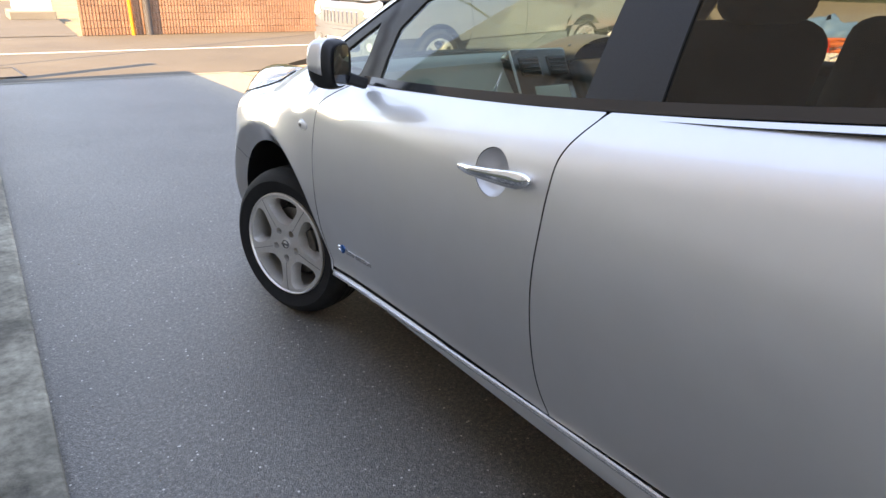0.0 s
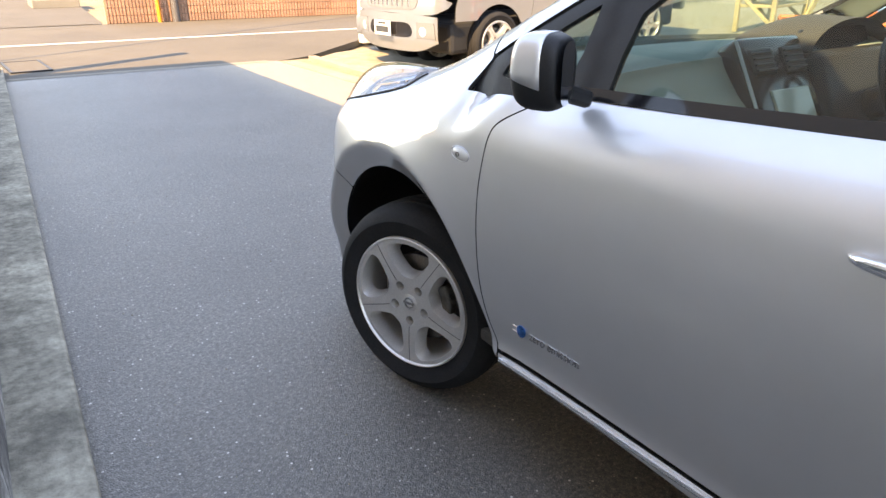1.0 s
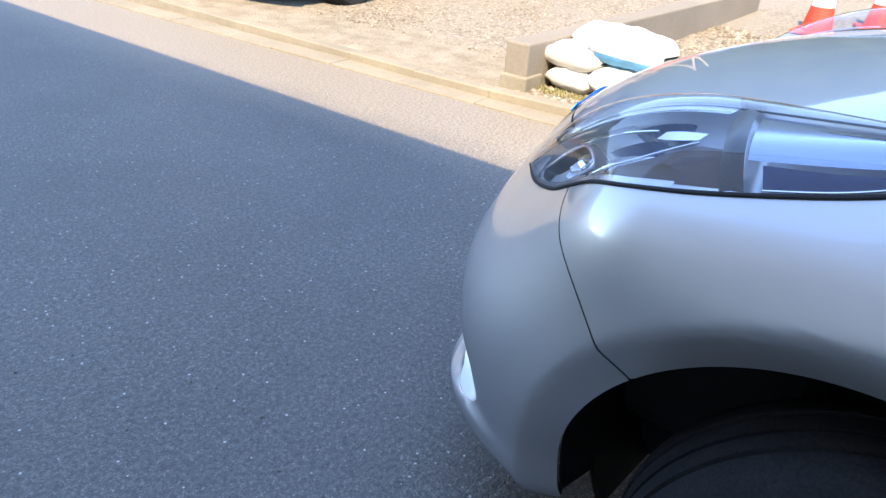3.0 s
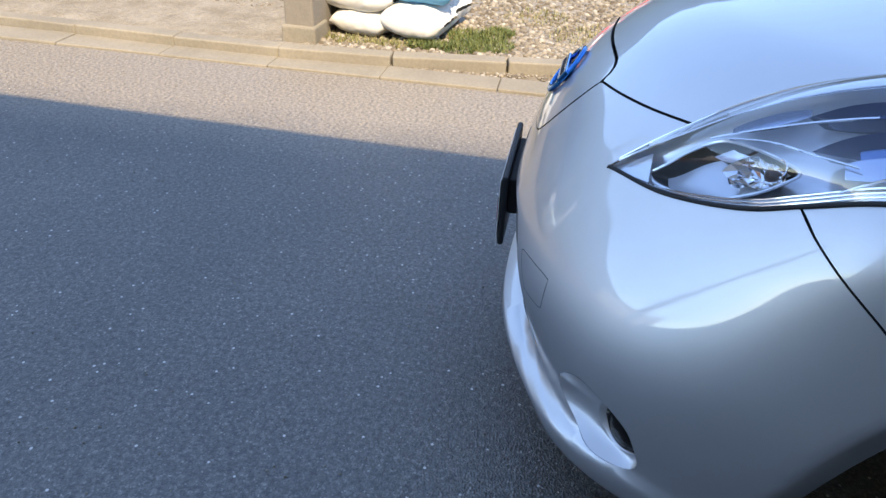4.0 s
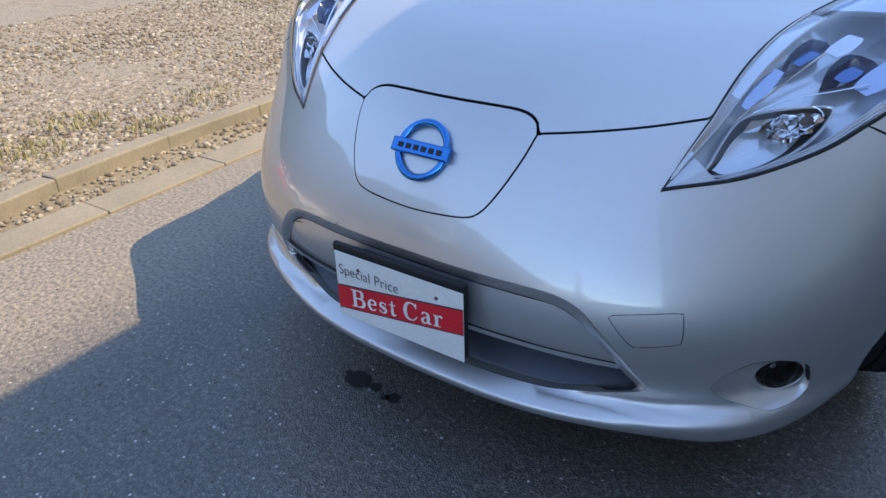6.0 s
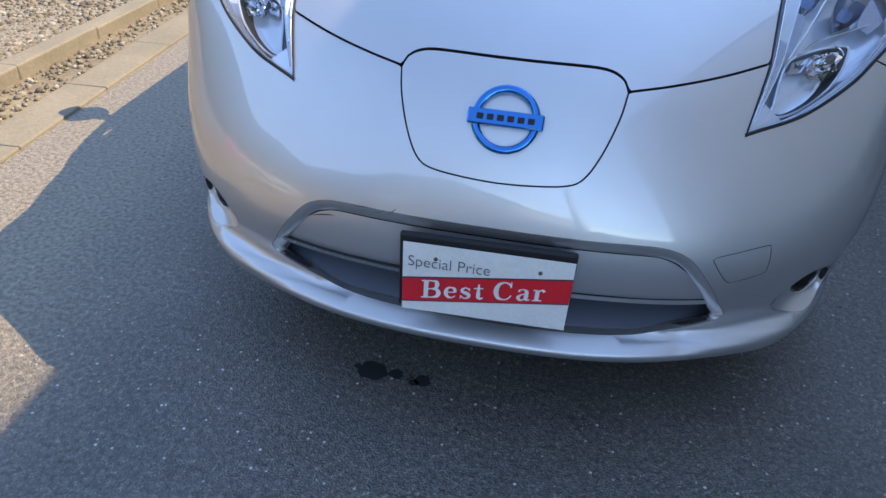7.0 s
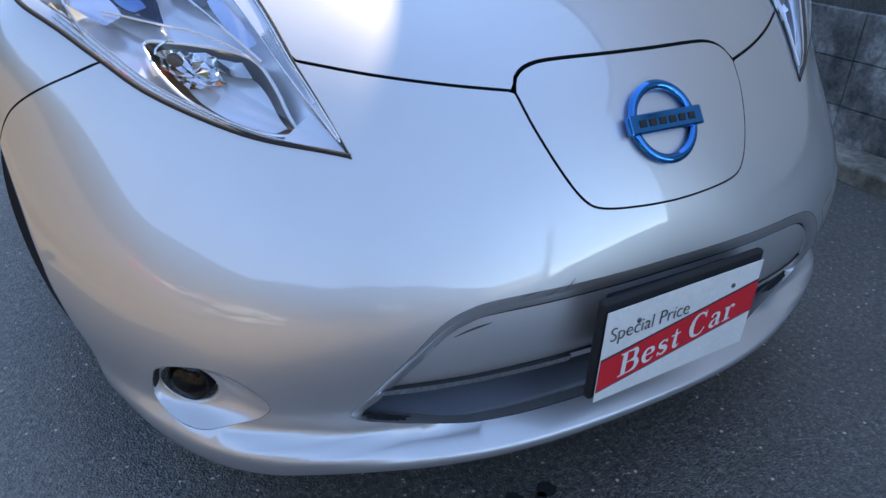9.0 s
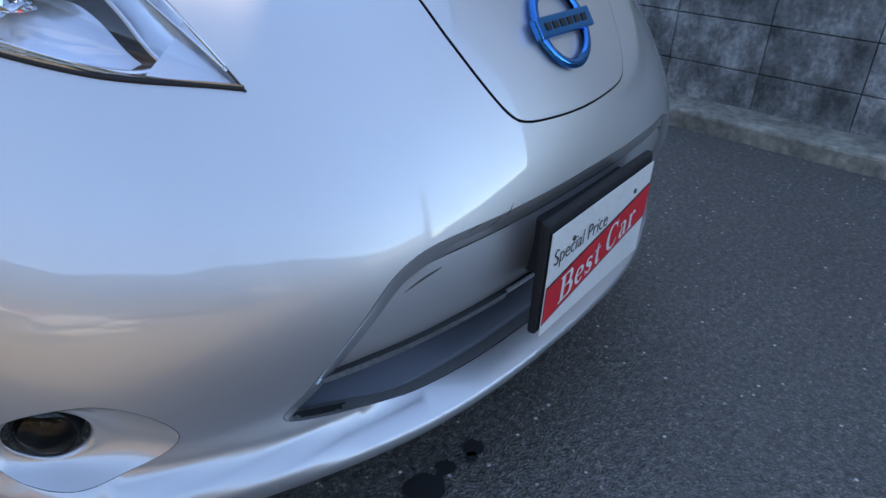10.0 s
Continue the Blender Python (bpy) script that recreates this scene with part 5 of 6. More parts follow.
part("column", tube(bmesh.new(), [wheelm @ Vector((0, 0.02, 0)), wheelm @ Vector((0, 0.25, -0.02))], 0.045, 14), BLACK, steering, "", True)
part("centre_console", box(bmesh.new(), (0.24, 0.75, 0.24), pose(0.0, -1.15, 0.56), 0.04, 3), DASHLOW, car, "pale centre console", True)


def seat(x, y):
    st = new("car_seat")
    st.parent = car
    st.matrix_basis = pose(x, y, 0)
    st["label"] = "dark fabric car seat"
    part("cushion", box(bmesh.new(), (0.50, 0.52, 0.17), pose(0, 0.24, 0.60, 6, 0, 0), 0.06, 4), FABRIC, st, "", True)
    part("backrest", box(bmesh.new(), (0.50, 0.14, 0.66), pose(0, -0.06, 0.95, 13, 0, 0), 0.065, 4), FABRIC, st, "", True)
    part("headrest", box(bmesh.new(), (0.27, 0.10, 0.19), pose(0, -0.16, 1.36, 10, 0, 0), 0.045, 4), FABRIC, st, "", True)
    part("seat_base", box(bmesh.new(), (0.40, 0.46, 0.28), pose(0, 0.20, 0.40), 0.03), SEAM, st)


seat(-0.37, -1.50)
seat(0.37, -1.50)
bench = new("rear_bench")
bench.parent = car
part("cushion", box(bmesh.new(), (1.24, 0.50, 0.18), pose(0, -2.15, 0.62, 5, 0, 0), 0.06, 4), FABRIC, bench, "", True)
part("backrest", box(bmesh.new(), (1.24, 0.15, 0.62), pose(0, -2.48, 0.92, 16, 0, 0), 0.06, 4), FABRIC, bench, "", True)
part("cabin_floor", box(bmesh.new(), (1.50, 2.6, 0.04), pose(0, -1.55, 0.30), 0.01), CARPET, car)
part("bulkhead", box(bmesh.new(), (1.46, 0.04, 0.66), pose(0, -0.30, 0.62), 0.01), CARPET, car)
part("boot_floor", box(bmesh.new(), (1.30, 0.80, 0.04), pose(0, -2.95, 0.60), 0.01), CARPET, car)
for s in (-1, 1):
    bm = bmesh.new()
    rows = []
    for y in np.linspace(-0.42, -2.50, 12):
        rows.append([bm.verts.new((s * x, y, z)) for x, z in ((0.775, belt(y) - 0.01), (0.74, belt(y) - 0.03), (0.735, 0.80), (0.69, 0.72), (0.74, 0.60), (0.745, 0.30))])
    for a, b in zip(rows, rows[1:]):
        for i in range(5):
            bm.faces.new((a[i], a[i + 1], b[i + 1], b[i]))
    part("door_trim", bm, BLACK, car, "dark inner door trim", True)
rl = Chart("top", cabin)
panel("roof_lining", rl, np.vstack([roof_pts, mirrored(roof_pts)[::-1][1:-1]]), [LINER, LINER], car, "pale roof lining", off=-0.025, step=0.08)
# tailgate and rear bumper close the back
bp = []
for z in np.linspace(0.28, 1.12, 16):
    bp.append([(x, -3.44 - 0.10 * (1 - (x / 0.86) ** 2) + 0.25 * max(0, z - 0.75) ** 1.5 + 0.4 * max(0, 0.36 - z), z) for x in np.linspace(-0.80, 0.80, 21)])
grid_mesh("tailgate", np.array(bp), SILVER, car, "silver tailgate and rear bumper")
bp = []
for z in np.linspace(1.12, 1.44, 8):
    w = 0.76 - 0.42 * (z - 1.05)
    bp.append([(x, -3.40 + 0.9 * (z - 1.12) - 0.06 * (1 - (x / 0.8) ** 2), z) for x in np.linspace(-w, w, 15)])
rg = grid_mesh("rear_screen", np.array(bp), DARKGLASS, car, "dark rear screen")
rg.visible_shadow = False


# ---- the place ----
def tag_struct(ob, label, category):
    return tagged(ob, label, category, kind="structure")


def ground_sheet(name, pts, z, material, label, category, thick=0.0):
    """A flat piece of ground from its outline, with a skirt."""
    bm = bmesh.new()
    if sum(a[0] * b[1] - b[0] * a[1] for a, b in zip(pts, pts[1:] + pts[:1])) < 0:
        pts = pts[::-1]
    top = [bm.verts.new((x, y, z)) for x, y in pts]
    bm.faces.new(top)
    if thick:
        low = [bm.verts.new((x, y, z - thick)) for x, y in pts]
        for i in range(len(pts)):
            j = (i + 1) % len(pts)
            bm.faces.new((top[j], top[i], low[i], low[j]))
    me = bpy.data.meshes.new(name)
    bm.to_mesh(me)
    bm.free()
    me.materials.append(material)
    return tag_struct(new(name, me), label, category)


kR = lambda y: 1.82 - 0.048 * y
kT = lambda y: 1.93 + 0.22 * (1 - np.tanh((y - 1.35) / 0.9))
lot_z = lambda x, y: 0.035 + 0.022 * max(0.0, min(x, 12.0) - 3.4)
ground = ground_sheet("ground", [(-900, -900), (900, -900), (900, 900), (-900, 900)], -0.12, EARTH, "bare earth ground reaching the horizon", "ground")
lane = ground_sheet("road", [(-1.9, -30), (kR(-30), -30), (kR(7.5), 7.5), (1.0, 7.62), (-1.9, 7.66)], 0.0, ASPHALT, "dark fine-grained asphalt lane, mostly in shade", "road", 0.1)
main = ground_sheet("main_road", [(-60, 10.3), (-1.9, 7.66), (1.0, 7.62), (kR(7.5), 7.5), (2.02, 7.75), (3.6, 9.3), (60, 6.8), (60, 11.6), (-60, 17.0)], -0.004, ROADASPHALT, "sunlit worn asphalt of the crossing road", "road", 0.1)
joint = ground_sheet("joint_strip", [(-1.85, 7.50), (1.30, 7.46), (1.36, 7.58), (-1.85, 7.63)], 0.004, PALE, "thin pale concrete strip across the lane's end", "kerb strip")

# gravel lot: one sloping sheet
nx, ny = 46, 50
xs = np.r_[np.linspace(0, 1, 30) ** 1.4 * 10, np.linspace(11, 58, nx - 30)]
rows = []
for y in np.r_[np.linspace(-30, -4, 8), np.linspace(-3.5, 7.3, 34), np.linspace(7.6, 30, 10)]:
    x0 = kT(y) - 0.03 if y < 7.35 else 2.0 + (y - 7.35) * 1.05 if y < 8.9 else 3.6 + (y - 8.9) * 6.0
    rows.append([(x0 + dx, y, lot_z(x0 + dx, y) + 0.012 * noise.noise((x0 + dx, y, 0)) - (0.03 if dx == 0 else 0)) for dx in xs])
LOT = Mat("lot_gravel", (0.3, 0.26, 0.2), 0.95)
_st = LOT.ramp(LOT.cells(60.0), [(0.0, (0.115, 0.095, 0.072)), (0.5, (0.225, 0.19, 0.142)), (1.0, (0.35, 0.315, 0.262))])
_st2 = LOT.ramp(LOT.cells(24.0), [(0.0, 0.72), (1.0, 1.22)])
_du = LOT.ramp(LOT.noise(0.7, 5), [(0.40, 0.0), (0.60, 1.0)])
_mix = LOT.mix(_du, LOT.mix(1.0, _st, _st2, "MULTIPLY"), (0.225, 0.203, 0.166))
_pos = LOT.t.nodes.new("ShaderNodeSeparateXYZ")
LOT.link(LOT.geo.outputs["Position"], _pos.inputs[0])
_edge = LOT.t.nodes.new("ShaderNodeMath")
_edge.operation = "MULTIPLY_ADD"
_edge.inputs[1].default_value = 0.9
LOT.link(LOT.noise(1.6, 5), _edge.inputs[0])
LOT.link(_pos.outputs["X"], _edge.inputs[2])
_bare = LOT.t.nodes.new("ShaderNodeMapRange")
_bare.inputs["From Min"].default_value, _bare.inputs["From Max"].default_value = 3.55, 3.15
LOT.link(_edge.outputs[0], _bare.inputs["Value"])
_past = LOT.t.nodes.new("ShaderNodeMapRange")
_past.inputs["From Min"].default_value, _past.inputs["From Max"].default_value = 2.5, 2.7
LOT.link(_pos.outputs["Y"], _past.inputs["Value"])
_soil = LOT.mix(1.0, _bare.outputs[0], _past.outputs[0], "MULTIPLY")
_mix = LOT.mix(_soil, _mix, LOT.ramp(LOT.noise(5.0, 5), [(0.35, (0.19, 0.158, 0.112)), (0.65, (0.27, 0.235, 0.180))]))
LOT.base(LOT.mix(1.0, _mix, LOT.ramp(LOT.noise(30.0, 4), [(0.3, 0.85), (0.7, 1.15)]), "MULTIPLY"))
LOT.bump(LOT.cells(60.0, "Distance"), 0.010).bump(LOT.noise(9.0, 4), 0.01)
lot = grid_mesh("gravel_lot", np.array(rows), LOT.m, None)
tag_struct(lot, "pale dusty gravel lot beside the lane", "gravel ground")

# gutter slabs and kerb rail along the lane's sunny side
gutter = tag_struct(slab("gutter", (0.52, 15.0, 0.05), (kR(0) + 0.20, 0, -0.027), EARTH, None, "", 0.0, (0, 0, 2.4)), "earthy gutter bed between slabs and kerb", "gutter")
slab_mesh = box(bmesh.new(), (0.185, 0.597, 0.07), Matrix(), 0.006, 2)
proto = part("gutter_slab", slab_mesh, CONCRETE, gutter)
bmk = box(bmesh.new(), (0.105, 0.604, 0.13), Matrix(), 0.010, 3)
kproto = part("kerb_stone", bmk, CONCRETE, gutter)
inv = gutter.matrix_world.inverted()
rnd = random.Random(4)
for k, y in enumerate(np.arange(-7.4, 7.2, 0.6)):
    for src, x, z, turn in ((proto, kR(y) + 0.095, -0.022, 2.75), (kproto, kT(y) - 0.055, -0.003, math.degrees(math.atan((kT(y - 0.3) - kT(y + 0.3)) / 0.6)))):
        ob = src if k == 0 else new(src.name.split(".")[0], src.data)
        ob.parent = gutter
        ob.matrix_basis = pose(x + rnd.uniform(-0.003, 0.003), y, z + rnd.uniform(-0.003, 0.003), rnd.uniform(-0.15, 0.15), rnd.uniform(-0.6, 0.6), turn + rnd.uniform(-0.1, 0.1))

MORTAR = speckled("wall_mortar", (0.09, 0.087, 0.08), 0.95, (3, 60), (0.3, 0.3), 0.002, 90).m
# mossy footing and block wall on the shaded side
footing = tag_struct(slab("wall_footing", (0.27, 16.4, 0.14), (-1.90, 0.0, 0.0), MOSSY, None, "", 0.012, (0, 0, -0.9)), "mossy concrete footing strip at the wall's base", "footing")
rows = []
backing = tag_struct(slab("wall_block", (0.10, 14.6, 0.60), (-2.035, -0.5, 0.33), MORTAR, None, "", 0.0), "low stained concrete block retaining wall", "wall")
bproto = None
for c in range(3):
    for k in range(40):
        if bproto is None:
            bproto = part("block", box(bmesh.new(), (0.10, 0.3545, 0.1765), Matrix(), 0.003, 2), WALLBLOCK, backing)
            ob = bproto
        else:
            ob = new("block", bproto.data)
        ob.parent = backing
        ob.matrix_basis = pose(-2.000 + rnd.uniform(-0.002, 0.002), 0.16 + 0.3575 * (k - 21), 0.12 + 0.18 * c, 0, rnd.uniform(-0.4, 0.4), rnd.uniform(-0.3, 0.3))
bank = tag_struct(slab("grass_bank", (0.75, 15.0, 0.30), (-2.42, -0.5, 0.47), EARTH, None, "", 0.02), "narrow planted strip behind the wall", "bank")
path = tag_struct(slab("yard_path", (0.75, 15.0, 0.10), (-3.15, -0.5, 0.62), PALE, None, "", 0.02), "pale concrete yard path", "path")

# unseen two-storey plastered house beyond the yard path, placed to shade the lane
PLASTER = speckled("house_plaster", (0.76, 0.67, 0.56), 0.85, (0.6, 30), (0.10, 0.06), 0.002, 60).m
# invented windows, kept pale so the car's paint reflects no dark patches
PALEPANE = speckled("pale_pane", (0.42, 0.40, 0.37), 0.12, (0.8, 9), (0.2, 0.1)).m
ROOFDARK = speckled("roof_sheet", (0.10, 0.095, 0.09), 0.6, (1, 40), (0.15, 0.1)).m


def house(name, at, size, turn, label):
    """Two-storey house: wall, eaves, flat roof edge, and framed windows in both storeys on the side towards the lane."""
    b = tagged(new(name), label, "house")
    b.matrix_world = pose(*at, 0, 0, turn)
    w, d, h = size
    part("wall", box(bmesh.new(), (w - 0.1, d - 0.1, h - 0.12), pose(-w / 2, -d / 2, h / 2 - 0.06), 0.02), PLASTER, b, "beige plaster wall")
    part("roof", box(bmesh.new(), (w, d, 0.12), pose(-w / 2, -d / 2, h - 0.06), 0.01), ROOFDARK, b, "flat dark roof edge")
    for z in (1.6, 4.3):
        for k in range(3):
            y = -2.4 - 7.0 * k
            win = part("window", box(bmesh.new(), (0.05, 1.6, 1.1), pose(-0.04, y, z), 0.01), PALE, b, "pale framed window")
            for dy in (-0.385, 0.385):
                part("pane", box(bmesh.new(), (0.012, 0.72, 0.98), pose(-0.012, y + dy, z), 0.002), PALEPANE, win)
            part("sill", box(bmesh.new(), (0.09, 1.7, 0.04), pose(-0.01, y, z - 0.58), 0.006), PALE, win)
    return b


EAVES = 6.2
house("house", (0.865 - 0.78 * EAVES, 7.95 - 0.39 * EAVES, 0.0), (7.5, 21.0, EAVES), 1.15, "unseen two-storey beige plastered house with a flat roof edge, placed to shade the lane")


def blades(name, spots, n, height, material, label, seed, spread=0.12):
    """Loose grass: thin bent blades round given spots, one mesh."""
    r = random.Random(seed)
    v, f = [], []
    for _ in range(n):
        cx, cy, cz, rad = r.choice(spots)
        a, d = r.uniform(0, 6.283), rad * math.sqrt(r.random())
        x, y = cx + d * math.cos(a), cy + d * math.sin(a)
        h, lean, dirn = height * r.uniform(0.4, 1.2), r.uniform(0.1, 0.8), r.uniform(0, 6.283)
        w = 0.0022 + 0.0014 * r.random()
        ox, oy = math.cos(dirn), math.sin(dirn)
        i = len(v)
        for t, ww in ((0, 1.0), (0.55, 0.8), (1.0, 0.05)):
            bx, by, bz = x + ox * lean * h * t * t, y + oy * lean * h * t * t, cz + h * t * (1 - 0.25 * lean * t)
            v += [(bx - oy * w * ww, by + ox * w * ww, bz), (bx + oy * w * ww, by - ox * w * ww, bz)]
        f += [(i, i + 1, i + 3, i + 2), (i + 2, i + 3, i + 5, i + 4)]
    return tagged(mesh_object(name, v, f, material), label, "grass", kind="stuff")


def leafy(name, lo, hi):
    m = Mat(name, lo, 0.7)
    isl = m.t.nodes.new("ShaderNodeNewGeometry")
    m.base(m.ramp(isl.outputs["Random Per Island"], [(0, lo), (1, hi)]))
    return m.m


GRASS = leafy("grass", (0.05, 0.085, 0.02), (0.16, 0.17, 0.05))
DRYGRASS = leafy("dry_grass", (0.12, 0.13, 0.04), (0.30, 0.26, 0.11))
blades("grass", [(2.36, 1.44, 0.03, 0.14), (2.26, 1.60, 0.03, 0.12), (2.50, 1.58, 0.03, 0.13), (2.24, 1.80, 0.03, 0.09), (2.62, 1.42, 0.03, 0.09)], 4200, 0.05, GRASS, "green grass tuft by the kerb", 3)
blades("grass", [(2.20, 1.9 + 0.12 * k, 0.03, 0.07) for k in range(5)] + [(2.75, 0.95, 0.04, 0.20), (2.65, 0.55, 0.04, 0.16), (3.1, 1.25, 0.04, 0.22), (2.9, 0.2, 0.04, 0.18), (2.8, 0.75, 0.04, 0.25), (2.45, 0.0, 0.04, 0.16), (2.7, -0.5, 0.04, 0.2)], 1900, 0.04, DRYGRASS, "sparse dry grass among the gravel", 5)
blades("grass", [(-2.22 - 0.10 * (k % 3), -3.0 + 0.09 * k, 0.62, 0.10) for k in range(70)], 9000, 0.07, GRASS, "short green grass on top of the wall", 7)

# loose stones near the kerb: one mesh of many small faceted stones
STONE = Mat("stones", (0.4, 0.35, 0.28), 0.9)
_isl = STONE.t.nodes.new("ShaderNodeNewGeometry")
STONE.base(STONE.mix(1.0, STONE.ramp(_isl.outputs["Random Per Island"], [(0, (0.10, 0.078, 0.054)), (0.45, (0.19, 0.158, 0.112)), (0.8, (0.26, 0.225, 0.172)), (1, (0.36, 0.33, 0.275))]), STONE.ramp(STONE.noise(120.0, 3), [(0.3, 0.8), (0.7, 1.2)]), "MULTIPLY"))
STONE.bump(STONE.noise(200.0, 3), 0.001)
ICO = np.array([(0, 0, 1.0), (0.894, 0, 0.447), (0.276, 0.851, 0.447), (-0.724, 0.526, 0.447), (-0.724, -0.526, 0.447), (0.276, -0.851, 0.447), (0.724, 0.526, -0.447), (-0.276, 0.851, -0.447), (-0.894, 0, -0.447), (-0.276, -0.851, -0.447), (0.724, -0.526, -0.447)])
ICOF = np.array([(0, 1, 2), (0, 2, 3), (0, 3, 4), (0, 4, 5), (0, 5, 1), (1, 6, 2), (2, 7, 3), (3, 8, 4), (4, 9, 5), (5, 10, 1), (2, 6, 7), (3, 7, 8), (4, 8, 9), (5, 9, 10), (1, 10, 6)])


def stones(name, centres, sizes, material, label, seed):
    r = np.random.RandomState(seed)
    n = len(centres)
    ang = r.rand(n) * 6.283
    c, s = np.cos(ang), np.sin(ang)
    v = ICO[None] * (1 + 0.35 * (r.rand(n, 11, 1) - 0.5)) * np.stack([sizes * (0.8 + 0.6 * r.rand(n)), sizes, sizes * (0.45 + 0.35 * r.rand(n))], 1)[:, None]
    tl = (r.rand(n) - 0.5) * 0.9
    v = np.stack([v[..., 0], v[..., 1] * np.cos(tl)[:, None] - v[..., 2] * np.sin(tl)[:, None], v[..., 1] * np.sin(tl)[:, None] + v[..., 2] * np.cos(tl)[:, None]], -1)
    v = np.stack([v[..., 0] * c[:, None] - v[..., 1] * s[:, None], v[..., 0] * s[:, None] + v[..., 1] * c[:, None], v[..., 2]], -1) + centres[:, None]
    f = (ICOF[None] + 11 * np.arange(n)[:, None, None]).reshape(-1, 3)
    me = bpy.data.meshes.new(name)
    me.vertices.add(11 * n)
    me.vertices.foreach_set("co", v.astype(np.float32).ravel())
    me.loops.add(f.size)
    me.loops.foreach_set("vertex_index", f.astype(np.int32).ravel())
    me.polygons.add(len(f))
    me.polygons.foreach_set("loop_start", np.arange(0, f.size, 3, dtype=np.int32))
    me.update(calc_edges=True)
    me.materials.append(material)
    return tagged(new(name, me), label, "stones", kind="stuff")


r = np.random.RandomState(11)
n = 17000
yy = r.uniform(-3.2, 2.42, n)
xx = kT(yy) + 0.02 + r.rand(n) ** 1.35 * 3.4
cen = np.stack([xx, yy, np.array([lot_z(a, b) for a, b in zip(xx, yy)]) + 0.002], 1)
size = 0.008 + 0.013 * r.rand(n) ** 2.0 + 0.007 * (yy > 0.6) * r.rand(n)
stones("gravel", cen, size, STONE.m, "loose tan and grey gravel stones", 12)
n = 5200
yy = r.uniform(2.6, 6.0, n)
xx = kT(yy) + 0.75 + r.rand(n) * 3.0
cen = np.stack([xx, yy, np.array([lot_z(a, b) for a, b in zip(xx, yy)])], 1)
stones("gravel", cen, 0.005 + 0.009 * r.rand(n) ** 2, STONE.m, "fine gravel on dusty ground", 13)
n = 900
yy = r.uniform(-2.5, 2.6, n)
xx = kR(yy) + 0.205 + np.maximum(kT(yy) - kR(yy) - 0.33, 0.01) * r.rand(n)
cen = np.stack([xx, yy, np.full(n, 0.004)], 1)
stones("gutter_stones", cen, 0.005 + 0.012 * r.rand(n) ** 2, STONE.m, "small stones caught in the gutter", 14)
n = 5200
cen = np.stack([r.uniform(-1.68, 1.7, n), r.uniform(-2.0, 4.0, n), np.full(n, 0.001)], 1)
stones("grit", cen, 0.0011 + 0.0026 * r.rand(n) ** 4, STONE.m, "pale grit on the asphalt", 15)

# oil or water spots before the bumper
STAIN = Mat("wet_spot", (0.022, 0.022, 0.023), 0.5).m
for (x, y), rad in (((0.258, 0.899), 0.036), ((0.198, 0.897), 0.018), ((0.131, 0.905), 0.020), ((0.297, 0.892), 0.010), ((0.150, 0.916), 0.012)):
    bm = bmesh.new()
    rr = random.Random(int(rad * 1e4))
    ph = rr.uniform(0, 6)
    bm.faces.new([bm.verts.new((x + rad * (1 + 0.09 * math.sin(3 * a + ph) + 0.06 * math.sin(7 * a)) * math.cos(a), y + rad * 0.9 * (1 + 0.08 * math.sin(4 * a + ph)) * math.sin(a), 0.0035)) for a in np.linspace(0, 2 * math.pi, 40)[:-1]])
    tagged(part("stain", bm, STAIN), "dark wet drip spot on the asphalt", "stain", group="drip spots", kind="structure")

# low concrete wall end and sand bags
block = tagged(new("concrete_wall"), "low weathered concrete wall ending at the kerb", "low wall")
part("wall_body", box(bmesh.new(), (4.6, 0.17, 0.42), pose(4.36, 2.46, 0.12), 0.012), PALE, block, "weathered pale concrete")
part("wall_foot", box(bmesh.new(), (0.20, 0.20, 0.13), pose(2.14, 2.46, 0.065), 0.012), CONCRETE, block)
SACK = speckled("sack_cloth", (0.60, 0.59, 0.55), 0.8, (7, 350), (0.06, 0.06), 0.001, 420).m
SACKBLUE = speckled("sack_blue", (0.13, 0.42, 0.68), 0.75, (7, 350), (0.08, 0.06), 0.001, 420).m


def sandbag(at, size, turn, seed, print_blue=False):
    u, v = np.meshgrid(np.linspace(-1, 1, 31), np.linspace(0, 2 * math.pi, 41)[:-1], indexing="ij")
    flat = (1 - np.abs(u) ** 3.2) ** 0.6 * 0.92 + 0.08
    lx = u * size[0] / 2 * (1 + 0.03 * np.cos(3 * v))
    cy = size[1] / 2 * np.sign(np.cos(v)) * np.abs(np.cos(v)) ** 0.75 * (0.80 + 0.20 * (1 - np.abs(u) ** 4))
    cz = size[2] / 2 * np.sign(np.sin(v)) * np.abs(np.sin(v)) ** 0.8 * flat
    pts = np.stack([lx, cy, cz], -1)
    ob = None
    for i in range(pts.shape[0]):
        for j in range(pts.shape[1]):
            p = pts[i, j]
            d = noise.noise(Vector(p) * 9 + Vector((seed * 7.3, 0, 0))) * 0.020 + noise.noise(Vector(p) * 30 + Vector((seed, 3, 0))) * 0.006 + 0.004 * math.sin(p[1] * 90 + 9 * p[0]) * abs(u[i, j]) ** 3
            pts[i, j] = p * (1 + d / max(0.03, np.linalg.norm(p)))
    ob = grid_mesh("sandbag", pts, SACK, None, "", True)
    ob.matrix_basis = pose(*at, *turn)
    if print_blue:
        cl = np.roll(pts, 8, 1)[3:27, 1:8] * 1.012
        grid_mesh("blue_print", cl, SACKBLUE, ob, "blue printed patch")
    tagged(ob, "white woven sandbag with a blue patch, on other bags" if print_blue else "bulging white woven sandbag", "sandbag", "stacked sandbags")


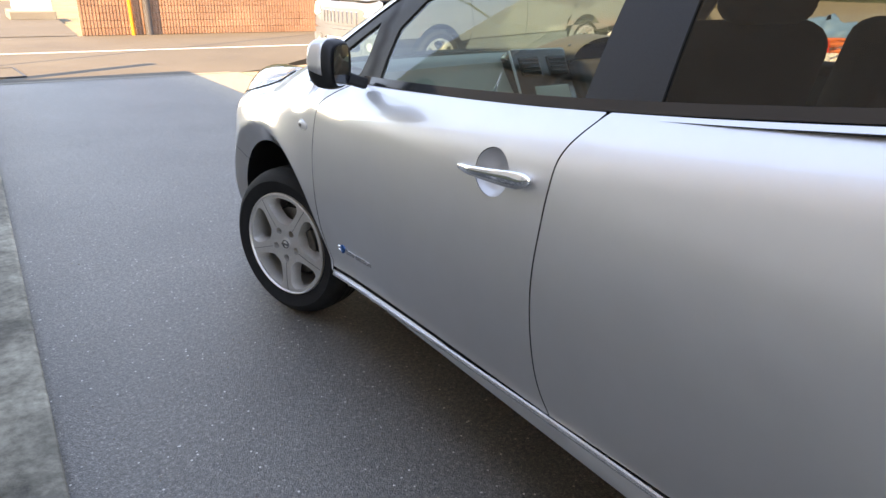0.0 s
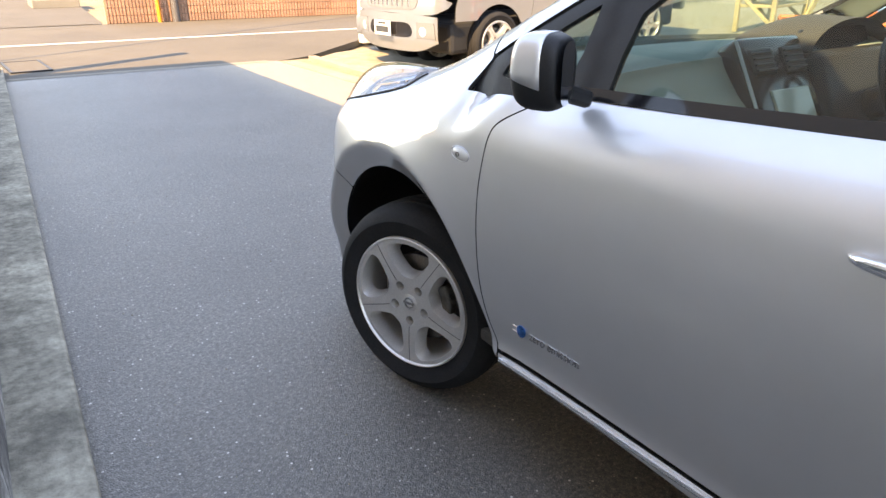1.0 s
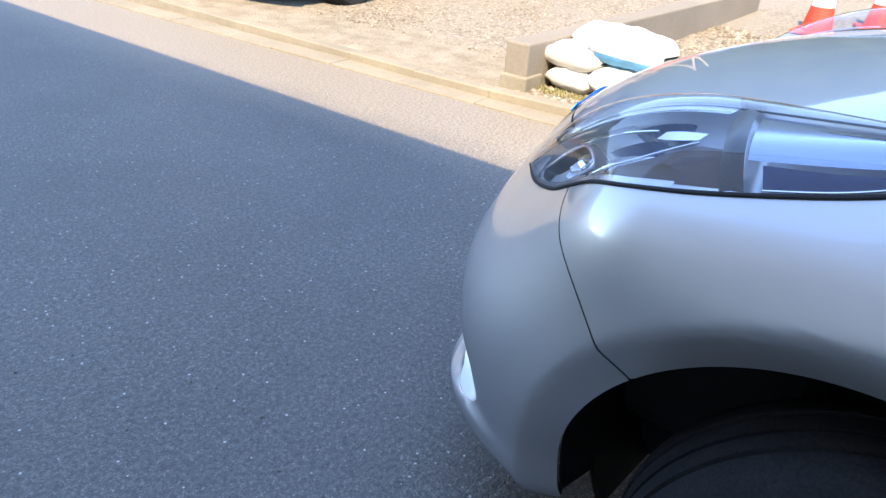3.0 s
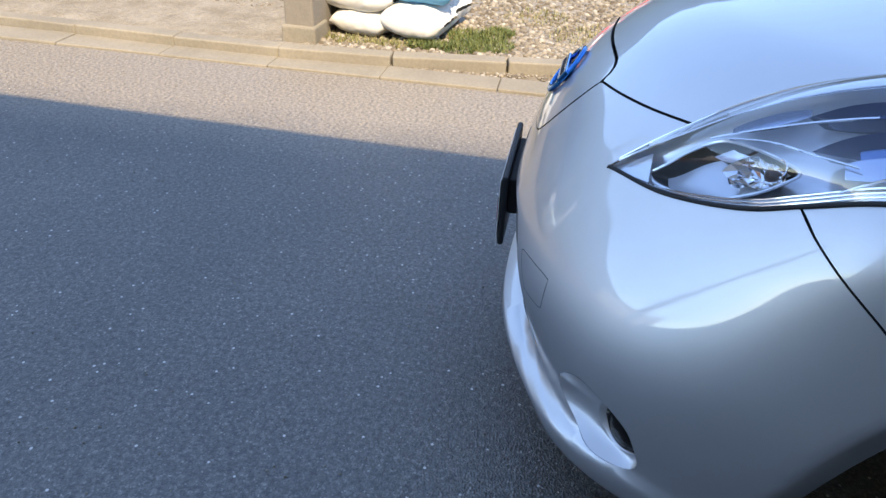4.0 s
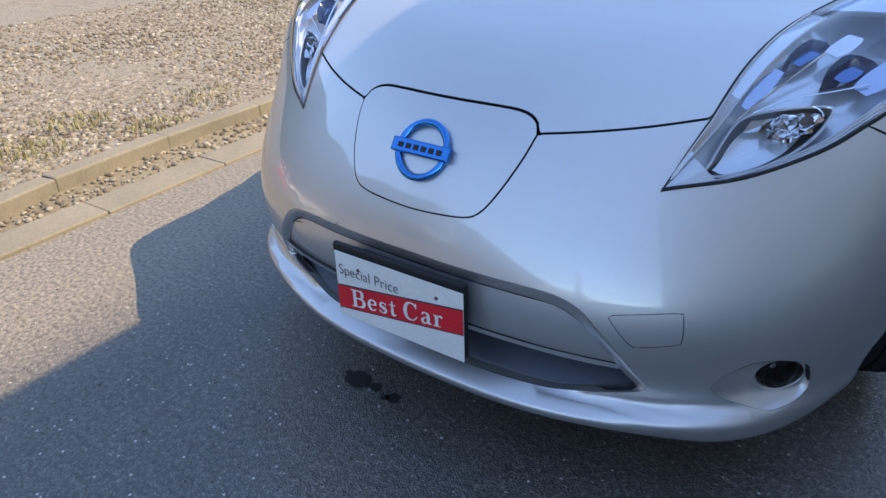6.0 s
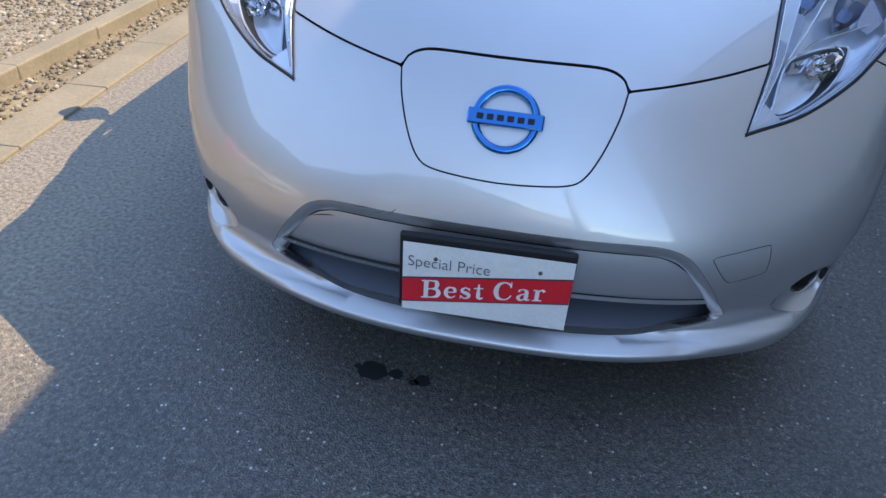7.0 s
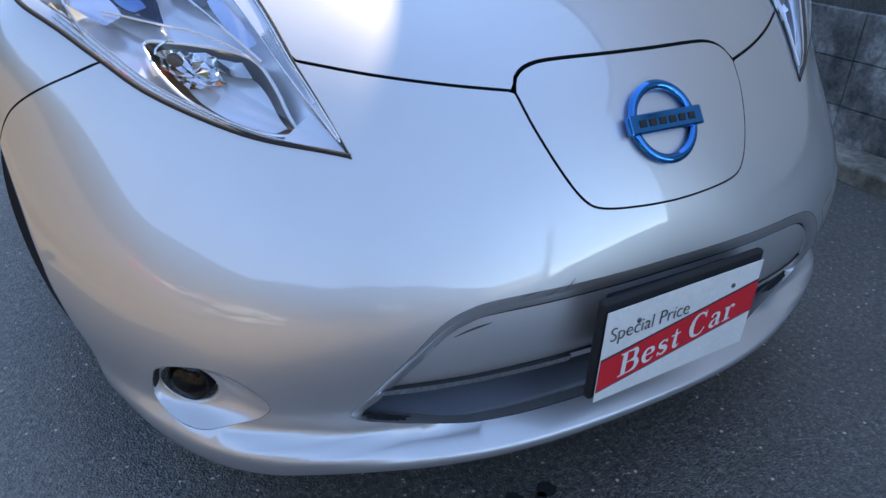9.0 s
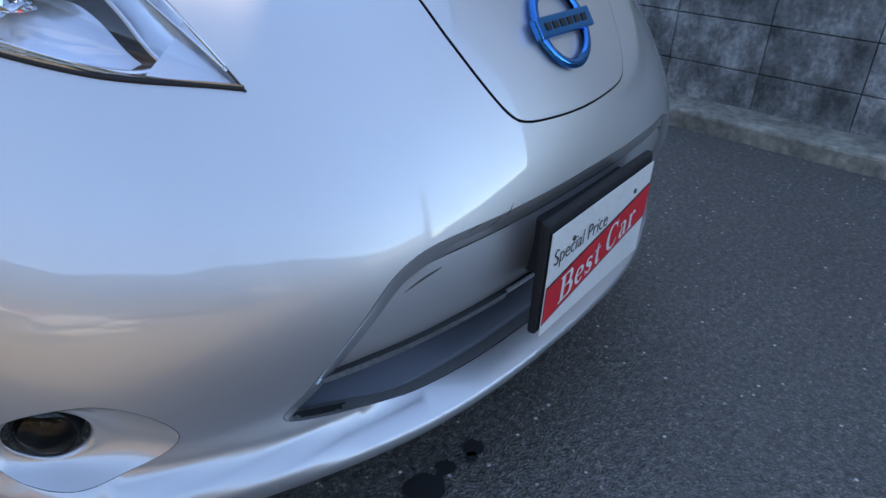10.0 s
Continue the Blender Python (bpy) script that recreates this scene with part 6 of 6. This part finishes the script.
sandbag((2.42, 2.185, 0.115), (0.34, 0.36, 0.17), (0, 0, 90), 1)
sandbag((2.42, 1.865, 0.150), (0.37, 0.38, 0.215), (0, 0, 87), 2)
sandbag((2.43, 2.195, 0.245), (0.42, 0.38, 0.185), (3, 0, 88), 3)
sandbag((2.45, 1.875, 0.345), (0.47, 0.40, 0.225), (0, -3, 94), 4, True)
sandbag((2.66, 2.15, 0.33), (0.40, 0.36, 0.20), (0, 0, 80), 5)
sandbag((2.72, 1.85, 0.16), (0.38, 0.36, 0.24), (0, 0, 80), 6)

# ---- across the road ----
def road_line(name, a, b, w):
    d = (Vector(b) - Vector(a)).normalized() * w / 2
    n = Vector((-d.y, d.x))
    pts = [tuple(Vector(a) + n), tuple(Vector(a) - n), tuple(Vector(b) - n), tuple(Vector(b) + n)]
    return ground_sheet(name, pts, 0.001, WHITELINE, "worn white road edge line", "road marking")


road_line("road_line", (-40.0, 12.86), (40.0, 9.26), 0.13)
grate = tag_struct(slab("drain_cover", (0.42, 1.0, 0.02), (-1.38, 8.62, 0.0), ROADASPHALT, None, "", 0.004, (0, 0, 4)), "flat drain cover with a dark steel edge", "drain cover")
for dx, dy, sx, sy in ((0.21, 0, 0.03, 1.0), (-0.21, 0, 0.03, 1.0), (0, 0.5, 0.45, 0.03), (0, -0.5, 0.45, 0.03)):
    e = part("edge_bar", box(bmesh.new(), (sx, sy, 0.022), pose(dx, dy, 0.002), 0.003), BLACK, grate)
    e.matrix_basis = pose(-1.38, 8.62, 0.002, 0, 0, 4)

BRICK = Mat("brick", (0.36, 0.19, 0.12), 0.85)
BRICK.base(BRICK.mix(1.0, BRICK.mix(1.0, BRICK.ramp(BRICK.noise(40.0, 4), [(0.3, (0.28, 0.145, 0.095)), (0.7, (0.42, 0.235, 0.15))]), BRICK.per_piece(0.86, 1.12), "MULTIPLY"), BRICK.ramp(BRICK.noise(0.9, 4), [(0.3, 0.85), (0.7, 1.12)]), "MULTIPLY"))
BRICK.bump(BRICK.noise(130.0, 3), 0.002)
BRICK = BRICK.m
MORTAR = speckled("mortar", (0.34, 0.27, 0.21), 0.9, (2, 60), (0.1, 0.1)).m
wall_m = pose(0.42, 14.36, 0, 0, 0, -3.2)
bwall = new("wall_brick")
bwall.matrix_basis = wall_m
tag_struct(bwall, "low red-brown ribbed block garden wall across the road", "wall")
part("core", box(bmesh.new(), (11.9, 0.14, 0.76), pose(5.96, 0.10, 0.36), 0.004), MORTAR, bwall)
part("coping", box(bmesh.new(), (12.0, 0.24, 0.07), pose(5.97, 0.09, 0.785), 0.012), PALE, bwall)
# each block carries six upright ribs on its face
bm = bmesh.new()
box(bm, (0.392, 0.03, 0.142), Matrix())
for k in range(6):
    box(bm, (0.040, 0.016, 0.142), pose(-0.163 + 0.0652 * k, -0.021, 0))
bp = part("block", bm, BRICK, bwall)
for c in range(5):
    for k in range(30):
        ob = bp if c == 0 and k == 0 else new("block", bp.data)
        ob.parent = bwall
        ob.matrix_basis = pose(0.20 + 0.398 * k, 0.016, 0.072 + 0.150 * c)
ORANGE = speckled("orange_paint", (0.75, 0.26, 0.03), 0.5, (4, 60), (0.08, 0.05)).m
WHITEPAINT = speckled("white_paint", (0.74, 0.72, 0.67), 0.5, (2, 50), (0.06, 0.05)).m
tagged(part("marker_pole", tube(bmesh.new(), [(1.42, 14.20, -0.02), (1.36, 14.22, 2.4)], 0.038, 14), ORANGE, None, "", True), "orange marker pole against the brick wall", "pole")
tagged(part("drain_pipe", tube(bmesh.new(), [(1.75, 14.20, -0.02), (1.72, 14.20, 2.3)], 0.078, 14), speckled("dark_pipe", (0.09, 0.08, 0.075), 0.6, (3, 50), (0.1, 0.1)).m, None, "", True), "dark pipe standing at the brick wall", "pipe")
tagged(part("gate_post", box(bmesh.new(), (0.15, 0.15, 2.3), pose(3.56, 9.12, 1.10, 0, 0, 5), 0.012), WHITEPAINT, None), "square white painted gate post", "post")
tagged(part("far_house_wall", box(bmesh.new(), (9.0, 0.2, 3.0), pose(-4.6, 33.0, 1.45, 0, 0, 0), 0.01), PLASTER, None), "pale plastered wall far across the road", "wall", kind="structure")
stepw = tagged(new("garden_step"), "white garden step beside the brick wall", "step")
part("step_base", box(bmesh.new(), (1.1, 1.6, 0.22), pose(0.05, 20.6, 0.10, 0, 0, 0), 0.02), PALE, stepw)
part("step_top", box(bmesh.new(), (0.9, 1.4, 0.35), pose(0.15, 21.2, 0.36, 0, 0, 0), 0.03), WHITEPAINT, stepw)
drive = ground_sheet("apron", [(-14, 14.7), (0.36, 14.36), (1.2, 32.0), (-14, 32.0)], 0.003, ROADASPHALT, "worn asphalt drive across the road", "drive")
CABLE = Mat("cable", (0.02, 0.02, 0.02), 0.7).m
a, b = Vector((-8.6, 5.80, 6.4)), Vector((9.0, 15.7, 6.4))
pts = [a.lerp(b, t) + Vector((0, 0, -0.6 * t * (1 - t))) for t in np.linspace(0, 1, 15)]
tagged(part("overhead_cable", tube(bmesh.new(), pts, 0.03, 8), CABLE), "black overhead cable above the road", "cable")
# utility pole cut to 3 m so its streak stays off the paint
tagged(part("cut_pole", tube(bmesh.new(), [(-1.78, 7.76, -0.1), (-1.78, 7.76, 3.0)], [0.12, 0.11], 20), PALE, None, "", True), "round grey concrete utility pole at the lane's corner, cut short to avoid its reflection", "post")
for x, y in ((-8.6, 5.80), (9.0, 15.7)):
    tagged(part("utility_pole", tube(bmesh.new(), [(x, y, -0.1), (x, y, 8.5)], [0.135, 0.095], 20), PALE, None, "", True), "tall grey concrete utility pole", "utility pole", "utility poles")

# unseen wooded ridge far beyond the lot, added to darken the reflected horizon
WOOD = speckled("far_woods", (0.030, 0.040, 0.022), 0.95, (0.05, 0.6), (0.35, 0.4)).m
rows = []
for k, a in enumerate(np.linspace(-95, 100, 112)):
    c, sn = math.cos(radians(a)), math.sin(radians(a))
    top = 26.0 + 4.5 * noise.noise((k * 0.13, 0.0, 2.0)) + 1.6 * noise.noise((k * 0.9, 1.0, 0.0))
    fade = min(1.0, (k + 1) / 8, (112 - k) / 16)
    rows.append([(r * c, r * sn, z * fade) for r, z in ((70, -1.0), (74, top * 0.55), (82, top * 0.9), (95, top), (130, 0.0))])
tagged(grid_mesh("horizon_ridge", np.array(rows), WOOD, None), "unseen dark wooded ridge far beyond the lot and road, added to dim horizon reflections", "woods", kind="structure")


# ---- the lot: van, small car, junk ----
def van_shape(p):
    x, y, z = np.abs(p[:, 0]), p[:, 1], p[:, 2]
    side = x - (0.895 - 0.10 * np.clip(z - 0.95, 0, 2) ** 1.3 - 0.06 * np.clip(0.5 - z, 0, 1) - 0.05 * (np.clip(y, 0, 2) / 0.8) ** 2)
    front = (y - (0.93 - 0.16 * x * x - 0.25 * np.clip(z - 0.75, 0, 2) ** 1.6 - 0.15 * np.clip(0.45 - z, 0, 1))) * 0.95
    hood = z - (1.16 - 0.16 * (y - 0.1))
    screen = (z - (1.16 + 0.85 * (0.02 - y)) + 0.0 * x) * 0.75
    top = z - 1.86 + 0.03 * (x / 0.8) ** 2
    back = -(y + 3.82 - 0.05 * np.clip(z - 1.0, 0, 1))
    slope = np.where(y > 0.02, hood, screen)
    return smax(smax(smax(side, top, 0.12), smax(front, np.minimum(slope, 9), 0.10), 0.09), back, 0.12)


van = tagged(new("minivan"), "silver boxy minivan with grey lower cladding, parked on gravel", "van")
VROLL, VFRONT, VSIDE = Chart("roll", van_shape), Chart("front", van_shape), Chart("side", van_shape)
VSILVER = make_paint("van_silver", (0.27, 0.275, 0.285), 0.40, 0.6).m
VGREY = speckled("cladding_grey", (0.14, 0.145, 0.15), 0.55, (3, 120), (0.08, 0.1)).m
vl = lambda pts, per=6: VSIDE.place(catmull(pts, per))
va = lambda cy, a0, a1, r=0.40: VSIDE.place(np.array([(cy + r * math.cos(radians(a)), 0.37 + r * math.sin(radians(a))) for a in np.linspace(a0, a1, 24)]))
for flip in (True, False):
    panel("front_wing", VROLL, np.vstack([vl([(0.62, 0.62), (0.60, 0.80), (0.50, 1.02)]), vl([(0.35, 1.08), (-0.02, 1.14), (-0.30, 1.16)]), vl([(-0.50, 1.14), (-0.56, 0.80), (-0.52, 0.56)]), va(0, 155, 38)]), VSILVER, van, flip=flip, step=0.06)
    panel("front_door", VROLL, np.vstack([vl([(-0.52, 0.56), (-0.56, 0.80), (-0.50, 1.14)]), vl([(-0.9, 1.15), (-1.55, 1.15)]), vl([(-1.58, 0.80), (-1.55, 0.56)])]), VSILVER, van, flip=flip, step=0.06)
    panel("sliding_door", VROLL, np.vstack([vl([(-1.55, 0.56), (-1.58, 0.80), (-1.55, 1.15)]), vl([(-2.0, 1.15), (-2.62, 1.15)]), vl([(-2.64, 0.90), (-2.50, 0.78)]), vl([(-2.42, 0.70), (-2.40, 0.56)])]), VSILVER, van, flip=flip, step=0.06)
    panel("rear_wing", VROLL, np.vstack([vl([(-2.40, 0.62), (-2.50, 0.78), (-2.62, 1.15)]), vl([(-3.2, 1.15), (-3.74, 1.15)]), vl([(-3.76, 0.8), (-3.74, 0.60)]), va(-2.85, 12, 140)]), VSILVER, van, flip=flip, step=0.06)
    panel("upper_side", VROLL, np.vstack([vl([(-0.55, 1.153), (-2.0, 1.153), (-3.74, 1.153)]), vl([(-3.70, 1.5), (-3.64, 1.74)]), vl([(-2.0, 1.76), (-0.98, 1.74)]), vl([(-0.75, 1.55), (-0.42, 1.28)])]), [GLOSSBLACK, SEAM], van, "dark side windows", flip=flip, step=0.08)
    panel("cladding", VROLL, np.vstack([vl([(-0.52, 0.553), (-1.5, 0.553), (-2.42, 0.553)]), vl([(-2.44, 0.40), (-2.42, 0.30), (-1.5, 0.28), (-0.44, 0.30)]), vl([(-0.42, 0.40), (-0.47, 0.50)])]), [VGREY, SEAM], van, "grey lower cladding", flip=flip, step=0.06)
    s = -1 if flip else 1
    hl = VFRONT.place(catmull([(0.50, 0.88), (0.62, 0.98), (0.78, 1.00), (0.80, 0.88), (0.66, 0.84), (0.50, 0.88)], 4)[:-1])
    panel("head_lamp", VFRONT, hl, [WHITELENS, SEAM], van, "clear head lamp", flip=flip, step=0.04, off=0.004)
    fl = VFRONT.place(np.array([(0.60 + 0.055 * math.cos(a), 0.52 + 0.055 * math.sin(a)) for a in np.linspace(0, 6.283, 20)[:-1]]))
    panel("fog_lamp", VFRONT, fl, [LAMPGREY, SEAM], van, "round fog lamp", flip=flip, step=0.03, off=0.006)
    pk = VFRONT.place(np.array([(0.50, 0.44), (0.50, 0.62), (0.76, 0.62), (0.78, 0.44)]))
    panel("fog_surround", VFRONT, pk, [VGREY, SEAM], van, flip=flip, step=0.05, off=0.003)
vf = lambda pts: VFRONT.place(catmull(pts, 5))
hb = vf([(0.0, 0.70), (0.5, 0.70), (0.80, 0.68)])
hb = np.vstack([hb, vf([(0.80, 0.40), (0.5, 0.30), (0.0, 0.28)])])
panel("front_bumper", VFRONT, np.vstack([hb, mirrored(hb)[::-1]]), VSILVER, van, step=0.06, gap=0.0)
gr = vf([(0.0, 0.60), (0.36, 0.60), (0.40, 0.46), (0.0, 0.44)])
panel("lower_grille", VFRONT, np.vstack([gr, mirrored(gr)[::-1][1:-1]]), [GLOSSBLACK, SEAM], van, "black lower grille", step=0.06, off=0.004, gap=0.0)
gt = vf([(0.0, 0.96), (0.46, 0.95), (0.47, 0.76), (0.0, 0.74)])
grl = panel("grille", VFRONT, np.vstack([gt, mirrored(gt)[::-1][1:-1]]), [VGREY, SEAM], van, "upright slotted grille", step=0.06, off=0.002, gap=0.0)[0]
for k in range(9):
    part("grille_bar", box(bmesh.new(), (0.035, 0.02, 0.15), pose(-0.38 + 0.095 * k, 0.925 - 0.16 * (-0.38 + 0.095 * k) ** 2, 0.85), 0.006), CHROME, grl)
fc = vf([(0.0, 1.10), (0.60, 1.06), (0.78, 1.0), (0.80, 0.72), (0.0, 0.705)])
panel("front_panel", VFRONT, np.vstack([fc, mirrored(fc)[::-1][1:-1]]), VSILVER, van, step=0.06, off=-0.004, gap=0.0)
vt = Chart("top", van_shape)
ht = vt.place(np.array([(0.0, 0.80), (0.45, 0.78), (0.74, 0.60), (0.80, 0.20), (0.78, 0.0), (0.0, 0.04)]))
panel("bonnet", vt, np.vstack([ht, mirrored(ht)[::-1][1:-1]]), VSILVER, van, step=0.08)
st = vt.place(np.array([(0.0, 0.03), (0.76, -0.01), (0.70, -0.45), (0.64, -0.74), (0.0, -0.78)]))
panel("windscreen", vt, np.vstack([st, mirrored(st)[::-1][1:-1]]), [GLOSSBLACK, SEAM], van, "dark windscreen", step=0.10)
rt = vt.place(np.array([(0.0, -0.80), (0.66, -0.78), (0.70, -2.0), (0.66, -3.66), (0.0, -3.70)]))
panel("roof", vt, np.vstack([rt, mirrored(rt)[::-1][1:-1]]), VSILVER, van, step=0.15)
part("number_plate", box(bmesh.new(), (0.33, 0.012, 0.165), pose(0.06, 0.975, 0.53), 0.004), PLATEWHITE, van, "white number plate with dark bars")
part("plate_bar", box(bmesh.new(), (0.26, 0.004, 0.07), pose(0.06, 0.983, 0.515), 0.002), INK, van)
part("plate_bar", box(bmesh.new(), (0.16, 0.004, 0.025), pose(0.06, 0.983, 0.585), 0.002), INK, van)
part("underbody", box(bmesh.new(), (1.5, 4.2, 0.35), pose(0, -1.5, 0.42), 0.05), SEAM, van)
part("tailgate", box(bmesh.new(), (1.6, 0.08, 1.3), pose(0, -3.78, 1.1), 0.04), VSILVER, van)
for sx in (-1, 1):
    for wy in (0.0, -2.85):
        h = wheel((sx * 0.78, wy, 0.345), 0.0, sx, van)
        h.matrix_basis = h.matrix_basis @ Matrix.Scale(1.155, 4)
van.matrix_basis = pose(3.32, 5.26, 0.0, 0, 0, 95.8) @ pose(0.78, 0, 0) @ pose(0, 0, 0, -1.6, 0, 0)

small = tagged(new("small_car"), "dark small car with a yellow number plate behind the van", "car")
part("body", box(bmesh.new(), (1.45, 3.2, 0.75), pose(0, -1.6, 0.62), 0.12, 4), GLOSSBLACK, small, "dark glossy body", True)
part("cabin", box(bmesh.new(), (1.30, 2.3, 0.70), pose(0, -1.9, 1.25), 0.18, 4), GLOSSBLACK, small, "", True)
part("bumper", box(bmesh.new(), (1.42, 0.10, 0.28), pose(0, 0.02, 0.40), 0.05, 3), VGREY, small, "", True)
YELLOW = Mat("yellow_plate", (0.80, 0.62, 0.03), 0.5).m
part("number_plate", box(bmesh.new(), (0.33, 0.012, 0.165), pose(-0.35, 0.08, 0.50), 0.003), YELLOW, small, "yellow number plate with dark bars")
part("plate_bar", box(bmesh.new(), (0.25, 0.004, 0.06), pose(-0.35, 0.088, 0.49), 0.002), INK, small)
for sx in (-1, 1):
    for wy in (-0.45, -2.7):
        wheel((sx * 0.60, wy, 0.28), 0.0, sx, small)
    part("head_lamp", box(bmesh.new(), (0.26, 0.08, 0.14), pose(sx * 0.52, -0.02, 0.78), 0.04, 3), WHITELENS, small, "", True)
small.matrix_basis = pose(2.77, 6.95, 0.0, 0, 0, 90)

# site junk behind the van
REDORANGE = speckled("red_oxide", (0.62, 0.13, 0.03), 0.55, (4, 60), (0.12, 0.08)).m
TARPWHITE = speckled("white_tarp", (0.72, 0.71, 0.67), 0.7, (5, 80), (0.08, 0.06)).m
RAWWOOD = speckled("raw_wood", (0.42, 0.33, 0.20), 0.8, (3, 60), (0.18, 0.12), 0.002, 60).m


def frame_rack(at, turn, size):
    rack = tagged(new("steel_rack"), "orange painted steel site rack lying on gravel", "rack", "site racks")
    rack.matrix_basis = pose(*at, 0, 0, turn)
    w, d, h = size
    for sx in (-1, 1):
        for z in (0.04, h):
            part("rail", tube(bmesh.new(), [(sx * w / 2, -d / 2, z), (sx * w / 2, d / 2, z)], 0.03, 8), REDORANGE, rack, "", True)
        for y in np.linspace(-d / 2, d / 2, 4):
            part("upright", tube(bmesh.new(), [(sx * w / 2, y, 0.04), (sx * w / 2, y, h)], 0.022, 8), REDORANGE, rack, "", True)
    for y in np.linspace(-d / 2, d / 2, 6):
        part("crossbar", tube(bmesh.new(), [(-w / 2, y, h), (w / 2, y, h)], 0.022, 8), REDORANGE, rack, "", True)
        part("crossbar", tube(bmesh.new(), [(-w / 2, y, 0.04), (w / 2, y, 0.06)], 0.022, 8), REDORANGE, rack, "", True)


lz = lambda x: lot_z(x, 0)
frame_rack((8.9, 4.1, lz(8.9)), 35, (0.9, 1.9, 0.26))
frame_rack((9.6, 3.3, lz(9.6)), 62, (0.9, 1.8, 0.34))


def crumple(at, size, seed, material, name, label, category):
    u, v = np.meshgrid(np.linspace(0.05, math.pi / 2, 12), np.linspace(0, 2 * math.pi, 33)[:-1], indexing="ij")
    pts = np.stack([size[0] * np.sin(u) * np.cos(v), size[1] * np.sin(u) * np.sin(v), size[2] * np.cos(u)], -1)
    for i in range(pts.shape[0]):
        for j in range(pts.shape[1]):
            p = Vector(pts[i, j])
            pts[i, j] *= 1 + 0.45 * noise.noise(p * 4 + Vector((seed, 0, 0))) + 0.15 * noise.noise(p * 14 + Vector((0, seed, 0)))
    pts[..., 2] = np.maximum(pts[..., 2], 0.0)
    pts[-1, :, 2] = 0
    ob = grid_mesh(name, pts, material, None, "", True)
    ob.matrix_basis = pose(*at)
    tagged(ob, label, category)


crumple((8.6, 3.5, lz(8.6)), (0.55, 0.35, 0.20), 2, TARPWHITE, "tarp", "crumpled white sheet lying on gravel", "sheet")
crumple((9.3, 2.9, lz(9.3)), (0.45, 0.5, 0.25), 5, TARPWHITE, "tarp", "heap of white sacks on gravel", "sacks")
crumple((10.6, 4.2, lz(10.6)), (0.9, 0.7, 0.55), 8, speckled("blue_sheet", (0.10, 0.22, 0.36), 0.6, (5, 80), (0.1, 0.06)).m, "blue_sheet", "heap under a faded blue sheet", "sheet")


def trestle(at, turn):
    t = tagged(new("work_table"), "rough wooden work table with crossed legs", "table")
    t.matrix_basis = pose(*at, 0, 0, turn)
    part("top", box(bmesh.new(), (1.7, 0.7, 0.05), pose(0, 0, 0.78), 0.006), RAWWOOD, t)
    part("shelf", box(bmesh.new(), (1.5, 0.6, 0.04), pose(0, 0, 0.40), 0.006), RAWWOOD, t)
    for sx in (-0.75, 0.75):
        for sy in (-0.28, 0.28):
            part("leg", box(bmesh.new(), (0.07, 0.07, 0.76), pose(sx, sy, 0.38, 0, 4 * (1 if sx > 0 else -1), 0), 0.006), RAWWOOD, t)
        part("brace", box(bmesh.new(), (0.04, 0.75, 0.05), pose(sx, 0, 0.35, 40, 0, 0), 0.004), RAWWOOD, t)
    part("brace", box(bmesh.new(), (1.7, 0.04, 0.06), pose(0, 0.30, 0.42, 0, 24, 0), 0.004), RAWWOOD, t)


trestle((9.2, 5.6, lz(9.2)), 15)
for k, (x, y, tl) in enumerate(((10.4, 5.4, 35), (10.8, 5.0, 42), (11.3, 5.4, 30))):
    tagged(part("board", box(bmesh.new(), (0.12, 0.03, 2.2), pose(x, y, lz(x) + 0.90, 0, tl, 20 * k), 0.004), RAWWOOD, None), "raw wooden board leaning in a heap", "board", "leaning boards")


def cone(at, turn=0, tip=0):
    c = tagged(new("traffic_cone"), "red traffic cone with white bands", "traffic cone", "traffic cones")
    c.matrix_basis = pose(*at, tip, 0, turn)
    red = speckled("cone_red", (0.72, 0.05, 0.025), 0.5, (5, 60), (0.06, 0.05)).m
    part("base", box(bmesh.new(), (0.38, 0.38, 0.035), pose(0, 0, 0.018), 0.012), red, c)
    prev = 0.035
    for k, (z0, z1, m) in enumerate(((0.035, 0.25, red), (0.25, 0.37, WHITEPAINT), (0.37, 0.48, red), (0.48, 0.57, WHITEPAINT), (0.57, 0.70, red))):
        r = lambda z: 0.145 - 0.17 * z
        part("cone_body" if m is red else "white_band", lathe(bmesh.new(), [(z0, r(z0)), (z1, r(z1))] + ([(z1 + 0.005, 0.0)] if k == 4 else []), "z", 28), m, c, "", True)


cone((5.9, 1.6, lz(5.9)))
cone((6.6, 1.2, lz(6.6)), 20)
cone((6.9, 0.9, lz(6.9)), 50)
